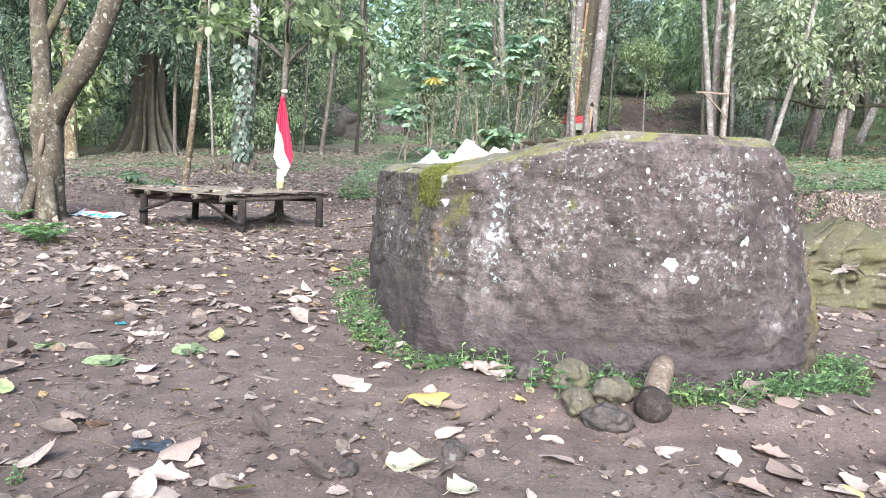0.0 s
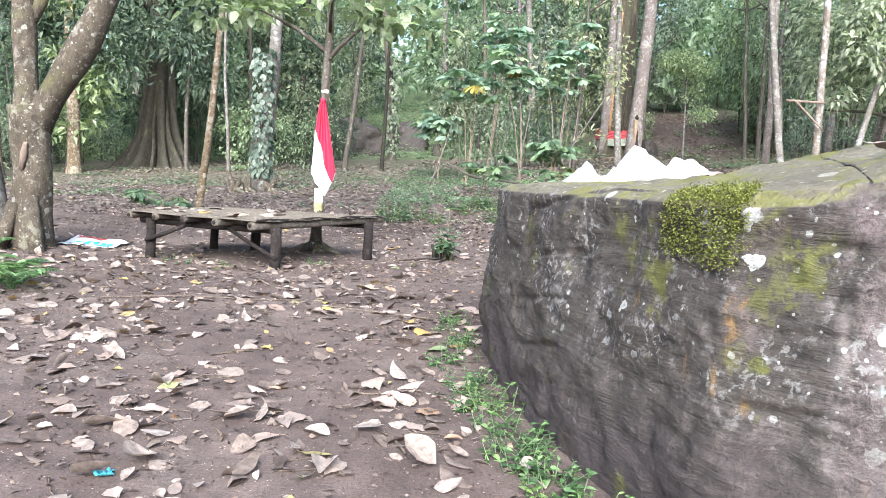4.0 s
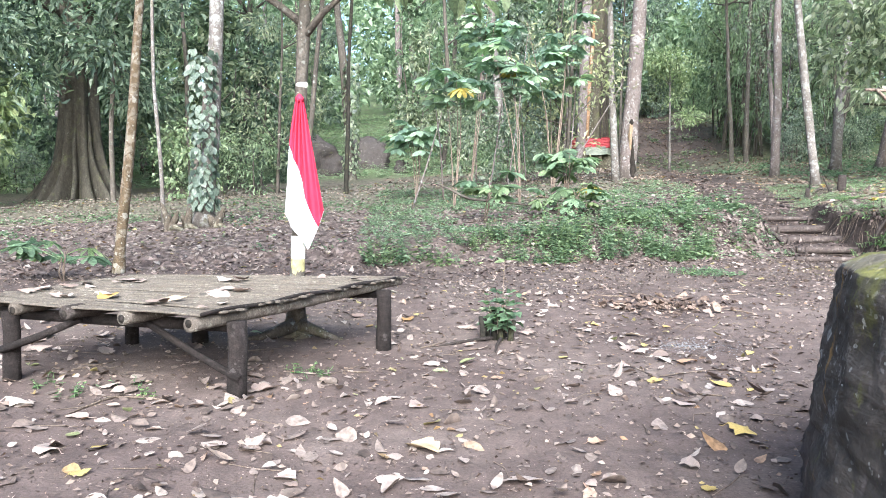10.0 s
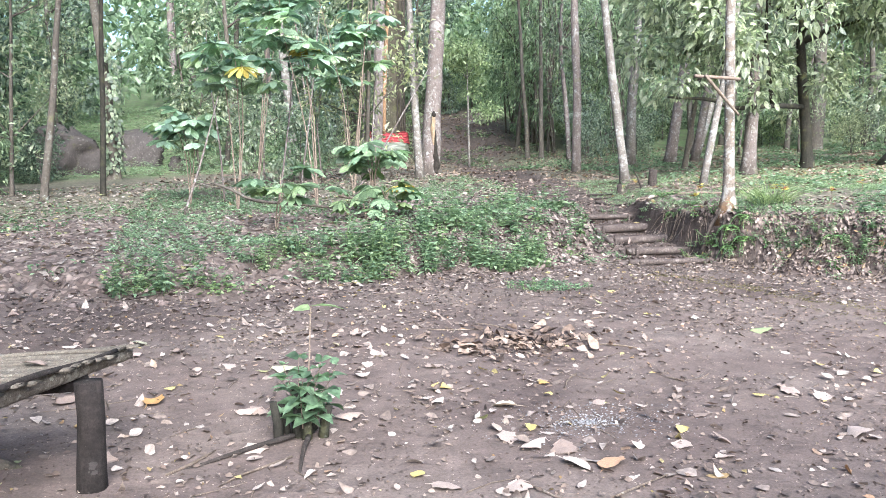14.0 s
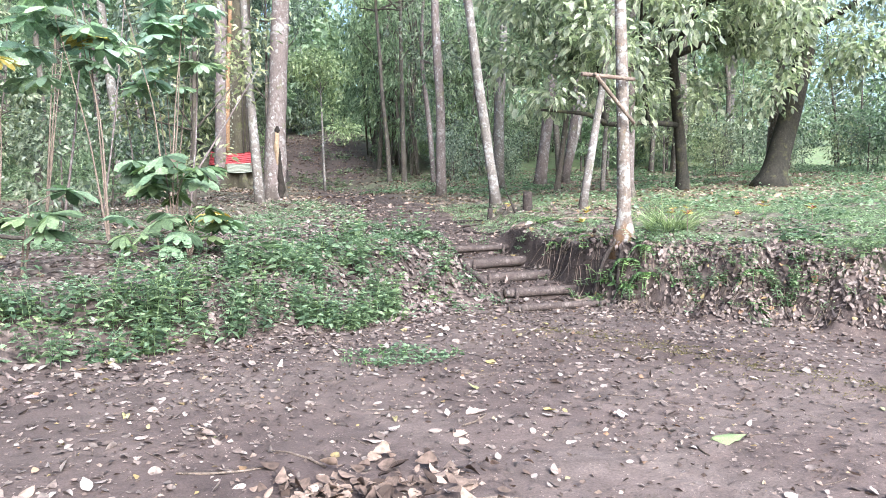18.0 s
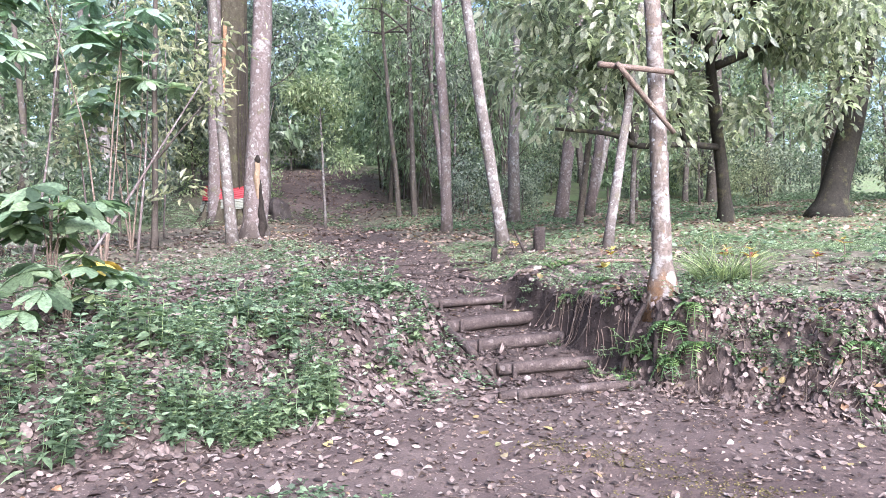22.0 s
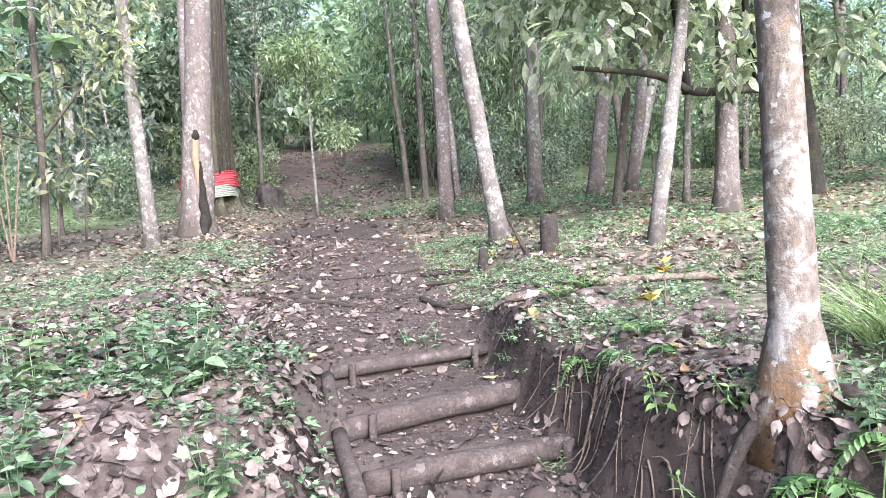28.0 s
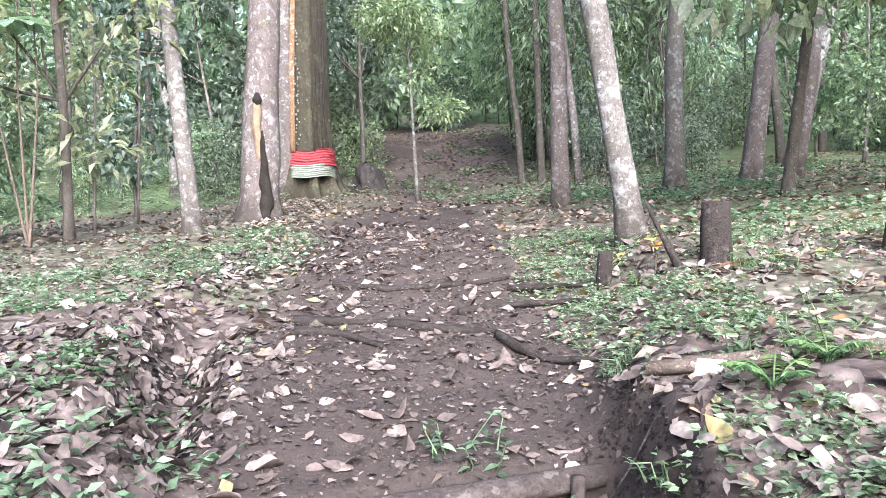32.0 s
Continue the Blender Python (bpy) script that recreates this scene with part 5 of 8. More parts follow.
# ---- the flag ----
def flag_cloth(half):
    """Cloth gathered at the top, falling in folds to a slanted hem; red over white along a slant."""
    nu, nv = 44, 40
    u, w = np.meshgrid(np.linspace(0, 1, nu), np.linspace(0, 1, nv))
    line = 0.41 + 0.22 * u + 0.5 * np.maximum(0, u - 0.42) + 0.9 * np.maximum(0, u - 0.62)
    line = np.minimum(line, 0.999)
    v = w * line if half == "red" else line + (1 - line) * w
    left, right = -0.035 - 0.165 * v**0.9 - 0.01 * np.sin(v * 5), 0.035 + 0.155 * v
    low = 1.43 * (1 - 0.24 * np.clip(1 - u / 0.62, 0, 1) ** 1.2 - 0.26 * np.clip((u - 0.62) / 0.38, 0, 1))
    x = left + (right - left) * u + 0.05 * v
    y = -0.10 - 0.04 * v + (0.016 + 0.03 * v) * np.sin(u * 15 + v * 1.2) + 0.014 * np.sin(u * 31 + 2 + v * 2.5)
    i = (np.arange(nv - 1)[:, None] * nu + np.arange(nu - 1)[None]).ravel()
    return np.stack([x, y, -v * low], -1).reshape(-1, 3), np.stack([i, i + 1, i + nu + 1, i + nu], -1)


flag = thing("flag", (-1.15, 11.62, 2.29), "red and white cloth flag hanging limp from a young tree", "flag")
for nm, mt in (("red_half", "flag_red"), ("white_half", "flag_white")):
    o = part(nm, mesh(nm, *flag_cloth(nm[:3] if nm[0] == "r" else "white")), M[mt], flag)
    s = o.modifiers.new("thick", "SOLIDIFY")
    s.thickness = 0.004
part("tie", mesh("tie", *tube([(0.0, -0.09, -0.02), (0.0, -0.1, 0.01), (0.0, -0.09, 0.04)], [0.042, 0.044, 0.02], 10, 0.15, 3)), M["flag_red"], flag)


# ---- the bamboo bench ----
A, B, C, D = (-3.36, 9.84), (-1.48, 9.20), (-0.14, 11.46), (-2.66, 11.40)
bench = thing("bamboo_bench", (-1.75, 10.5, 0), "weathered low bamboo platform bench on wooden posts, strewn with dry leaves", "bench")
ox, oy = -1.75, 10.5


def loc(x, y, z):
    return (x - ox, y - oy, z)


def lerp(p, q, u):
    return (p[0] + (q[0] - p[0]) * u, p[1] + (q[1] - p[1]) * u)


# legs, crossbeams and braces carry the platform's shade in their colour
for (x, y), h, r, sd in (((-3.05, 9.88), 0.52, 0.062, 1), ((-1.30, 9.44), 0.53, 0.066, 2), ((-0.32, 10.98), 0.54, 0.068, 3), ((-2.02, 11.2), 0.5, 0.07, 4), ((-2.62, 11.15), 0.5, 0.06, 5)):
    part("leg", mesh("leg", *tube([loc(x, y, -0.1), loc(x, y, 0.1), loc(x + 0.01, y, 0.35), loc(x, y, h)], [r * 1.1, r * 1.05, r * 0.97, r], 14, 0.07, sd)), M["wood_shade"], bench)
for u in (0.13, 0.88):
    p, q = lerp(B, C, u), lerp(A, D, u)
    part("crossbeam", mesh("crossbeam", *tube([loc(*lerp(p, q, 0.02), 0.485), loc(*lerp(p, q, 0.5), 0.475), loc(*lerp(p, q, 0.98), 0.485)], [0.045, 0.043, 0.045], 12, 0.07, 7)), M["wood_shade"], bench)


def culm(p, q, r, z, seed):
    """A bamboo pole with nodes and an open end."""
    n = 40
    d = np.linspace(0, 1, n)
    rad = r * (1 - 0.1 * d) * (1 + 0.11 * np.exp(-(((d * 6.3 + 0.35 * seed) % 1 - 0.5) / 0.06) ** 2))
    pts = [loc(*lerp(p, q, u), z + 0.012 * np.sin(u * 3.1 + seed)) for u in d]
    v, f = tube(pts, rad, 14, 0.02, seed, False)
    inner, fi = tube([pts[0], pts[3]], [rad[0] * 0.72, rad[0] * 0.5], 14, 0.02, seed, True)
    rim = np.array([[j, 14 * n + j, 14 * n + (j + 1) % 14, (j + 1) % 14] for j in range(14)])
    return np.concatenate([v, inner]), np.concatenate([f, fi + len(v), rim])


for k, u in enumerate((0.03, 0.235, 0.46, 0.70, 0.965)):
    p, q = lerp(A, B, u), lerp(D, C, u)
    m = "wood_old" if k == 2 else "bamboo"
    pole = part("pole", mesh("pole", *culm(lerp(p, q, -0.01), lerp(p, q, 1.03 if k == 4 else 0.99), (0.046, 0.044, 0.05, 0.046, 0.05)[k], 0.555, k)), M[m], bench)
    # solid dark plug: shade of the hollow culm put in as colour
    a, b = loc(*lerp(p, q, -0.012), 0.555), loc(*lerp(p, q, 0.01), 0.555)
    part("open_end", mesh("open_end", *tube([a, b], [0.028, 0.026], 12, 0.02, k)), M["hole"], pole, "near-black plug painting the shade inside the bamboo's end")
r8 = np.random.default_rng(8)
ns = 34
for k in range(ns):
    u0, u1 = (k + 0.06) / ns, (k + 0.94) / ns
    e0, e1 = r8.uniform(-0.02, 0.03), r8.uniform(-0.02, 0.035)
    z = 0.612 + r8.uniform(-0.004, 0.006)
    cor = [lerp(lerp(B, C, u0), lerp(A, D, u0), -e0), lerp(lerp(B, C, u0), lerp(A, D, u0), 1 + e1),
           lerp(lerp(B, C, u1), lerp(A, D, u1), 1 + e1), lerp(lerp(B, C, u1), lerp(A, D, u1), -e0)]
    rows = []
    for w in np.linspace(0, 1, 7):
        lo, hi = lerp(cor[0], cor[1], w), lerp(cor[3], cor[2], w)
        dz = r8.uniform(-0.004, 0.004) + 0.006 * np.sin(w * 9 + k)
        mid = lerp(lo, hi, 0.5)
        rows += [loc(*lo, z + dz - 0.012), loc(*lo, z + dz), loc(*mid, z + dz + 0.005), loc(*hi, z + dz), loc(*hi, z + dz - 0.012)]
    f = []
    for w in range(6):
        for j in range(5):
            a, b = w * 5 + j, w * 5 + (j + 1) % 5
            f.append([a, b, b + 5, a + 5])
    part("slat", mesh("slat", rows, np.array(f + [[0, 4, 3, 1], [30, 31, 33, 34], [1, 3, 2, 1], [31, 32, 33, 33]][:2])), M["slat"], bench)
for (p, zp), (q, zq), r in ((((-1.27, 9.36), 0.14), ((-2.02, 9.66), 0.50), 0.028), (((-3.08, 9.80), 0.24), ((-2.45, 9.66), 0.50), 0.03)):
    part("brace", mesh("brace", *tube([loc(*p, zp), loc(*lerp(p, q, 0.5), (zp + zq) / 2 - 0.01), loc(*q, zq)], [r, r * 0.9, r * 0.9], 10, 0.08, 4)), M["wood_shade"], bench)
edge = [loc(*lerp(B, C, u), 0.616 + 0.006 * np.sin(u * 20)) for u in np.linspace(0, 0.94, 24)]
part("edge_rope", mesh("edge_rope", *tube(edge, [0.013] * 24, 6, 0.3, 4)), M["wood_shade"], bench, "dark lashing along the edge")

# ---- log steps ----
for k, ((x0, y0), (x1, y1), top, r) in enumerate(LOGS):
    st = thing("log_step", ((x0 + x1) / 2, (y0 + y1) / 2, top - r), "rough brown log laid as a step edge, held by short pegs", "step", "log steps")
    hx, hy = (x1 - x0) / 2, (y1 - y0) / 2
    dz = 0.03 if k in (2, 3) else 0.01
    log = part("log", mesh("log", *tube([(-hx, -hy, -dz), (-hx * 0.4, -hy * 0.4, 0.004), (hx * 0.4, hy * 0.4, 0.006), (hx, hy, dz)], [r * 0.95, r * 1.02, r, r * 0.93], 16, 0.05, k + 2, True, 0.12)), M["log_wood"], st)
    for sgn in (-1, 1):
        e0, e1 = (sgn * hx * 0.985, sgn * hy * 0.985, sgn * dz), (sgn * hx * 1.004, sgn * hy * 1.004, sgn * dz)
        part("cut_end", mesh("cut_end", *tube([e0, e1], [r * 0.9, r * 0.86], 14, 0.05, k + 9)), M["end_grain"], log, "sawn end grain of the log")
    for u in (-0.78, 0.80):
        px, py = hx * u, hy * u - r - 0.02
        part("peg", mesh("peg", *tube([(px, py, -0.35), (px, py, 0.0), (px + 0.004, py + 0.004, r * 0.9)], [0.026, 0.028, 0.026], 8, 0.1, k)), M["log_wood"], st)
for (a, b, za, zb) in (((8.03, 21.30), (7.90, 20.55), 0.83, 0.62), ((7.89, 20.50), (7.76, 19.55), 0.62, 0.42)):
    lg = thing("edging_log", (a[0], a[1], 0), "thin grey log edging the side of the steps", "log", "edging logs")
    part("log", mesh("log", *tube([(0, 0, za), ((b[0] - a[0]) * 0.5, (b[1] - a[1]) * 0.5, (za + zb) / 2 + 0.01), (b[0] - a[0], b[1] - a[1], zb)], [0.05, 0.052, 0.048], 12, 0.06, 3, True, 0.12)), M["log_wood"], lg)

# crossbar on the slender tree
xb = thing("crossbar", (9.2, 18.2, 0), "weathered wooden bar with a diagonal prop nailed to a tree", "crossbar")
part("bar", mesh("bar", *tube([(-0.69, 0.05, 3.42), (-0.2, 0.0, 3.41), (0.2, -0.03, 3.40)], [0.032, 0.031, 0.029], 8, 0.07, 5, True, 0.15)), M["wood_pale"], xb)
part("prop", mesh("prop", *tube([(-0.53, -0.03, 3.43), (-0.2, -0.05, 3.11), (0.18, -0.06, 2.77)], [0.026, 0.027, 0.024], 8, 0.09, 6, True, 0.15)), M["twig"], xb)

# posts beside the leaning tree
for (x, y), h, r in (((11.33, 23.62), 0.42, 0.105), ((10.78, 24.3), 0.26, 0.06)):
    s = thing("stump_post", (x, y, gz(x, y)), "short dark weathered stump post in the leaf litter", "stump", "stump posts")
    part("post", mesh("post", *tube([(0, 0, -0.15), (0, 0, h * 0.4), (0.01, 0, h)], [r * 1.06, r, r * 0.95], 14, 0.09, int(h * 100), True, 0.08)), M["wood_old"], s)


for k, (x, y, h, dx) in enumerate(((-5.45, 21.7, 0.62, -0.22), (-5.2, 22.0, 0.5, 0.1), (-4.55, 22.1, 0.46, 0.2))):
    s = thing("broken_stump", (x, y, gz(x, y)), "dark rotten broken stump with ragged prongs", "stump", "broken stumps")
    prongs = [tube([(0, 0, -0.15), (dx * 0.3, 0, h * 0.4), (dx, 0.02, h)], [0.15, 0.10, 0.035], 12, 0.3, k, True, 0.06),
              tube([(0.03, 0, 0.05), (-dx * 0.5, -0.03, h * 0.5), (-dx * 0.8, -0.02, h * 0.72)], [0.11, 0.07, 0.02], 10, 0.3, k + 4, True, 0.06),
              tube([(0.05, -0.05, 0.12), (0.22, -0.12, 0.05), (0.4, -0.15, -0.06)], [0.08, 0.06, 0.03], 8, 0.2, k + 7, True, 0.08)]
    part("stump", mesh("stump", *join(*prongs)), M["bark_rough"], s)

# ---- the wood behind and around ----
def wood_tree(kind, seed):
    """One background tree with its parts, at the origin."""
    r = np.random.default_rng(seed)
    spec = {"tall": (13.5, 0.15, (5.5, 14.5), 2.9, 2400, 0.28, 10, 1.25), "young": (6.5, 0.06, (0.9, 7.0), 1.6, 1550, (0.2, 0.3)[seed % 2], 8, 0.75),
            "bush": (1.6, 0.03, (0.3, 2.2), 1.2, 900, 0.155, 6, 0.65), "bamboo": (9.0, 0.05, (1.6, 10.0), 2.2, 3200, 0.42, 14, 1.0)}[kind]
    h, rad, (c0, c1), wide, nl, leaf, limbs, clump = spec
    off = np.cumsum(r.normal(size=(5, 2)) * 0.25 * h / 13, 0)
    off -= off[0]
    zs = np.linspace(0, h, 5)
    pts = [(o[0], o[1], z) for o, z in zip(off, zs)]
    lb, ends = simple_limbs([p for p in pts if p[2] >= c0 * 0.8] or pts[-2:], limbs, wide, (c1 - c0) * 0.25, rad * 0.4, seed)
    if kind == "bamboo":
        lb += [([(r.normal() * 0.3, r.normal() * 0.3, 0), (r.normal() * 0.6, r.normal() * 0.6, h * 0.6), (r.normal() * 1.8, r.normal() * 1.8, h * 0.95)], [0.05, 0.045, 0.02]) for _ in range(9)]
    t = trunk_mesh(pts, [rad * (1 - 0.55 * z / h) for z in zs], lb, 8, 1.3, seed, 0.6)
    cs = list(ends)
    for _ in range(limbs * 2):
        z = r.uniform(c0, c1)
        k = np.sin(np.pi * np.clip((z - c0) / (c1 - c0) * 0.85 + 0.12, 0, 1))
        a = r.uniform(0, 2 * np.pi)
        cs.append(np.array([np.cos(a), np.sin(a), 0]) * wide * k * r.uniform(0.3, 1) + [0, 0, z])
    cs = np.array(cs)
    thin = kind == "bamboo"
    c = mesh("crown", *crown_cloud(cs, clump * r.uniform(0.45, 1.0, len(cs)), nl, leaf, seed + 50, False, 0.9 if thin else (0.1, 0.5)[seed % 2], 0.18 if thin else (0.62, 0.42, 0.55)[seed % 3]), smooth=False)
    return t, c


LIB = {k: [wood_tree(k, sd) for sd in sds] for k, sds in (("tall", (101, 102, 103)), ("young", (111, 112, 113, 114)), ("bush", (121, 122, 123)), ("bamboo", (131,)))}
r2 = np.random.default_rng(22)
WORDS = {"tall": ("tall forest tree with a loose leafy crown", "tree", "forest trees"), "young": ("slender young tree with leaves from near the ground", "tree", "young trees"),
         "bush": ("leafy green understorey bush", "bush", "understorey bushes"), "bamboo": ("clump of feathery drooping bamboo", "bamboo", "bamboo clumps")}
made = {}


def plant(kind, n, x, y, size, rz, leafm, barkm):
    key = (kind, n, leafm, barkm)
    m = Matrix.Translation((x, y, gz(x, y) - 0.05)) @ Matrix.Rotation(rz, 4, "Z")
    if key not in made:
        t, c = LIB[kind][n]
        if t.materials and t.materials[0] != M[barkm]:
            t = t.copy()
            t.materials.clear()
        if c.materials and c.materials[0] != M[leafm]:
            c = c.copy()
            c.materials.clear()
        lab, cat, grp = WORDS[kind]
        e = thing({"tall": "forest_tree", "young": "young_tree", "bush": "bush", "bamboo": "bamboo_clump"}[kind], (0, 0, 0), lab, cat, grp)
        part("trunk" if kind != "bush" else "stem", t, M[barkm], e)
        part("crown", c, M[leafm], e)
        e.matrix_basis = m
        e.scale = (size,) * 3
        made[key] = e
        return e
    src = made[key]
    keep = tuple(src.scale)
    src.scale = (size,) * 3
    o = copy_thing(src, m)
    src.scale = keep
    return o


def free_of_view(x, y):
    mid = float(path_x(y))
    if y < 16:
        return abs(x) > 20
    if y < 30:
        return x < -17 or x > 30
    if 18 < y < 36 and abs(x + 0.412 * (y - 3.5)) < 2.4:
        return False
    if 29 < y < 60 and -4.2 < x + 0.05 * (y - 30) < 0.9:
        return False
    if y < 37:
        return x < -2.5 or x > 27 or 0.5 < x < 5.5
    if y < 53:
        return abs(x - mid) > 2.6 and abs(x - 9.8) > 2.2
    return abs(x - mid) > 4.2 or y > 66


spots = []
for kind, n, box, gap in (("tall", 36, (-42, 50, 38, 62), 4.2), ("young", 100, (-38, 48, 30, 56), 2.2), ("bush", 125, (-36, 48, 29, 56), 1.3), ("tall", 9, (-40, 44, 10, 30), 5.0), ("young", 18, (-34, 44, 14, 30), 2.5)):
    got = tries = 0
    while got < n and tries < n * 60:
        tries += 1
        x, y = r2.uniform(box[0], box[1]), r2.uniform(box[2], box[3])
        if not free_of_view(x, y) or any((x - a) ** 2 + (y - b) ** 2 < gap**2 for a, b, k in spots if k == kind):
            continue
        spots.append((x, y, kind))
        got += 1
        far = y > 52
        lm = ("leaf_mid", "leaf_light", "leaf_grey", "leaf_mid", "leaf_light")[r2.integers(5)]
        if x < -5 and y < 48 and r2.uniform(0, 1) < 0.6:
            lm = "leaf_dark"
        bm = ("bark_brown", "bark_pink", "bark_brown")[r2.integers(3)]
        plant(kind, int(r2.integers(len(LIB[kind]))), x, y, r2.uniform(0.8, 1.25) * (1.2 if far else 1.0), r2.uniform(0, 6.28), lm, bm)
for x, y, s in ((19.2, 45.6, 1.0), (20.2, 49.5, 1.15), (21.6, 46.0, 0.95), (22.6, 43.4, 0.9), (24.5, 48.0, 1.1), (20.8, 53.5, 1.2)):
    plant("bamboo", 0, x, y, s, r2.uniform(0, 6.28), "leaf_light", "bark_brown")


for k in range(18):
    y = 66.0 + 0.5 * k % 5
    x = 19.0 + r2.uniform(-7, 7)
    plant("bush" if k % 3 else "young", int(r2.integers(3)), x, y, r2.uniform(1.0, 1.6), r2.uniform(0, 6.28), "leaf_light" if k % 2 else "leaf_mid", "bark_brown")


# far woods: leaf clumps over the slope, past the trees that can be told apart
def far_woods(seed, n, leaves, leaf, y0, y1):
    r = np.random.default_rng(seed)
    x, y = r.uniform(-80, 95, n), r.uniform(y0, y1, n)
    z = ground_h(x, y) + r.uniform(0.2, 1, n) ** 1.3 * 15
    v, f = crown_cloud(np.stack([x, y, z], 1), r.uniform(1.2, 2.6, n), leaves, leaf, seed + 1, False, 0.3, 0.6, 0.8)
    return mesh("far_woods", v, f, smooth=False)


tagged(part("far_woods", far_woods(77, 800, 50000, 0.75, 62, 84), M["leaf_light"]), "distant wooded slope closing the view", "woods", kind="stuff")
tagged(part("far_woods", far_woods(79, 600, 26000, 1.2, 84, 120), M["leaf_light"]), "distant wooded slope closing the view", "woods", kind="stuff")


# ---- palmate saplings ----
def palmate_tree(at, height, stems, leaves, size, label, seed, yellow=0, low=0.35):
    r = np.random.default_rng(seed)
    root = thing("palmate_sapling", (at[0], at[1], gz(*at)), label, "sapling", "palmate saplings")
    tips = []
    st = []
    for k in range(stems):
        a = r.uniform(0, 6.28)
        e = np.array([np.cos(a), np.sin(a), 0]) * r.uniform(0.15, 0.5) * height * 0.4 + [0, 0, height * r.uniform(0.75, 1.0)]
        m = e * [0.35, 0.35, 0.5] + r.normal(size=3) * 0.06
        st.append(([(0, 0, -0.1), m, e], [0.012 + 0.0025 * height, 0.012, 0.007]))
        tips.append((m, e))
    for i, (p, q) in enumerate(st):
        part("stem", mesh("stem", *tube(p, q, 8, 0.08, seed + i, True, 0.2)), M["twig"], root)
    for k in range(leaves):
        m, e = tips[r.integers(len(tips))]
        u = r.uniform(low, 1.0) ** 0.7
        b = m * (1 - u) + e * u if u > 0.3 else m
        a = r.uniform(0, 6.28)
        out = np.array([np.cos(a), np.sin(a), r.uniform(-0.05, 0.5)])
        hub = b + out * r.uniform(0.3, 0.6) * (0.6 + size)
        pv, pf = tube([b, (b + hub) / 2 + [0, 0, 0.04], hub], [0.008, 0.006, 0.005], 5, 0.0, 1, False)
        n = int(r.integers(8, 12))
        fan = np.linspace(-2.55, 2.55, n) + a
        sz = size * r.uniform(0.75, 1.15)
        ax = np.stack([np.cos(fan), np.sin(fan), np.full(n, -0.18 + r.normal() * 0.08)], 1)
        tilt = r.normal(size=2) * 0.18
        ax[:, 2] += ax[:, 0] * tilt[0] + ax[:, 1] * tilt[1]
        ln = sz * (0.75 + 0.25 * np.cos((fan - a) * 0.55))
        lv, lf = leaf_blades(np.repeat(hub[None], n, 0), ax, ln, ln * 0.40, 0.25, 0.08, r=r, shape=LOBE)
        ob = part("leaf", mesh("leaf", *join((pv, pf), (lv, lf))), M["leaf_yellow" if k < yellow else "leaf_weed" if height < 1.8 else "leaf_palm"], root, "yellowed palmate leaf" if k < yellow else "")
    return root


palmate_tree((3.55, 21.5), 1.35, 5, 22, 0.36, "leafy sapling with large palmate leaves", 201, 0, 0.1)
palmate_tree((3.72, 21.15), 0.6, 4, 11, 0.36, "low sapling with large palmate leaves, one of them yellow", 210, 1, 0.05)
palmate_tree((3.3, 20.9), 0.5, 3, 7, 0.32, "low sapling with large palmate leaves", 211, 0, 0.05)
palmate_tree((2.9, 24.0), 4.6, 3, 24, 0.45, "tall thin sapling with pale palmate leaves", 202, 1)
palmate_tree((1.2, 24.6), 4.2, 3, 18, 0.44, "tall thin sapling with pale palmate leaves", 203, 1)
palmate_tree((4.3, 26.8), 5.6, 3, 24, 0.46, "tall thin sapling with pale palmate leaves", 204)
palmate_tree((0.2, 27.0), 2.3, 3, 16, 0.48, "low spreading sapling with pale palmate leaves", 205)
palmate_tree((2.0, 29.0), 5.8, 3, 22, 0.46, "tall thin sapling with pale palmate leaves", 206)
palmate_tree((5.0, 30.5), 4.8, 3, 20, 0.48, "tall thin sapling with pale palmate leaves", 207)
palmate_tree((1.6, 20.6), 1.0, 3, 8, 0.36, "low sapling with large palmate leaves", 208)
palmate_tree((-4.9, 15.0), 0.45, 3, 8, 0.3, "small palmate seedling behind the bench", 209)

# bare crooked stems in the thicket
for k, (x, y, dx, h) in enumerate(((3.7, 24.6, 2.0, 3.2), (2.2, 25.6, 0.5, 4.5), (4.9, 27.9, 0.3, 4.0), (1.0, 26.2, -0.4, 3.6), (3.1, 28.4, 0.6, 5.0), (5.6, 31.8, 0.1, 5.0), (0.0, 24.0, 0.8, 2.6), (6.0, 33.6, 0.15, 5.5), (4.2, 31.2, -0.5, 4.4))):
    s = thing("bare_stem", (x, y, gz(x, y)), "thin pale leafless stem leaning in the thicket", "stem", "bare stems")
    part("stem", mesh("stem", *tube([(0, 0, -0.1), (dx * 0.45 + 0.06, 0.05, h * 0.45), (dx, 0.1, h)], [0.026, 0.02, 0.01], 8, 0.1, k, True, 0.25)), M["bark_pink"], s)
fb = thing("fallen_branch", (3.5, 24.0, 0), "thin fallen branch lying across the leaf litter", "branch")
pp = [(3.3, 23.6), (4.2, 22.6), (5.3, 21.2)]
part("branch", mesh("branch", *tube([(x - 3.5, y - 24.0, gz(x, y) + h) for (x, y), h in zip(pp, (0.3, 0.12, 0.03))], [0.03, 0.027, 0.014], 8, 0.1, 2, True, 0.2)), M["twig"], fb)
fb = thing("fallen_branch", (1.4, 21.5, 0), "crooked fallen branch with knotty ends among the weeds", "branch")
pp = [(0.6, 21.9, 0.75), (1.0, 21.8, 0.65), (1.25, 21.6, 0.45), (1.9, 21.5, 0.35), (3.0, 21.6, 0.15)]
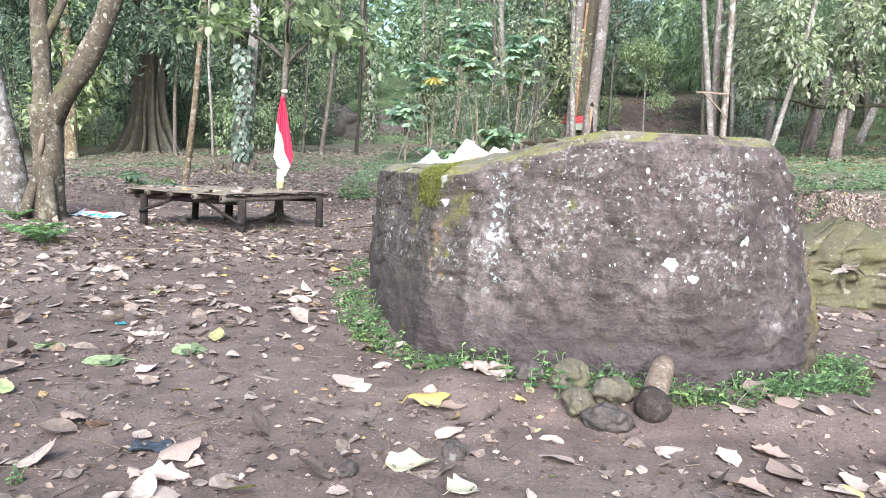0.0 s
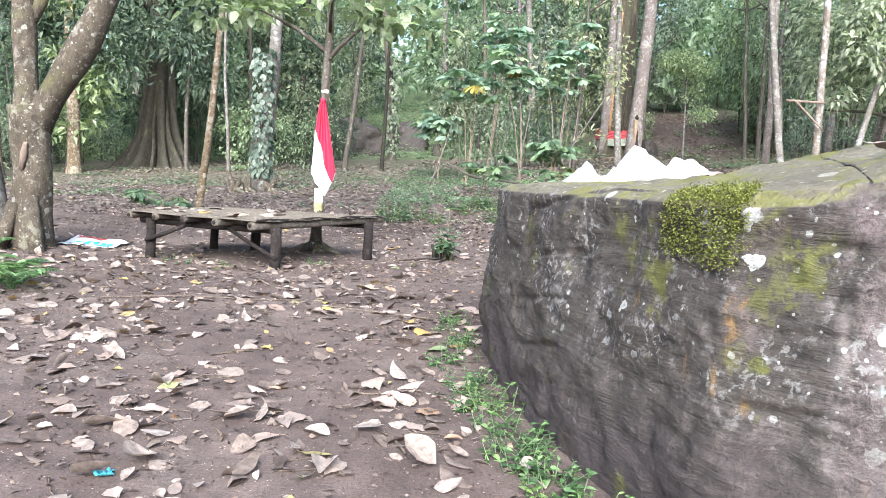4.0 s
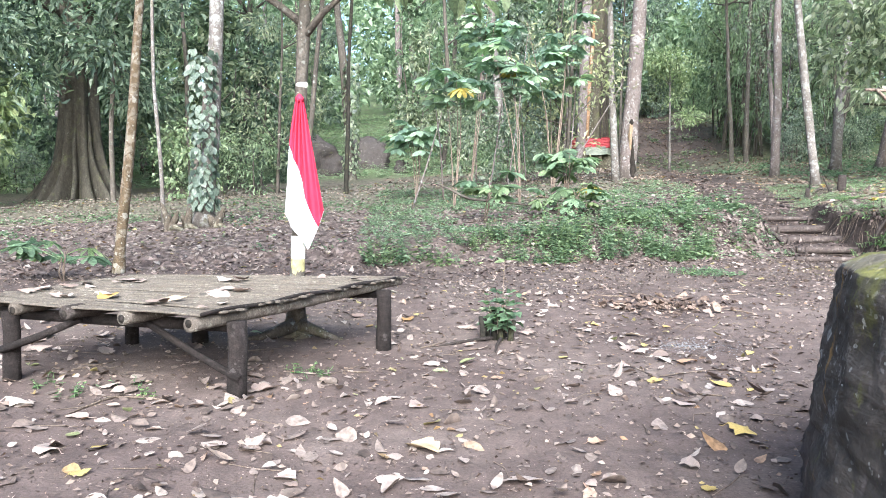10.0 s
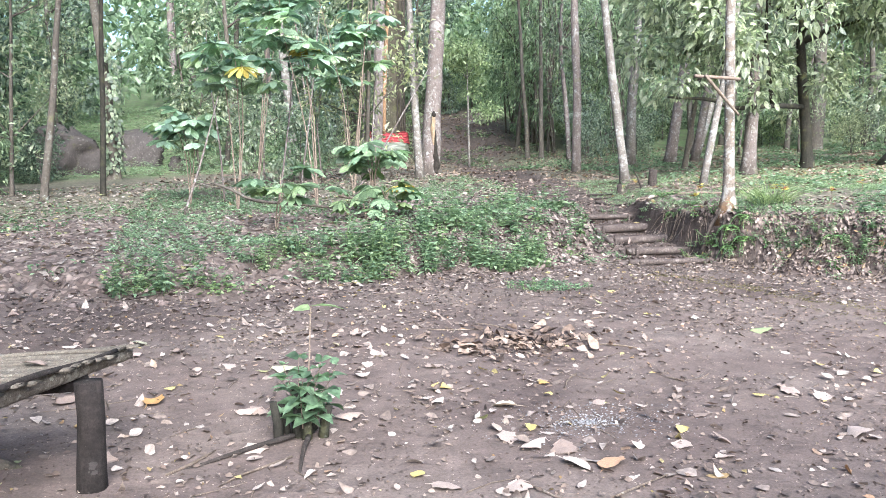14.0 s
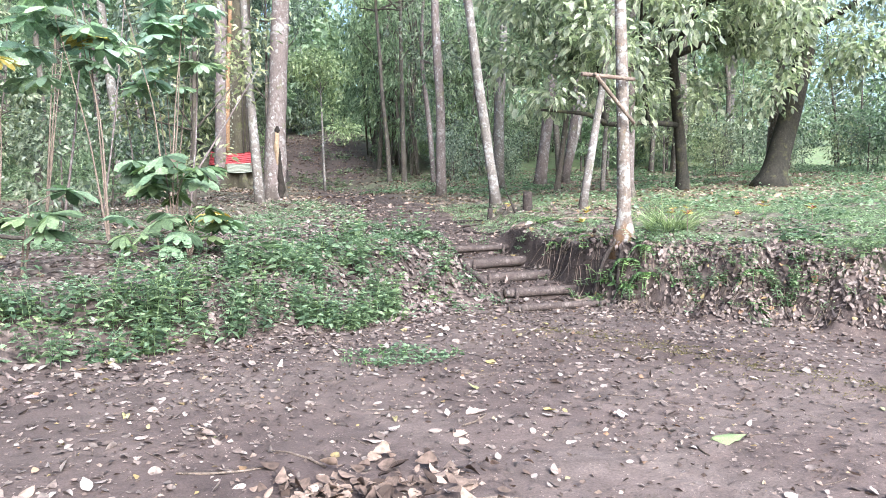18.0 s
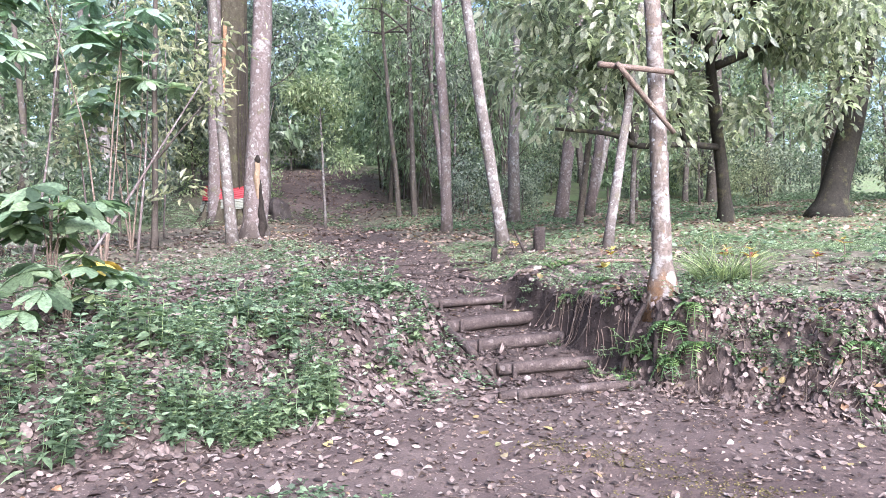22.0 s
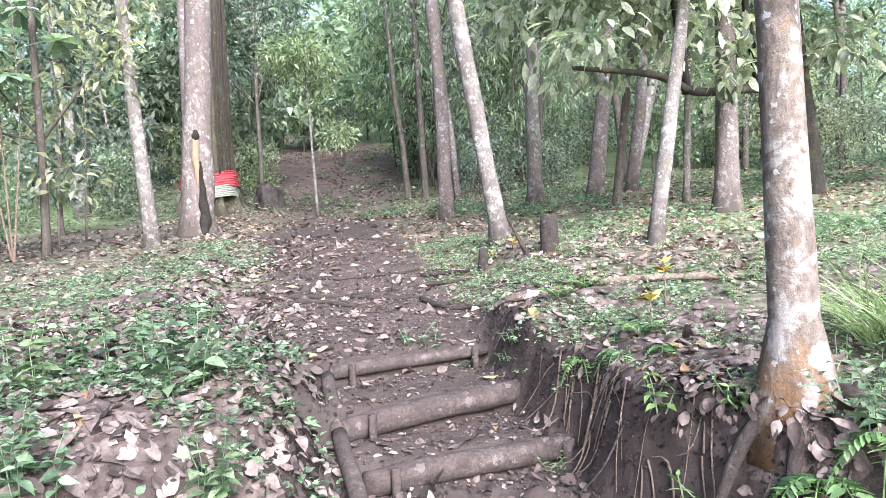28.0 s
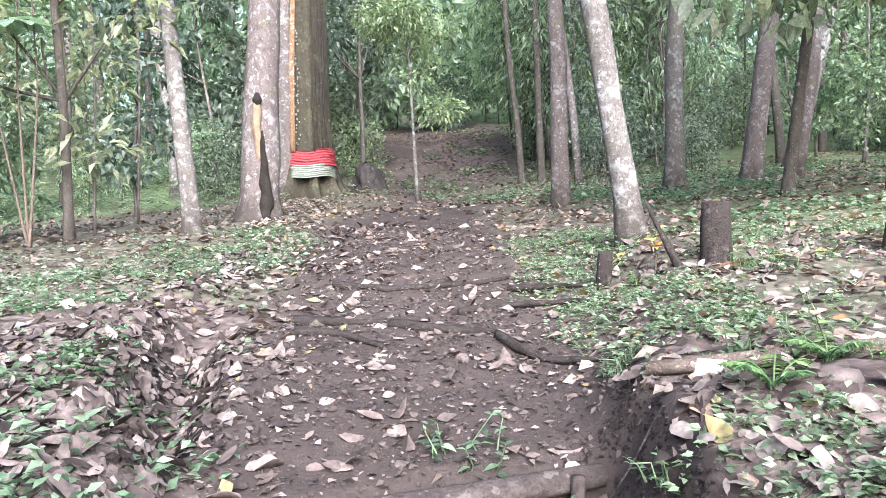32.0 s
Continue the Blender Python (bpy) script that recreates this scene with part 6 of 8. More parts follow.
part("branch", mesh("branch", *tube([(x - 1.4, y - 21.5, gz(x, y) + h) for x, y, h in pp], [0.02, 0.03, 0.035, 0.03, 0.03], 8, 0.12, 5, True, 0.15)), M["bark_brown"], fb)


# ivy on two trunks
def ivy(tree_ob, h0, h1, rad, n, seed, arc=(-2.6, 0.4)):
    r = np.random.default_rng(seed)
    a, z = r.uniform(arc[0], arc[1], n), h0 + (h1 - h0) * r.uniform(0, 1, n) ** 1.1
    d = np.stack([np.cos(a), np.sin(a), np.zeros(n)], 1)
    base = np.asarray(tree_ob.matrix_basis.translation)[None] + d * (rad * r.uniform(0.95, 1.25, n))[:, None] + np.stack([0 * z, 0 * z, z], 1)
    ln = r.uniform(0.12, 0.24, n)
    v, f = leaf_blades(base, d * 0.5 + np.stack([r.normal(size=n) * 0.3, r.normal(size=n) * 0.3, -np.ones(n)], 1), ln, ln * 0.8, 0.1, 0.1, r=r, up=d)
    tagged(part("ivy", mesh("ivy", v, f), M["leaf_mid"]), "climbing ivy covering one side of a trunk", "ivy")


ivy(trees[54], 0.5, 4.2, 0.26, 330, 301)
ivy(trees[57], 0.3, 5.5, 0.30, 420, 302, (-3.1, 0.2))


# rocks on the slope
def far_rock(at, s, seed, label):
    o = [(s * np.cos(a) * (1 + 0.25 * np.sin(a * 3 + seed)), s * 0.8 * np.sin(a)) for a in np.linspace(0, 2 * np.pi, 12, endpoint=False)]
    ob = part("rock", mesh("rock", *rock_body(o, lambda x, y: s * 1.05 + 0.3 * x, seed, 40, 18, 0.55, 0.25 * s, 0.16 * s, 0.3)), M["stone"])
    ob.matrix_basis = pose(at[0], at[1], gz(*at), 0, 0, seed * 37)
    tagged(ob, label, "rock", "rocks on the slope")


far_rock((-2.2, 48.5), 1.5, 3, "dark jagged rock on the wooded slope")
far_rock((-5.2, 46.0), 1.9, 4, "grey boulder among bushes on the slope")
far_rock((-0.2, 45.0), 0.6, 5, "small dark rock on the slope")
far_rock((11.9, 45.0), 0.8, 6, "low mossy rock beside the great tree")

# mossy outcrop beside the boulder
oc = part("rock_outcrop", mesh("rock_outcrop", *rock_body([(5.55, 5.7), (6.3, 5.35), (7.6, 5.3), (9.2, 5.8), (9.6, 7.4), (8.2, 8.6), (6.4, 8.3), (5.6, 7.2)],
          lambda x, y: 0.62 + 0.04 * (x - 5.6) + 0.06 * np.sin(x * 3) + 0.1 * np.sin(y * 2.1 + x), 15, 220, 70, 0.6, 0.22, 0.13)), M["outcrop"])
tagged(oc, "low rock outcrop covered in yellow-green moss and dry leaves", "rock")

# stones and the short log in front of the boulder
def lump(s, seed, flat=0.75):
    bm = bmesh.new()
    bmesh.ops.create_icosphere(bm, subdivisions=4, radius=1.0)
    for v in bm.verts:
        d = v.co.normalized()
        k = 1 + 0.34 * noise.noise(d * 1.3 + Vector((seed, 0, 0))) + 0.16 * noise.noise(d * 3.5 + Vector((0, seed, 0))) + 0.03 * noise.noise(d * 11)
        v.co = Vector((d.x * k * s * 1.15, d.y * k * s * 0.9, d.z * k * s * flat))
    for f in bm.faces:
        f.smooth = True
    return bm


for k, (x, y, s, mt) in enumerate(((2.56, 1.92, 0.09, "stone"), (2.79, 1.80, 0.125, "stone_mossy"), (2.80, 1.50, 0.10, "stone_mossy"), (2.93, 1.34, 0.105, "stone"), (3.0, 1.60, 0.11, "stone_mossy"), (1.62, 0.6, 0.05, "stone"), (2.1, 0.9, 0.06, "stone"))):
    ob = part("stone", lump(s, 3 + k * 2.3), M[mt])
    ob.matrix_basis = pose(x, y, gz(x, y) + s * 0.45, 5 * k, 0, k * 50)
    tagged(ob, "rounded stone with patches of moss at the boulder's foot" if mt != "stone" else "rounded bare grey stone at the boulder's foot", "stone", "stones by the boulder")
sl = thing("short_log", (3.19, 1.42, gz(3.19, 1.42)), "short cut log propped against the boulder's foot", "log")
part("log", mesh("log", *tube([(0.0, 0.0, 0.07), (0.05, 0.12, 0.12), (0.15, 0.34, 0.22)], [0.085, 0.072, 0.065], 16, 0.07, 3, True, 0.05)), M["twig"], sl)
part("burl", mesh("burl", *tube([(-0.03, -0.06, 0.06), (0, -0.01, 0.065), (0.02, 0.06, 0.08)], [0.06, 0.095, 0.08], 14, 0.15, 6)), M["wood_old"], sl)


# moss cushion hanging over the boulder's shoulder
def moss_pad(cx, cy, rx, ry, low, n, seed):
    r = np.random.default_rng(seed)
    spots = [(np.array(p.center), np.array(p.normal)) for p in boulder.data.polygons
             if ((p.center.x - cx) / rx) ** 2 + ((p.center.y - cy) / ry) ** 2 < 1 + 0.5 * noise.noise(Vector(p.center) * 6) and p.center.z > low]
    pick = r.integers(len(spots), size=n)
    c, d = np.array([q[0] for q in spots])[pick], np.array([q[1] for q in spots])[pick]
    c = c + r.normal(size=(n, 3)) * 0.012
    v, f = leaf_quads(c - d * 0.004, d * 0.8 + r.normal(size=(n, 3)) * 0.5, r.uniform(0.005, 0.013, n), r.uniform(0.005, 0.009, n), r=r)
    tagged(part("moss", mesh("moss", v, f), M["moss"]), "thick yellow-green moss cushion on the boulder", "moss", kind="stuff")


moss_pad(1.93, 2.98, 0.16, 0.26, 1.08, 15000, 401)


# plastic sheet on the boulder
def sheet(cx, cy, w, d, peaks, seed, nx=44, ny=34):
    u, v = np.meshgrid(np.linspace(-1, 1, nx), np.linspace(-1, 1, ny))
    rim = 1 + 0.22 * vnoise(np.arctan2(v, u) * 2.2, u * 0, seed)
    x, y = cx + u * w / 2 * rim, cy + v * d / 2 * rim
    h = -0.008 + 0 * u
    for px, py, ph, pr in peaks:
        h = h + ph * np.maximum(0, 1 - np.sqrt(((u - px) / pr) ** 2 + ((v - py) / (pr * 1.3)) ** 2)) ** 1.15
    crease = np.abs(vnoise(u * 3.2 + seed, v * 2.6, seed + 1)) * 0.05 + np.abs(vnoise(u * 7.0, v * 6.0 + seed, seed + 2)) * 0.022
    z = on_boulder(x, y).reshape(x.shape) + h + crease * (1 - 0.8 * np.maximum(np.abs(u), np.abs(v)) ** 6)
    i = (np.arange(ny - 1)[:, None] * nx + np.arange(nx - 1)[None]).ravel()
    return mesh("sheet", np.stack([x, y, z], -1).reshape(-1, 3), np.stack([i, i + 1, i + nx + 1, i + nx], -1))


ps = thing("plastic_sheet", (0, 0, 0), "crumpled white plastic sheet heaped on top of the boulder", "plastic sheet")
o = part("sheet", sheet(2.34, 5.45, 0.82, 0.75, [(-0.42, 0, 0.22, 0.5), (0.3, 0.0, 0.15, 1.0), (0.6, -0.1, 0.10, 0.5), (-0.3, 0.0, 0.07, 0.9)], 5), M["plastic_white"], ps)
o.modifiers.new("thick", "SOLIDIFY").thickness = 0.003
o = part("bag", sheet(1.92, 5.32, 0.5, 0.55, [(-0.35, 0, 0.15, 0.55), (0.4, 0.2, 0.14, 0.5)], 9), M["plastic_clear"], ps, "greyish clear plastic bag")
o.modifiers.new("thick", "SOLIDIFY").thickness = 0.003


# printed sack on the ground
def flat_patch(corners, lift, seed, n=24, rise=0.03):
    u, v = np.meshgrid(np.linspace(0, 1, n), np.linspace(0, 1, n))
    c = np.array(corners, float)
    p = (c[0] * ((1 - u) * (1 - v))[..., None] + c[1] * (u * (1 - v))[..., None] + c[2] * (u * v)[..., None] + c[3] * ((1 - u) * v)[..., None])
    w = 0.02 * np.stack([vnoise(u * 4, v * 4, seed), vnoise(u * 4 + 9, v * 4, seed)], -1)
    p = p + w
    z = ground_h(p[..., 0], p[..., 1]) + lift + rise * np.abs(vnoise(p[..., 0] * 5, p[..., 1] * 5, 3)) + 0.12 * np.clip((p[..., 1] - 10.9), 0, 1) * 0.6
    i = (np.arange(n - 1)[:, None] * n + np.arange(n - 1)[None]).ravel()
    return mesh("patch", np.concatenate([p, z[..., None]], -1).reshape(-1, 3), np.stack([i, i + 1, i + n + 1, i + n], -1))


S = [(-4.72, 10.62), (-3.82, 10.42), (-3.86, 11.15), (-4.78, 11.45)]


def on_sack(u0, u1, v0, v1):
    f = lambda u, v: tuple((1 - u) * (1 - v) * S[0][k] + u * (1 - v) * S[1][k] + u * v * S[2][k] + (1 - u) * v * S[3][k] for k in range(2))
    return [f(u0, v0), f(u1, v0), f(u1, v1), f(u0, v1)]


sk = thing("printed_sack", (0, 0, 0), "flattened white plastic sack with blue printing on the ground", "sack")
o = part("sheet", flat_patch(S, 0.015, 5), M["plastic_white"], sk)
part("stripe", flat_patch(on_sack(0.05, 0.6, 0.82, 0.96), 0.022, 5, 16), M["band_red"], sk, "faded red printed stripe")
for k in range(6):
    part("print", flat_patch(on_sack(0.20 + 0.125 * k, 0.29 + 0.125 * k, 0.12, 0.5 - 0.1 * (k % 2)), 0.024, 5, 8), M["paint_blue"], sk)


# ---- green plants ----
def herb(n_stems, height, leaf, per, seed, aspect=0.5, spread_r=0.5, droop=0.3):
    """Thin bowed stems with leaves in pairs, smaller towards the tip."""
    r = np.random.default_rng(seed)
    tubes, lv = [], []
    for k in range(n_stems):
        a, q = r.uniform(0, 6.28), spread_r * np.sqrt(r.uniform(0, 1)) * 0.6
        b = np.array([np.cos(a) * q, np.sin(a) * q, -0.06])
        h = height * r.uniform(0.55, 1.1)
        out = np.array([np.cos(a), np.sin(a), 0]) * spread_r * 0.4 * r.uniform(0.4, 1.3)
        m, e = b + out * 0.25 + [0, 0, h * 0.6] + r.normal(size=3) * 0.015, b + out + [0, 0, h]
        tubes.append(tube([b, m, e], [0.0038, 0.003, 0.0018], 5, 0.0, 1, False))
        u = np.repeat(np.linspace(0.2, 1.0, (per + 1) // 2), 2)
        base = b * ((1 - u) ** 2)[:, None] + m * (2 * u * (1 - u))[:, None] + e * (u**2)[:, None]
        ang = r.uniform(0, 6.28) + np.repeat(np.arange((per + 1) // 2) * 1.45, 2) + np.tile([0, np.pi], (per + 1) // 2) + r.normal(size=len(u)) * 0.25
        ax = np.stack([np.cos(ang), np.sin(ang), 0.05 + 0.55 * u**3 + r.normal(size=len(u)) * 0.14], 1)
        ln = leaf * (1.12 - 0.6 * u) * r.uniform(0.8, 1.2, len(u))
        lv.append(leaf_blades(base, ax, ln, ln * aspect, droop, 0.14, r=r, shape=POINTED))
    return mesh("stems", *join(*tubes)), mesh("leaves", *join(*lv))


HERBS = {"shrub": [herb(15, 0.46, 0.125, 12, 501, 0.42), herb(12, 0.36, 0.11, 12, 502, 0.40), herb(13, 0.56, 0.14, 12, 503, 0.44)],
         "broad": [herb(6, 0.5, 0.135, 12, 511, 0.54, 0.24), herb(5, 0.4, 0.125, 10, 512, 0.52, 0.28), herb(4, 0.62, 0.145, 14, 513, 0.56, 0.18)],
         "sprig": [herb(7, 0.13, 0.06, 8, 521, 0.42, 0.14), herb(8, 0.15, 0.065, 8, 522, 0.46, 0.18), herb(9, 0.10, 0.045, 8, 523, 0.36, 0.18)]}
herb_made = {}


def put_herb(kind, n, x, y, size, words, z=None, leafm="leaf_weed"):
    name, lab, grp = words
    m = Matrix.Translation((x, y, gz(x, y) if z is None else z)) @ Matrix.Rotation(r2.uniform(0, 6.28), 4, "Z")
    if (kind, n, lab) not in herb_made:
        s, l = HERBS[kind][n]
        if l.materials and l.materials[0] != M[leafm]:
            l = l.copy()
            l.materials.clear()
        e = thing(name, (0, 0, 0), lab, "plant", grp)
        tagged(part("stem", s, M["leaf_weed"], e), kind="stuff")
        tagged(part("foliage", l, M[leafm], e), kind="stuff")
        e.matrix_basis, e.scale = m, (size,) * 3
        herb_made[(kind, n, lab)] = e
        return
    src = herb_made[(kind, n, lab)]
    k = tuple(src.scale)
    src.scale = (size,) * 3
    copy_thing(src, m)
    src.scale = k


SH = ("weed_shrub", "dense low green weed growing along the bank", "weeds on the bank")
for k in range(30):
    x = min(r2.uniform(-0.8, 6.6), r2.uniform(0.5, 7.5))
    y = np.interp(x, [p[0] for p in FOOT], [p[1] for p in FOOT]) + r2.uniform(0.15, 1.5) * (1.0 if x < 5 else 0.8)
    put_herb("shrub", int(r2.integers(3)), x, y, r2.uniform(0.45, 1.15), SH)
for x, y in ((5.2, 19.6), (5.7, 19.3), (4.6, 19.4), (6.3, 19.6), (6.5, 19.2), (5.9, 20.2), (5.0, 20.6), (4.2, 20.0), (6.9, 20.4), (7.0, 19.6), (3.6, 19.3), (6.6, 22.4), (5.8, 21.6), (4.9, 22.2), (6.54, 21.3), (6.3, 19.7), (6.1, 20.9), (6.95, 20.85), (6.45, 21.45)):
    put_herb("broad", int(r2.integers(3)), x + r2.uniform(-0.15, 0.15), y, r2.uniform(0.8, 1.15), ("broadleaf_weed", "upright weed with broad light green leaves", "broadleaf weeds"))
for k in range(34):
    x = r2.uniform(2.6, 5.9)
    put_herb("broad", int(r2.integers(3)), x, float(foot_y(x)) + r2.uniform(0.1, 1.8), r2.uniform(0.55, 1.05), ("bank_herb", "leafy green herb crowding the foot of the bank", "herbs on the bank"))
for k in range(24):
    x = r2.uniform(3.9, 5.5)
    put_herb("shrub" if k % 3 else "broad", int(r2.integers(3)), x, float(foot_y(x)) + r2.uniform(0.0, 1.5), r2.uniform(0.4, 0.75), ("bank_bush", "low bush of pointed green leaves covering the bank", "bushes on the bank"))
for k in range(75):
    x, y = r2.uniform(9.5, 12.2), r2.uniform(18.4, 24.0)
    if x > np.interp(y, [18.4, 20, 22, 24], [9.45, 9.5, 10.2, 10.9]):
        put_herb("sprig", int(r2.integers(3)), x, y, r2.uniform(0.6, 1.3), ("plateau_weed", "small light green weed among dry leaves", "weeds beside the steps"), None, "leaf_sprig")
for x, y, s in ((9.42, 17.95, 0.7), (9.5, 17.75, 0.6), (9.35, 17.6, 0.6), (9.55, 17.4, 0.6), (9.65, 16.9, 0.8), (10.1, 16.1, 0.9), (10.6, 15.6, 1.1), (11.3, 15.3, 1.2), (12.2, 15.1, 1.3), (11.0, 16.4, 1.0), (9.85, 16.6, 0.7), (10.5, 16.4, 0.9)):
    put_herb("shrub", int(r2.integers(3)), x, y, s * 0.8, ("bank_plant", "light green fern-like plant rooted in the bank", "plants on the earth bank"))
# sprigs along the boulder
ring = [(0.98, 7.0), (1.02, 6.2), (1.05, 5.3), (1.2, 4.3), (1.4, 3.5), (1.62, 2.85), (2.0, 2.34), (2.5, 2.02), (3.1, 1.78), (3.7, 1.7), (4.3, 1.95), (4.8, 2.45), (5.1, 3.2)]
for k in range(165):
    q = (r2.uniform(0, 1) ** 0.75) * (len(ring) - 1.001)
    i = int(q)
    x, y = lerp(ring[i], ring[i + 1], q - i)
    put_herb("sprig", int(r2.integers(3)), x + r2.normal() * 0.05 - 0.03, y + r2.normal() * 0.05, r2.uniform(0.65, 1.3), ("sprig", "small bright green weed at the boulder's foot", "weeds round the boulder"), None, "leaf_sprig")
for x, y in ((-2.45, 9.45), (-2.2, 9.75), (-1.95, 9.4), (-2.7, 9.7), (-0.85, 9.95), (-0.95, 10.1), (-0.75, 10.05), (0.85, -0.7), (0.2, 0.4), (4.65, 16.3), (4.8, 16.5), (4.5, 16.2), (5.0, 16.4), (4.3, 16.35), (5.4, 16.35), (-1.0, 1.2), (-0.7, 1.6)):
    put_herb("sprig", int(r2.integers(3)), x, y, r2.uniform(0.7, 1.2), ("seedling", "small green seedling in bare soil", "seedlings in the clearing"), None, "leaf_sprig")


def fern(at, n, size, seed, label, mat="leaf_sprig", hang=0.0):
    r = np.random.default_rng(seed)
    e = thing("fern", (at[0], at[1], gz(*at)), label, "fern", "ferns")
    for k in range(n):
        a = 6.28 * k / n + r.uniform(-0.3, 0.3)
        d = np.array([np.cos(a), np.sin(a), 0])
        L = size * r.uniform(0.75, 1.15)
        t = np.linspace(0.12, 1, 15)
        sp = d[None] * (t * L * 0.9)[:, None] + np.stack([0 * t, 0 * t, L * ((1.25 - 0.5 * hang) * t - (0.95 + 0.75 * hang) * t * t)], 1)
        side = np.cross(d, [0, 0, 1])
        w = L * 0.26 * np.sin(np.pi * (t * 0.88 + 0.1))
        b = np.concatenate([sp, sp])
        ax = np.concatenate([side[None] + d[None] * 0.35 + 0 * sp, -side[None] + d[None] * 0.35 + 0 * sp])
        ax[:, 2] -= 0.12
        lv = leaf_blades(b, ax, np.r_[w, w], np.r_[w, w] * 0.28, 0.15, 0.1, r=r)
        part("frond", mesh("frond", *join(tube(np.concatenate([[(0, 0, -0.03)], sp[::3]]), [0.006] + [0.004] * len(sp[::3]), 5, 0, 1, False), lv)), M[mat], e)


fern((-3.25, 7.1), 11, 0.55, 601, "bright green fern clump beside the forked tree")
fern((-3.6, 7.5), 9, 0.5, 602, "bright green fern clump beside the forked tree")
fern((9.20, 18.06), 10, 0.36, 603, "light green fern at the foot of the slender tree", "leaf_sprig", hang=1.0)
fern((9.12, 17.92), 9, 0.30, 613, "light green fern at the foot of the slender tree", "leaf_sprig", hang=1.0)
fern((9.26, 17.74), 9, 0.32, 614, "light green fern at the foot of the slender tree", "leaf_sprig", hang=1.0)
fern((9.34, 17.86), 9, 0.34, 604, "small fern on the earth bank", hang=1.0)
fern((9.95, 16.5), 8, 0.36, 605, "small fern on the earth bank", hang=1.0)
fern((9.45, 19.72), 7, 0.24, 607, "light green fern hanging over the cut edge of the steps", hang=1.0)
fern((9.62, 19.5), 7, 0.25, 608, "light green fern hanging over the cut edge of the steps", hang=1.0)
fern((9.36, 20.0), 6, 0.22, 609, "small fern on the cut edge of the steps", hang=1.0)
fern((9.75, 19.9), 7, 0.22, 610, "small fern on the bank beside the steps")
fern((9.85, 21.05), 7, 0.2, 611, "small fern on the bank beside the steps")
fern((10.2, 21.2), 7, 0.2, 612, "small fern on the bank beside the steps")
fern((-5.1, 9.7), 8, 0.4, 606, "dark fern at the foot of the forked tree")

# sprouting stump in the clearing
ss = thing("sprouting_stump", (0.78, 11.5, 0), "rotten stump sprouting round green leaves", "stump")
for k in range(9):
    a = k * 0.7
    q = 0.045 + 0.05 * (k % 3)
    part("stub", mesh("stub", *tube([(np.cos(a) * q, np.sin(a) * q, -0.05), (np.cos(a) * q * 1.1, np.sin(a) * q * 1.1, 0.1), (np.cos(a) * q * 1.3, np.sin(a) * q * 1.3, 0.20 + 0.03 * (k % 4))], [0.036, 0.03, 0.022], 8, 0.12, k)), M["bark_dark"], ss)
s5, l5 = herb(11, 0.36, 0.15, 8, 531, 0.82, 0.26)
for ob in (part("shoots", s5, M["twig"], ss), part("leaves", l5, M["leaf_weed"], ss)):
    ob.location.z = 0.14
part("shoot", mesh("shoot", *tube([(0.03, 0, 0.1), (0.05, 0, 0.45), (0.06, 0.0, 0.78)], [0.007, 0.006, 0.004], 6, 0, 1)), M["twig"], ss)
part("leaf", mesh("leaf", *leaf_blades(np.array([[0.06, 0, 0.78], [0.06, 0, 0.76]]), np.array([[0.8, -0.3, 0.1], [-0.5, 0.5, 0.05]]), np.array([0.2, 0.14]), np.array([0.11, 0.08]), 0.2, 0.1)), M["leaf_weed"], ss)
for k, pts in enumerate((((0.72, 11.4, 0.03), (0.4, 11.25, 0.02), (0.05, 11.1, -0.02)), ((0.8, 11.35, 0.03), (0.72, 11.1, 0.02), (0.68, 10.85, -0.02)))):
    part("root", mesh("root", *tube([(x - 0.78, y - 11.5, z) for x, y, z in pts], [0.017, 0.013, 0.006], 8, 0.1, k, True, 0.1)), M["wood_old"], ss)

# crotons with red and yellow leaves
for x, y, h, sd in ((10.28, 20.3, 0.32, 1), (9.95, 20.05, 0.22, 2), (10.3, 18.0, 0.42, 3), (10.9, 18.9, 0.35, 4), (11.6, 18.2, 0.3, 5), (12.6, 17.6, 0.35, 6), (11.0, 23.9, 0.25, 7), (13.2, 19.0, 0.3, 8)):
    r = np.random.default_rng(sd)
    e = thing("croton", (x, y, gz(x, y)), "small croton with yellow and dark red leaves", "plant", "crotons")
    part("stem", mesh("stem", *tube([(0, 0, -0.05), (0.01, 0, h * 0.5), (0.0, 0.01, h)], [0.008, 0.007, 0.006], 6, 0, 1)), M["twig"], e)
    for nm, n, z, mt, ln in (("top_leaves", 5, h, "leaf_yellow", 0.075), ("low_leaves", 8, h * 0.8, "leaf_red", 0.12)):
        a = np.linspace(0, 6.28, n, endpoint=False) + r.uniform(0, 1)
        part(nm, mesh(nm, *leaf_blades(np.repeat([[0, 0, z]], n, 0), np.stack([np.cos(a), np.sin(a), r.uniform(0.2, 1.3, n)], 1), ln * r.uniform(0.6, 1.15, n), ln * 0.36, 0.35, 0.12, r=r)), M[mt], e)

# grass tuft
gtf = thing("grass_tuft", (10.5, 18.55, gz(10.5, 18.55)), "tall tuft of long-bladed green grass", "grass")
r = np.random.default_rng(9)
n = 330
a = r.uniform(0, 6.28, n)
blades = part("tuft", mesh("tuft", *leaf_blades(np.stack([np.cos(a) * 0.4 * r.uniform(0, 1, n), np.sin(a) * 0.3 * r.uniform(0, 1, n), np.full(n, -0.03)], 1), np.stack([np.cos(a) * 0.5, np.sin(a) * 0.5, np.ones(n)], 1),
     r.uniform(0.2, 0.6, n), np.full(n, 0.013), r.uniform(0.4, 1.3, n), 0.2, r=r)), M["leaf_light"], gtf)
tagged(blades, kind="stuff")

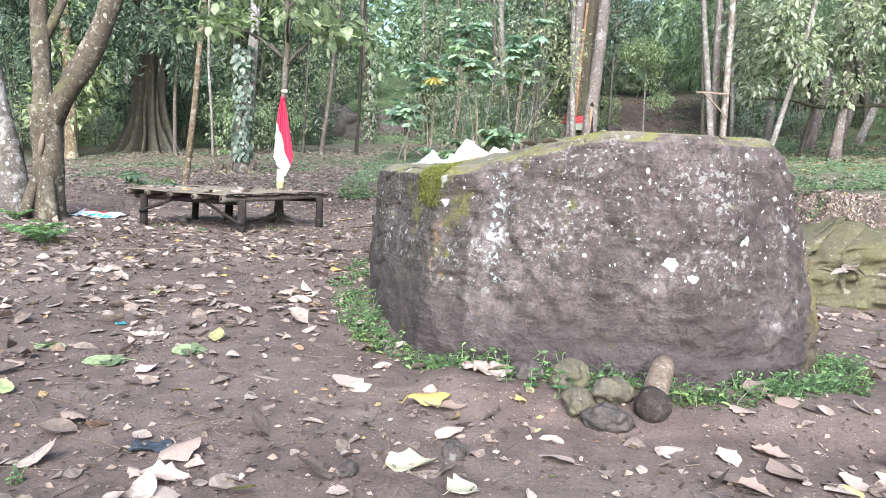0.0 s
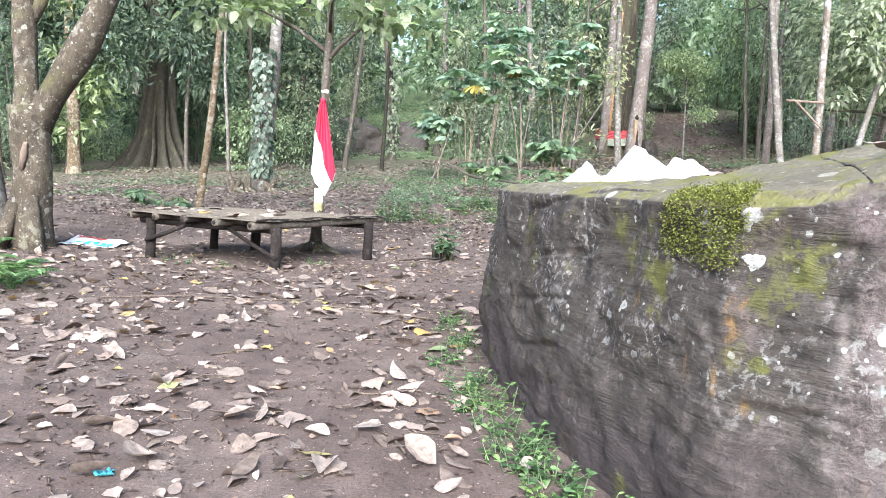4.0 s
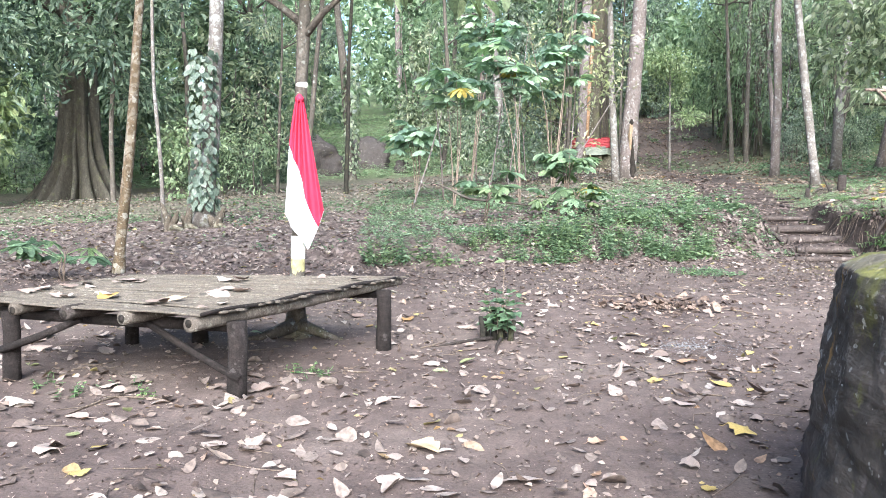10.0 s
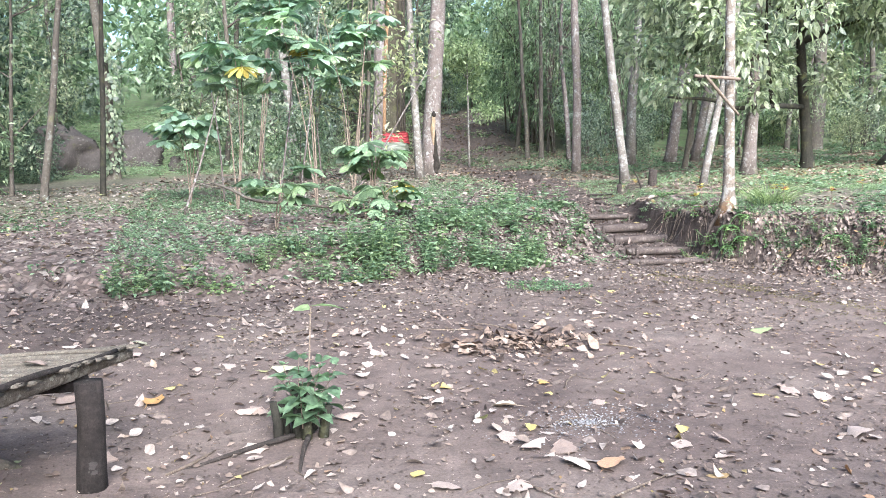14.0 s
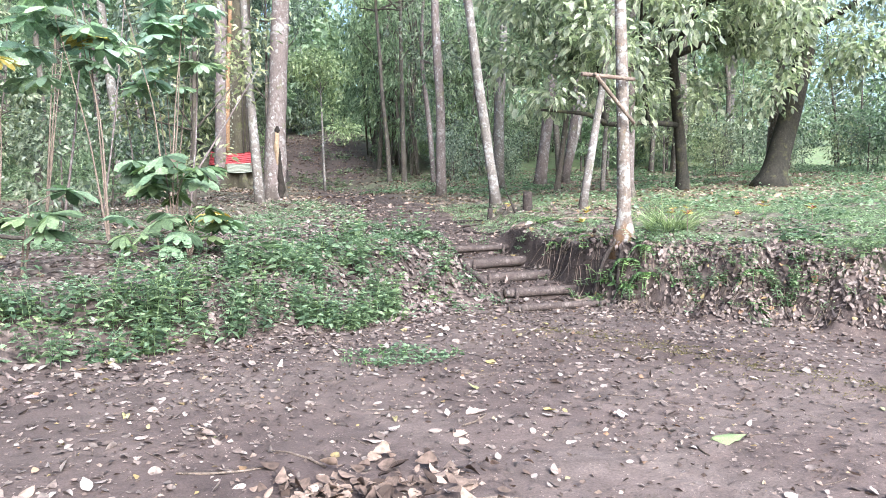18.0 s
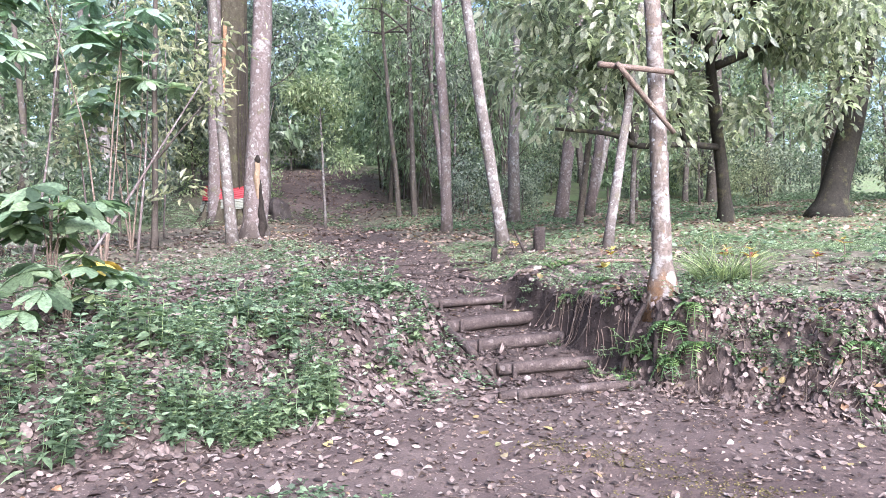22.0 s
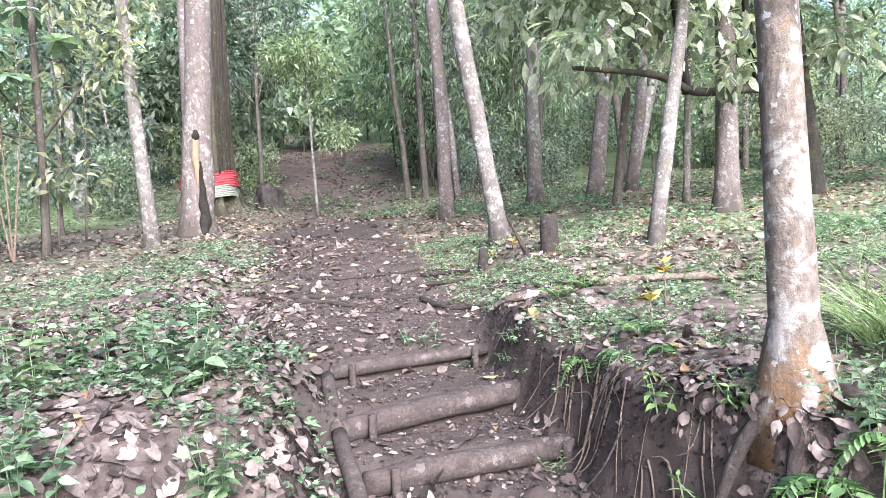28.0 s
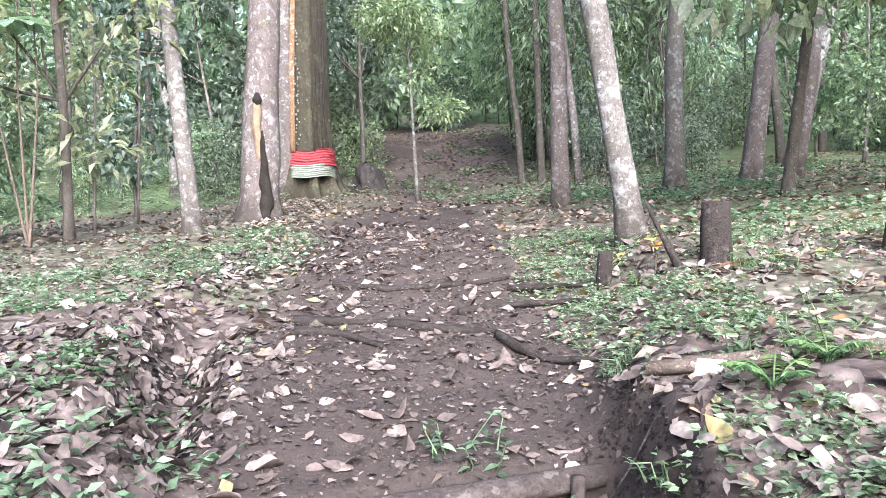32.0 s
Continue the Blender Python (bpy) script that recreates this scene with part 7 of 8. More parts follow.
# roots across the path, and roots holding the bank
for k, pts in enumerate((((8.76, 25.48), (9.22, 25.21), (10.04, 25.25), (10.33, 25.33)), ((8.34, 23.81), (8.63, 23.79), (8.87, 23.42)), ((9.01, 24.03), (9.41, 23.69), (9.67, 23.63)),
                         ((9.62, 23.46), (9.68, 22.91), (9.81, 22.72), (10.0, 22.43)), ((9.59, 24.34), (10.02, 24.42), (10.56, 24.13)), ((10.18, 24.89), (10.68, 24.39)), ((8.36, 24.28), (8.82, 24.1), (9.34, 24.23)))):
    e = thing("surface_root", (pts[0][0], pts[0][1], 0), "dark gnarled root lying across the earth path", "root", "roots on the path")
    part("root", mesh("root", *tube([(x - pts[0][0], y - pts[0][1], gz(x, y) + 0.02) for x, y in pts], np.linspace(0.036, 0.016, len(pts)), 8, 0.25, k, True, 0.06)), M["wood_old"], e)
xt = trees[31]
bx, by, bz = xt.matrix_basis.translation
for k, pts in enumerate((((9.33, 18.24, 1.12), (9.2, 18.18, 0.98), (9.08, 18.12, 0.7), (8.98, 18.02, 0.2)), ((9.32, 18.32, 1.12), (9.14, 18.38, 0.98), (9.02, 18.42, 0.72), (8.9, 18.44, 0.3)),
                         ((9.4, 18.27, 1.16), (9.56, 18.18, 1.08), (9.75, 18.12, 1.02)))):
    part("root", mesh("root", *tube([(x - bx, y - by, z - bz) for x, y, z in pts], [0.038, 0.034, 0.028, 0.018][: len(pts)], 8, 0.14, k, True, 0.1)), M["bark_orange" if k == 3 else "wood_old"], xt)
pl = thing("pale_log", (9.7, 21.6, 0), "thin pale barkless log lying on the bank", "log")
part("log", mesh("log", *tube([(x - 9.7, y - 21.6, gz(x, y) + 0.04) for x, y in ((9.70, 21.66), (10.1, 21.4), (10.5, 21.1), (11.3, 20.55))], [0.032, 0.032, 0.03, 0.025], 10, 0.06, 2, True, 0.2)), M["twig"], pl)

br = thing("bent_root", (11.05, 23.75, gz(11.05, 23.75)), "thin dark bent root standing up beside a stump post", "root")
part("root", mesh("root", *tube([(0.1, 0.0, -0.05), (0.02, 0, 0.08), (-0.05, 0, 0.22), (-0.14, 0.02, 0.38), (-0.2, 0.02, 0.52)], [0.04, 0.03, 0.024, 0.016, 0.006], 8, 0.15, 4, True, 0.06)), M["wood_old"], br)

def inside_rock(x, y):
    return ((x > np.interp(y, [1.85, 2.3, 2.9, 4, 5.2, 6.3, 7.2, 7.85, 8.3, 8.8], [3.3, 2.2, 1.72, 1.32, 1.17, 1.2, 1.36, 1.86, 2.25, 3.0])) & (x < 5.1) & (y > 1.85) & (y < 8.8)) | ((x > 5.5) & (x < 9.6) & (y > 5.3) & (y < 8.5))


# crumbling earth on the cut face
def clods(n, seed, box, test, grow=1.0):
    r = np.random.default_rng(seed)
    bm = bmesh.new()
    bmesh.ops.create_icosphere(bm, subdivisions=1, radius=1.0)
    tv, tf = np.array([v.co for v in bm.verts]), np.array([[v.index for v in f.verts] for f in bm.faces])
    bm.free()
    x, y = r.uniform(box[0], box[1], n * 6), r.uniform(box[2], box[3], n * 6)
    z = ground_h(x, y)
    k = np.nonzero(test(x, y, z))[0][:n]
    size = r.uniform(0.005, 0.016, len(k)) * grow * r.uniform(0.5, 1.2, len(k))
    v = tv[None] * (1 + 0.35 * r.normal(size=(len(k), len(tv), 1))) * size[:, None, None] * r.uniform(0.6, 1.3, (len(k), 1, 3))
    v = v + np.stack([x[k], y[k], z[k]], 1)[:, None]
    f = (tf[None] + (np.arange(len(k)) * len(tv))[:, None, None]).reshape(-1, 3)
    return mesh("earth_clods", v.reshape(-1, 3), f, smooth=False)


def steepness(x, y, z, e=0.04):
    return np.hypot((ground_h(x + e, y) - z) / e, (ground_h(x, y + e) - z) / e)


tagged(part("earth_clods", clods(4200, 44, (8.7, 10.4, 18.0, 22.5), lambda x, y, z: steepness(x, y, z) > 1.0, 0.8), M["humus"]), "dark crumbling clods of earth on the cut bank", "earth", kind="stuff")
tagged(part("earth_clods", clods(1500, 45, (7.2, 8.3, 19.0, 24.0), lambda x, y, z: steepness(x, y, z) > 0.5, 1.5), M["humus"]), "dark crumbling clods of earth at the path's edge", "earth", kind="stuff")
tagged(part("soil_crumbs", clods(9000, 46, (7.4, 10.2, 18.0, 25.0), lambda x, y, z: on_path(x, y) > 0.3, 0.62), M["soil_crumb"]), "loose crumbs of dark soil on the path", "earth", kind="stuff")
tagged(part("soil_crumbs", clods(14000, 47, (-2.5, 4.5, -1.0, 12.0), lambda x, y, z: ~inside_rock(x, y), 0.55), M["soil_crumb"]), "loose crumbs of soil on the bare ground", "earth", kind="stuff")
for k, (x, y, dx, dy) in enumerate(((9.1, 19.2, -0.25, 0.1), (9.2, 19.8, -0.2, -0.15), (9.45, 20.6, -0.2, -0.2), (9.15, 18.8, -0.2, -0.1), (9.5, 17.3, -0.25, -0.1), (9.7, 16.8, -0.3, 0.15), (9.4, 17.65, -0.25, 0.2), (10.2, 15.8, -0.35, 0.1), (9.6, 21.3, -0.25, 0.1), (10.2, 15.1, -0.4, 0.2))):
    if k % 2:
        continue
    e = thing("hanging_root", (x, y, gz(x, y)), "thin pale root hanging out of the earth bank", "root", "roots in the bank")
    q = [(0.12, 0, gz(x + 0.12, y) - gz(x, y)), (0, 0, 0.02), (dx * 0.5, dy * 0.5, max(-0.3, gz(x + dx * 0.5, y + dy * 0.5) - gz(x, y)) + 0.05), (dx, dy, gz(x + dx, y + dy) - gz(x, y) + 0.02)]
    part("root", mesh("root", *tube(q, [0.006, 0.006, 0.005, 0.003], 6, 0.15, k, True, 0.06)), M["wood_old"], e)
for k in range(46):
    x, y = r2.uniform(8.9, 11.0), r2.uniform(14.6, 22.5)
    e = np.interp(y, [p[0] for p in RIGHT], [p[1] for p in RIGHT])
    if not -0.45 < x - e < 1.3:
        continue
    put_herb("sprig", int(r2.integers(3)), x, y, r2.uniform(0.7, 1.5), ("sod_weed", "small green weed rooted at the edge of the bank", "weeds along the bank's edge"))

for k in range(36):
    y = r2.uniform(15.0, 18.9)
    x = float(np.interp(y, [p[0] for p in RIGHT], [p[1] for p in RIGHT])) + r2.uniform(-0.28, 0.22)
    put_herb("sprig", int(r2.integers(3)), x, y, r2.uniform(0.8, 1.7), ("bank_weed", "light green weed hanging from the face of the earth bank", "weeds on the bank face"), None, "leaf_sprig" if k % 3 else "leaf_light")

rt = np.random.default_rng(88)
tangle = []
for k in range(130):
    y = rt.uniform(14.6, 20.4)
    e = float(np.interp(y, [p[0] for p in RIGHT], [p[1] for p in RIGHT])) + rt.uniform(-0.32, 0.25)
    if y > 18.6:
        e = float(np.interp(y, [18.3, 19.5, 20.15, 21.1], [8.95, 9.12, 9.28, 9.62])) + rt.uniform(0.0, 0.3)
    dx, dy = rt.uniform(-0.3, -0.05), rt.uniform(-0.3, 0.3)
    pts = [(e + dx * u + 0.03 * rt.normal(), y + dy * u + 0.03 * rt.normal()) for u in (0, 0.35, 0.7, 1.0)]
    tangle.append(tube([(px, py, gz(px, py) + rt.uniform(0.015, 0.06)) for px, py in pts], np.linspace(1, 0.4, 4) * rt.uniform(0.003, 0.009), 5, 0.1, k, False, 0.08))
tagged(part("root_tangle", mesh("root_tangle", *join(*tangle)), M["twig"]), "tangle of thin dry roots and twigs on the earth bank", "roots", kind="stuff")

# twigs on the ground
for k in range(46):
    x, y = r2.uniform(-3.5, 6.5), r2.uniform(0.0, 15.5)
    if 1.0 < x < 5.4 and 1.8 < y < 9:
        continue
    a, L = r2.uniform(0, 6.28), r2.uniform(0.15, 0.6)
    e = thing("twig", (x, y, 0), "thin dry brown twig on the soil", "twig", "twigs on the ground")
    pts = [(u * L * np.cos(a + 0.3 * u), u * L * np.sin(a + 0.3 * u)) for u in (0, 0.35, 0.7, 1.0)]
    part("stick", mesh("stick", *tube([(px, py, gz(x + px, y + py) + 0.008) for px, py in pts], [0.007, 0.008, 0.006, 0.003], 5, 0.1, k)), M["twig"], e)
for k, pts in enumerate((((1.75, 10.3), (1.85, 10.05)), ((1.9, 10.0), (2.15, 10.12), (2.5, 10.25)), ((-0.3, 7.2), (0.3, 7.0), (0.9, 6.75)), ((-2.3, 6.9), (-1.6, 7.25), (-0.9, 7.3), (-0.5, 7.45)))):
    e = thing("stick", (pts[0][0], pts[0][1], 0), "weathered grey-brown stick lying on bare soil", "stick", "sticks on the ground")
    part("branch", mesh("branch", *tube([(x - pts[0][0], y - pts[0][1], gz(x, y) + 0.012) for x, y in pts], np.linspace(0.007, 0.004, len(pts)), 7, 0.12, k, True, 0.1)), M["twig"], e)


rs = np.random.default_rng(91)
straw = []
for k in range(420):
    x, y, a, w = rs.uniform(-3.2, 6.5), rs.uniform(-0.8, 16.5), rs.uniform(0, 6.28), rs.uniform(0.04, 0.2)
    if inside_rock(np.array([x]), np.array([y]))[0] or raised(np.array([x]), np.array([y]))[0] > 0.2:
        continue
    d = np.array([np.cos(a), np.sin(a)])
    straw.append(tube([(x + d[0] * w * u - d[1] * w * b, y + d[1] * w * u + d[0] * w * b, gz(x + d[0] * w * u, y + d[1] * w * u) + 0.006) for u, b in ((-1, 0), (0, rs.normal() * 0.12), (1, 0))], [0.003, 0.0028, 0.002], 5, 0.0, k, False))
tagged(part("straw_twigs", mesh("straw_twigs", *join(*straw)), M["twig"]), "thin dry twigs and leaf stalks strewn over the soil", "twigs", kind="stuff")


# ---- low growth and litter ----
def scatter(n, box, test, r):
    x, y = r.uniform(box[0], box[1], n), r.uniform(box[2], box[3], n)
    k = test(x, y) > r.uniform(0, 1, n)
    return x[k], y[k]


def low_growth(name, n, box, test, tall, leaf, per, seed, label, mat="leaf_weed", aspect=0.5):
    r = np.random.default_rng(seed)
    x, y = scatter(n, box, test, r)
    m = len(x)
    z = ground_h(x, y)
    x, y, z = np.repeat(x, per), np.repeat(y, per), np.repeat(z, per)
    a, k = r.uniform(0, 6.28, m * per), r.uniform(0, 1, m * per)
    h = np.repeat(tall * r.uniform(0.4, 1.2, m), per) * k
    q = 0.5 * h + 0.02
    base = np.stack([x + np.cos(a) * q, y + np.sin(a) * q, z + h], 1)
    ln = leaf * r.uniform(0.6, 1.3, m * per)
    v, f = leaf_quads(base, np.stack([np.cos(a), np.sin(a), r.uniform(-0.1, 0.6, m * per)], 1), ln, ln * aspect, 0.2, 0.1, r=r)
    tagged(part(name, mesh(name, v, f), M[mat]), label, "weeds", kind="stuff")


patchy = lambda x, y, s, t: smooth(t, t + 0.35, fbm(x * 0.55, y * 0.55, s, 3))
low_growth("ground_weeds", 14000, (9.3, 15.5, 15.5, 27), lambda x, y: raised(x, y) * (1 - on_path(x, y)) * (0.10 + patchy(x * 1.6, y * 1.6, 41, -0.25)) * 0.7, 0.07, 0.04, 12, 701, "low green weeds carpeting the raised ground", "leaf_light")
low_growth("ground_weeds", 14000, (13, 42, 18, 42), lambda x, y: (0.05 + patchy(x * 1.3, y * 1.3, 42, 0.0)) * 0.9, 0.16, 0.11, 7, 702, "low green weeds in the open wood", "leaf_light")
low_growth("ground_weeds", 9000, (-1, 9, 18, 30), lambda x, y: raised(x, y) * (1 - on_path(x, y)) * (0.08 + patchy(x, y, 43, -0.05)) * 0.7, 0.10, 0.06, 8, 703, "low green weeds among dry leaves", "leaf_light")
low_growth("ground_weeds", 6000, (-16, 3, 16, 34), lambda x, y: raised(x, y) * (0.05 + patchy(x, y, 44, 0.0)) * 0.6, 0.11, 0.08, 7, 704, "thin green growth among the leaf litter")
low_growth("ground_weeds", 1500, (-1.8, 7.0, 16.4, 20.5), lambda x, y: patchy(x * 2.2, y * 2.2, 61, 0.22) * smooth(-0.1, 0.2, y - foot_y(x)) * (1 - smooth(1.0, 1.8, y - foot_y(x))) * 0.8, 0.16, 0.085, 9, 705, "small-leaved weeds thick along the bank")
low_growth("ground_weeds", 2300, (3.6, 7.7, 18.2, 23.5), lambda x, y: raised(x, y) * (1 - on_path(x, y)) * patchy(x * 2.0, y * 2.0, 66, -0.05), 0.11, 0.055, 9, 709, "patches of small-leaved weeds among dry leaves", "leaf_weed")
low_growth("slope_grass", 6500, (-14, 9, 42, 74), lambda x, y: 0.9 + 0 * x, 0.4, 0.3, 5, 706, "light green grass on the slope behind the wood", "leaf_light", 0.12)
low_growth("slope_weeds", 1500, (9, 25, 42, 64), lambda x, y: patchy(x * 0.9, y * 0.9, 67, 0.0) * 0.8, 0.28, 0.2, 8, 710, "scattered green weeds on the dark earth slope", "leaf_mid")
low_growth("ground_weeds", 150, (4.4, 5.3, 16.0, 16.8), lambda x, y: 0.6 + 0 * x, 0.06, 0.05, 7, 707, "small patch of grass in the clearing")
low_growth("bank_moss", 2600, (6.6, 8.0, 12.8, 17), lambda x, y: np.exp(-((x - np.interp(y, [13.0, 14.1, 15.2, 16.3, 16.9], [7.9, 7.55, 7.3, 7.1, 6.85])) / 0.28) ** 2) * 0.8, 0.008, 0.016, 9, 708, "thin moss along a low earth ledge", "moss_thin")


def litter(name, n, box, test, size, seed, mat, label, blades=True, curl=0.5, lift=0.012, steep=0.0, shrink=1.0):
    r = np.random.default_rng(seed)
    x, y = scatter(n, box, test, r)
    m = len(x)
    ln = size[0] + (size[1] - size[0]) * r.uniform(0, 1, m) ** 1.5
    ln = ln * (1 - (1 - shrink) * smooth(6.5, 12.5, y))
    a = r.uniform(0, 6.28, m)
    ax = np.stack([np.cos(a), np.sin(a), r.normal(size=m) * 0.14], 1)
    e = 0.03
    z = ground_h(x, y)
    gxs, gys = (ground_h(x + e, y) - z) / e, (ground_h(x, y + e) - z) / e
    ax[:, 2] += np.clip(gxs, -3, 3) * ax[:, 0] + np.clip(gys, -3, 3) * ax[:, 1]
    k = np.hypot(gxs, gys) < 1.1 + 1.2 * r.uniform(0, 1, m) ** 2 + steep
    x, y, z, ln, ax, gxs, gys = x[k], y[k], z[k], ln[k], ax[k], gxs[k], gys[k]
    m = len(x)
    nor = unit(np.stack([-np.clip(gxs, -3, 3), -np.clip(gys, -3, 3), np.ones(m)], 1) + r.normal(size=(m, 3)) * 0.07)
    base = np.stack([x, y, z + lift * 0.6 + r.uniform(0, 0.012, m)], 1) + nor * (0.03 * smooth(0.5, 1.4, np.hypot(gxs, gys)))[:, None]
    if blades:
        v, f = leaf_blades(base, ax, ln, ln * r.uniform(0.4, 0.8, m), r.normal(size=m) * 0.26, r.normal(size=m) * curl * 0.42, r=r, up=nor, shape=DRY, ragged=0.014)
    else:
        v, f = leaf_quads(base, ax, ln, ln * r.uniform(0.4, 0.75, m), 0.05, 0.2, r=r)
    tagged(part(name, mesh(name, v, f), M[mat]), label, "leaf litter", kind="stuff")


open_soil = lambda x, y: (1 - raised(x, y)) * ~inside_rock(x, y)
litter("leaf_litter", 15500, (-6.5, 11, -1.2, 18.5), lambda x, y: open_soil(x, y) * (0.4 + 0.6 * patchy(x, y, 51, -0.3)), (0.04, 0.20), 801, "litter", "pale dry leaves scattered over bare soil", shrink=0.55)
litter("leaf_crumbs", 70000, (-6, 11, -1.0, 18.5), lambda x, y: open_soil(x, y) * (0.55 + 0.45 * patchy(x * 2, y * 2, 52, -0.2)), (0.01, 0.055), 802, "litter_mid", "small brown leaf crumbs on bare soil", False)
litter("leaf_litter", 12000, (-1, 10, 13.0, 18.8), lambda x, y: open_soil(x, y) * (0.35 + 0.65 * smooth(14.5, 18, y)) * (0.4 + 0.6 * patchy(x * 2, y * 2, 59, -0.3)), (0.02, 0.075), 818, "litter_mid", "broken brown leaves trodden into the soil")
litter("leaf_litter", 8000, (-8, 9.2, 15.0, 20.8), lambda x, y: np.exp(-((y - foot_y(x) - 0.05) / 0.75) ** 2) * (x < 9.2), (0.03, 0.12), 803, "litter_dark", "brown dry leaves drifted along the foot of the bank")
litter("leaf_litter", 15000, (3.4, 8.3, 17.4, 24), lambda x, y: raised(x, y) * (1 - 0.96 * on_path(x, y)) * 0.8, (0.03, 0.13), 815, "litter_dark", "decaying brown leaves covering the bank", True, 0.5, 0.01, 1.6)
litter("leaf_litter", 4500, (3.4, 8.3, 17.4, 24), lambda x, y: raised(x, y) * (1 - 0.96 * on_path(x, y)) * 0.8, (0.03, 0.125), 804, "litter_mid", "pale dry leaves covering the bank", True, 0.5, 0.016, 1.6)
litter("leaf_litter", 24000, (8.9, 12.6, 14.0, 19.0), lambda x, y: smooth(-0.55, -0.35, x - np.interp(y, [p[0] for p in RIGHT], [p[1] for p in RIGHT])) * (1 - smooth(0.25, 0.45, x - np.interp(y, [p[0] for p in RIGHT], [p[1] for p in RIGHT]))), (0.025, 0.10), 813, "litter_mid", "brown dry leaves lying thick on the earth bank", True, 0.35, 0.02, 2.6)
litter("leaf_litter", 6000, (8.8, 13.2, 15.5, 25.5), lambda x, y: raised(x, y) * (1 - 0.9 * on_path(x, y)) * 0.75, (0.03, 0.115), 805, "litter_mid", "pale dry leaves among weeds", True, 0.5, 0.018)
litter("leaf_litter", 3600, (7.4, 10.6, 18.4, 30), lambda x, y: on_path(x, y) * 0.5 * (0.2 + 0.8 * patchy(x * 2, y * 2, 58, -0.2)), (0.03, 0.13), 806, "litter_mid", "dry leaves trodden on the path")
litter("leaf_litter", 4000, (6.7, 8.6, 21.0, 28.0), lambda x, y: np.exp(-((x - 7.45 - 0.2 * np.clip(y - 24.5, 0, 4)) / 0.32) ** 2) * 0.9, (0.03, 0.14), 816, "litter_dark", "large dry leaves drifted along the hollow edge of the path", True, 0.5, 0.012, 1.0)
litter("leaf_litter", 9000, (10.5, 20.5, 36, 66), lambda x, y: on_path(x, y) * 0.9, (0.06, 0.2), 817, "litter_mid", "dry leaves strewn on the sloping path", False)
litter("leaf_crumbs", 24000, (7.2, 11.2, 18.2, 30), lambda x, y: on_path(x, y) * 0.9, (0.012, 0.05), 812, "litter_dark", "leaf crumbs trodden into the path", False)
litter("leaf_litter", 36000, (-14, 9, 16, 36), lambda x, y: raised(x, y) * 0.85 * ((y > 24) | (x < 3.2)), (0.04, 0.15), 807, "litter", "dry leaves carpeting the forest floor", False)
litter("leaf_litter", 38000, (8, 34, 21, 46), lambda x, y: 0.8 - 0.7 * on_path(x, y), (0.06, 0.17), 808, "litter", "dry leaves carpeting the forest floor", False)
litter("leaf_litter", 20000, (-1, 24, 26, 66), lambda x, y: 0.55 - 0.3 * on_path(x, y) * (y < 40), (0.06, 0.2), 809, "litter_dark", "dark decayed leaves under the trees", False)
litter("leaf_litter", 1500, (8.9, 10.0, 17.9, 21.8), lambda x, y: 0.8 * (1 - on_path(x, y)), (0.03, 0.11), 814, "litter_mid", "dry leaves caught on the cut edge of the bank", True, 0.4, 0.012, 0.6)
litter("leaf_pile", 1700, (2.0, 4.4, 12.7, 14.2), lambda x, y: np.exp(-((x - 3.15) / 0.6) ** 2 - ((y - 13.35) / 0.35) ** 2), (0.04, 0.14), 810, "litter_dark", "loose heap of dry leaves on the soil", True, 0.8, 0.04)
litter("leaf_litter", 2600, (5.4, 9.8, 5.2, 8.7), lambda x, y: 0.05 + 0 * x, (0.06, 0.2), 811, "litter", "dry leaves on the mossy rock", True, 0.5, 0.72)


# large fallen leaves, one by one
def fallen_material():
    m, n, l, b = material("fallen_leaf", 0.62, 0.3)
    obj = n.new("ShaderNodeObjectInfo").outputs["Random"]
    c = ramp(n, l, obj, [(0, (0.18, 0.13, 0.108)), (0.35, (0.26, 0.196, 0.168)), (0.8, (0.35, 0.275, 0.238)), (0.86, (0.29, 0.145, 0.06)), (0.92, (0.34, 0.25, 0.08)), (0.94, (0.34, 0.25, 0.08)), (0.96, (0.38, 0.31, 0.27)), (1, (0.18, 0.22, 0.10))])
    f = noise_tex(n, l, coords(n), 22, 5, 0.65)
    c = mix(n, l, 0.7, c, ramp(n, l, f, [(0.3, grey(0.6)), (0.65, grey(1.15))]), "MULTIPLY")
    l.new(c, b.inputs["Base Color"])
    bump(n, l, b, f, 0.4, 0.006)
    return m


M["fallen"] = fallen_material()
LEAF = []
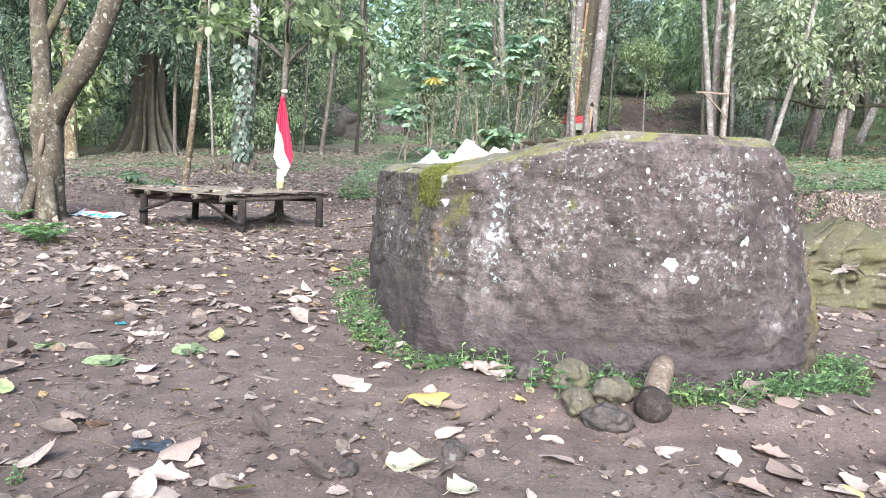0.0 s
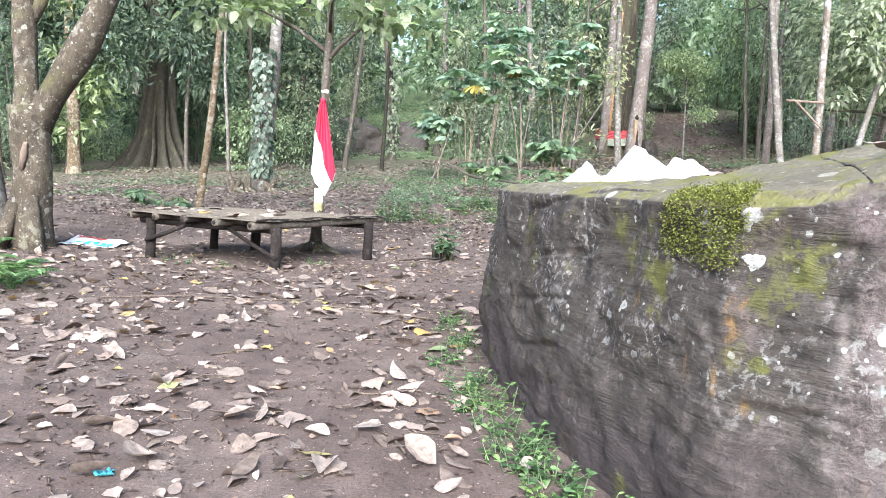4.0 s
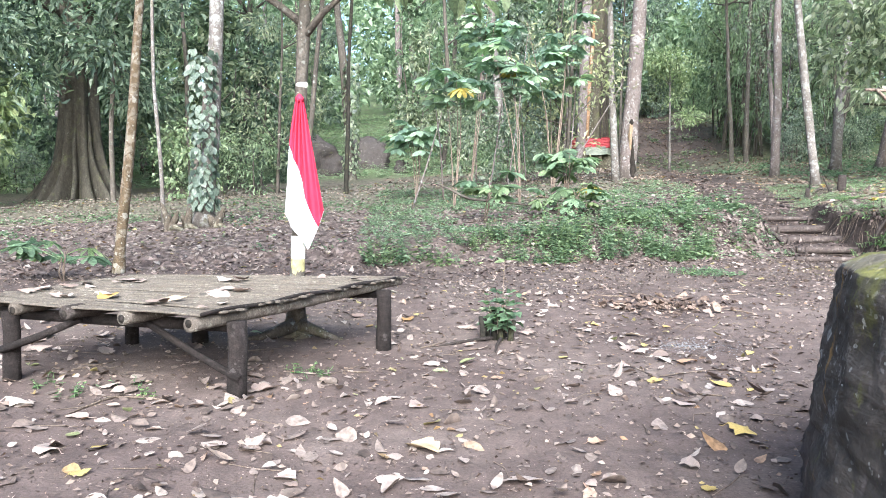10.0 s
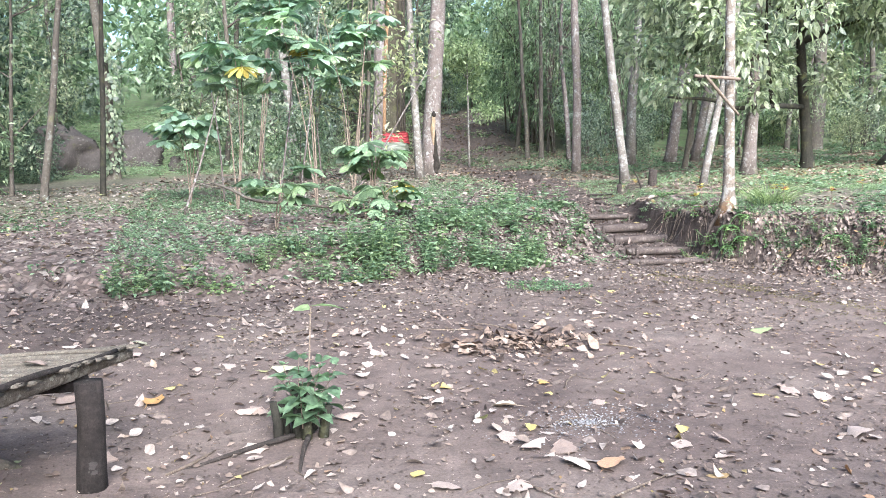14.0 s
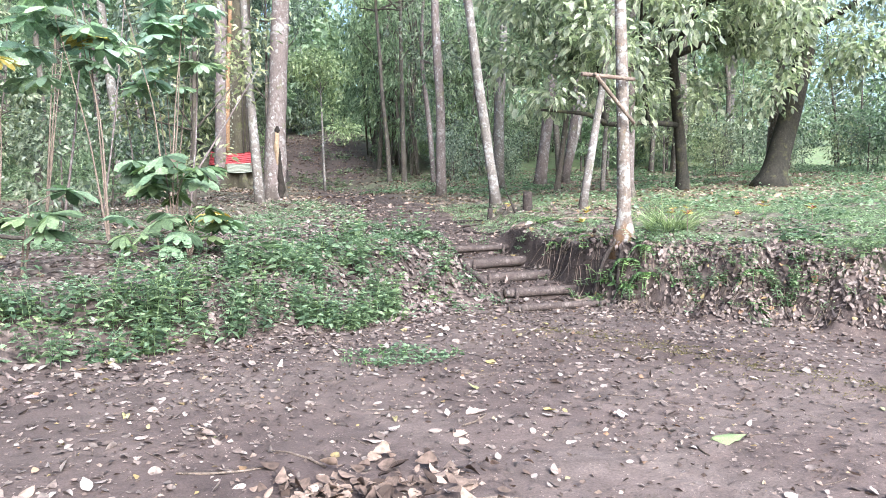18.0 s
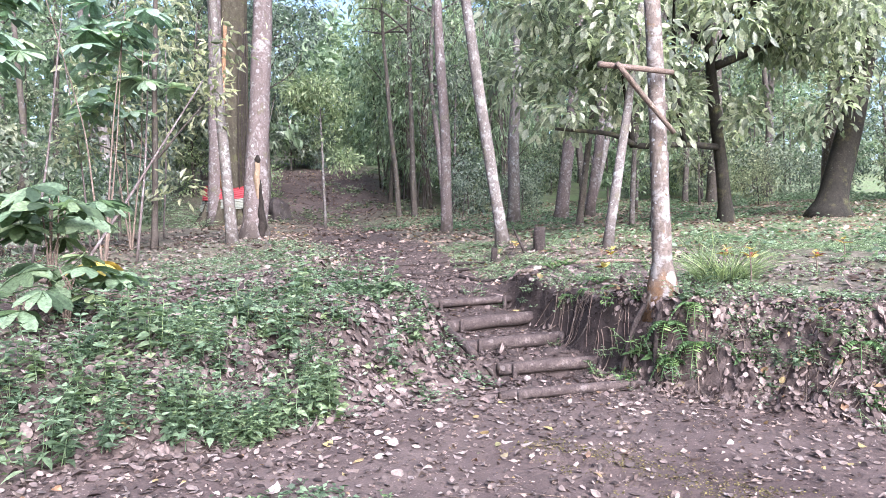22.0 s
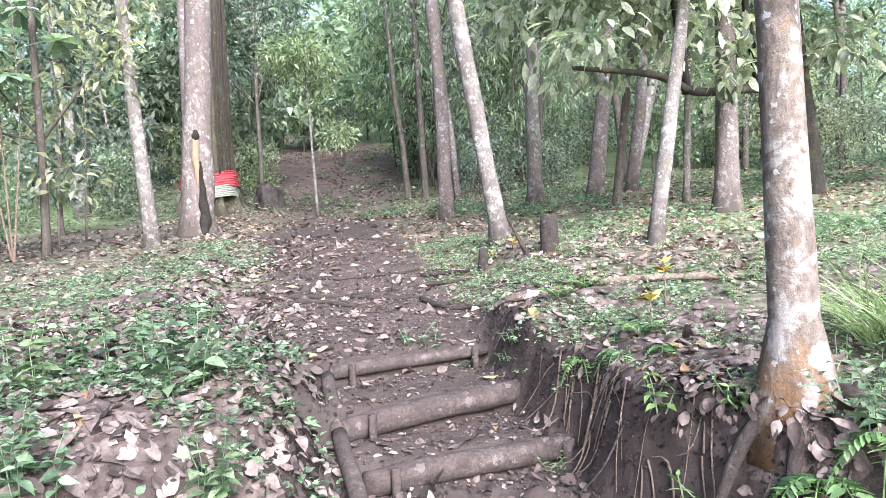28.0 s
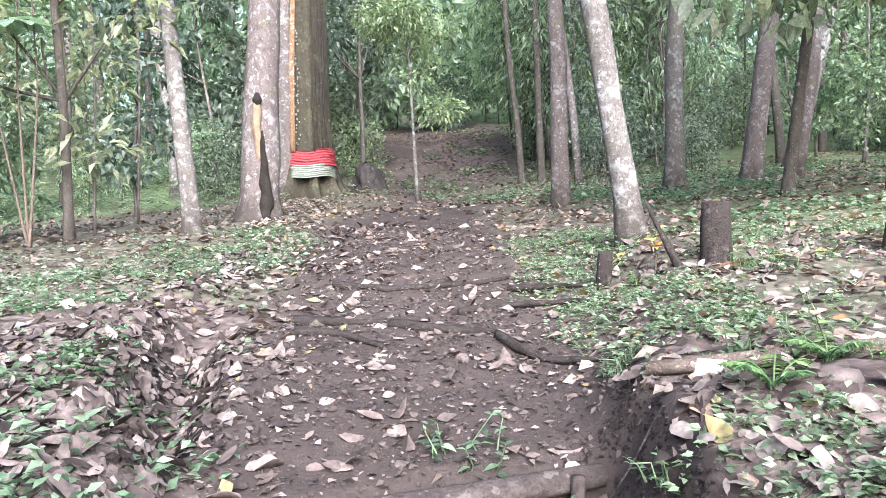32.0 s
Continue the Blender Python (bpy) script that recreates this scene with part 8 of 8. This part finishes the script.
for k in range(14):
    r = np.random.default_rng(900 + k)
    u, w = np.meshgrid(np.linspace(0, 1, 9), np.linspace(-1, 1, 7))
    half = r.uniform(0.26, 0.42) * np.sin(np.pi * np.clip(u ** r.uniform(0.75, 1.15) * 0.95 + 0.04, 0, 1)) ** r.uniform(0.7, 1.1) * (1 + 0.18 * np.sin(u * r.uniform(9, 22) + k) * np.abs(w) ** 2)
    c1, c2, tw = r.normal() * 0.45, r.normal() * 0.22, r.normal() * 0.3
    z = c1 * (half * w) ** 2 * 3.0 + c2 * (u - 0.5) ** 2 * 1.2 + tw * (u - 0.5) * w * half + 0.035 * vnoise(u * 4 + k, w * 3, k)
    v = np.stack([u - 0.5, half * w, z - z.min() + 0.01], -1).reshape(-1, 3)
    i = (np.arange(6)[:, None] * 9 + np.arange(8)[None]).ravel()
    stalk = tube([(-0.5, 0, float(z[3, 0] - z.min()) + 0.012), (-0.62, 0.02 * (k % 3 - 1), 0.01), (-0.72, 0.05 * (k % 3 - 1), 0.01)], [0.012, 0.009, 0.007], 5, 0, 1, False)
    LEAF.append(mesh("fallen_leaf", *join((v, np.stack([i, i + 1, i + 10, i + 9], -1)), stalk)))


def lay(x, y, z, s, k):
    ob = part("fallen_leaf", LEAF[k % 14], M["fallen"])
    ob.matrix_basis = pose(x, y, z, r2.uniform(-12, 12), r2.uniform(-12, 12), r2.uniform(0, 360)) @ Matrix.Scale(s, 4)
    tagged(ob, "large dry curled leaf lying where it fell", "leaf", "fallen leaves")


k = 0
while k < 262:
    x, y = r2.uniform(-4.5, 6.0), r2.uniform(-1.0, 14.5)
    if inside_rock(np.array([x]), np.array([y]))[0]:
        continue
    lay(x, y, gz(x, y) + 0.004, r2.uniform(0.10, 0.21), k)
    k += 1
for q in range(26):
    u, w = r2.uniform(0.05, 0.95), r2.uniform(0.05, 0.95) ** 1.3
    x, y = lerp(lerp(A, B, u), lerp(D, C, u), w)
    lay(x, y, 0.622, r2.uniform(0.10, 0.2), q)
for x, y, z, s in ((2.6, 2.95, 1.56, 0.2), (2.75, 3.0, 1.57, 0.2), (3.1, 2.9, 1.63, 0.18), (2.2, 3.9, 1.40, 0.16)):
    lay(x, y, float(on_boulder(np.array([x]), np.array([y]))[0]) + 0.004, s, int(x * 10))


M["yellow_fallen"] = foliage("yellow_fallen", [(0, (0.36, 0.25, 0.07)), (1, (0.48, 0.38, 0.15))], 0.1, 0.55)
for q, (x, y) in enumerate(((0.0, 12.73), (2.57, 11.79), (2.14, 11.16), (4.02, 11.32), (3.02, 10.85), (0.41, 14.32), (1.26, 10.64), (-0.38, 5.39), (-2.54, 7.93), (-1.76, 7.97), (-0.36, 7.48),
                            (2.45, 9.6), (5.01, 14.23), (5.5, 15.82), (8.36, 20.69), (2.48, 1.57), (8.15, 23.32), (9.2, 21.0), (7.37, 18.29), (7.21, 17.29))):
    data = LEAF[(q * 5 + 3) % 14].copy()
    data.materials.clear()
    ob = part("fallen_leaf", data, M["yellow_fallen"])
    ob.matrix_basis = pose(x, y, gz(x, y) + 0.012, r2.uniform(-8, 8), r2.uniform(-8, 8), r2.uniform(0, 360)) @ Matrix.Scale(r2.uniform(0.075, 0.12), 4)
    tagged(ob, "bright yellow leaf freshly fallen on the soil", "leaf", "yellow fallen leaves")
for q, (x, y) in enumerate(((2.3, 10.45), (2.01, 10.83), (2.16, 10.75), (-0.02, 8.36), (0.47, 7.88), (0.85, 0.46), (0.84, 0.69), (1.91, 0.72), (3.69, 0.83), (3.46, 0.66), (3.48, 1.02), (1.44, 1.92), (1.96, 1.6), (2.05, 1.52), (2.6, 0.9))):
    lay(x, y, gz(x, y) + 0.006, r2.uniform(0.19, 0.27), q * 3)


# scraps and odd things on the clearing's soil
M["green_fallen"] = foliage("green_fallen", [(0, (0.13, 0.165, 0.085)), (1, (0.19, 0.22, 0.12))], 0.1, 0.6)
for q, (x, y, sz, rz) in enumerate(((-0.64, 2.3, 0.2, 10), (-0.13, 2.12, 0.27, 200), (0.31, 2.4, 0.24, 170))):
    nl = 9
    fan = np.linspace(-2.4, 2.4, nl)
    ax = np.stack([np.cos(fan), np.sin(fan), np.full(nl, 0.03)], 1)
    ln = sz * (0.5 + 0.12 * np.cos(fan * 3.0)) * (0.85 + 0.15 * np.cos(fan))
    lv = leaf_blades(np.zeros((nl, 3)), ax, ln, ln * 0.98, 0.06, 0.03, r=np.random.default_rng(70 + q), shape=ROUND)
    ob = part("palmate_leaf", mesh("palmate_leaf", *join(lv, tube([(0, 0, 0.005), (-sz * 0.35, 0.02, 0.01), (-sz * 0.6, 0.06, 0.008)], [0.004, 0.003, 0.003], 5, 0, 1, False))), M["green_fallen"])
    ob.matrix_basis = pose(x, y, gz(x, y) + 0.02, 0, 0, rz)
    tagged(ob, "fading green palmate leaf fallen on bare soil", "leaf", "fallen green leaves")


def scrap(x, y, w, d, rise, mat, label, seed, rz=0):
    u, v = np.meshgrid(np.linspace(-1, 1, 16), np.linspace(-1, 1, 12))
    rim = 1 + 0.3 * vnoise(np.arctan2(v, u) * 2.0, u * 0 + seed, seed)
    px, py = u * w / 2 * rim, v * d / 2 * rim
    z = 0.006 + rise * np.abs(vnoise(u * 2.4 + seed, v * 2.0, seed)) + rise * 0.4 * np.abs(vnoise(u * 5, v * 5 + seed, seed + 1))
    i = (np.arange(11)[:, None] * 16 + np.arange(15)[None]).ravel()
    ob = part("plastic_scrap", mesh("plastic_scrap", np.stack([px, py, z], -1).reshape(-1, 3), np.stack([i, i + 1, i + 17, i + 16], -1)), mat)
    ob.matrix_basis = pose(x, y, gz(x, y), 0, 0, rz)
    ob.modifiers.new("thick", "SOLIDIFY").thickness = 0.002
    tagged(ob, label, "litter")


M["scrap_blue"] = cloth("scrap_blue", (0.07, 0.30, 0.38), 0.2, 0.4)
M["scrap_dark"] = cloth("scrap_dark", (0.03, 0.035, 0.045), 0.4, 0.35)
scrap(-0.49, 3.12, 0.075, 0.06, 0.02, M["scrap_blue"], "crumpled blue plastic scrap on the soil", 3, 20)
scrap(0.69, 0.75, 0.17, 0.11, 0.025, M["scrap_dark"], "dark translucent plastic scrap half buried in soil", 5, 10)
scrap(2.3, 2.02, 0.24, 0.16, 0.05, M["fallen"], "large curled brown leaf at the boulder's foot", 8, 30)

# cold ashes of a small fire
M["ash"] = cloth("ash", (0.19, 0.18, 0.185), 0.5, 0.95, 30)
ra = np.random.default_rng(61)
n = 1100
a, q = ra.uniform(0, 6.28, n), np.abs(ra.normal(size=n)) * 0.3
x, y = 2.58 + np.cos(a) * q * 1.3, 11.2 + np.sin(a) * q * 0.7
tagged(part("ash_patch", mesh("ash_patch", *leaf_quads(np.stack([x, y, ground_h(x, y) + 0.004], 1), np.stack([ra.normal(size=n), ra.normal(size=n), np.full(n, 0.05)], 1), ra.uniform(0.006, 0.022, n), ra.uniform(0.006, 0.018, n), 0.05, 0.05, r=ra)), M["ash"]), "thin patch of pale grey ash on the soil", "ash", kind="stuff")
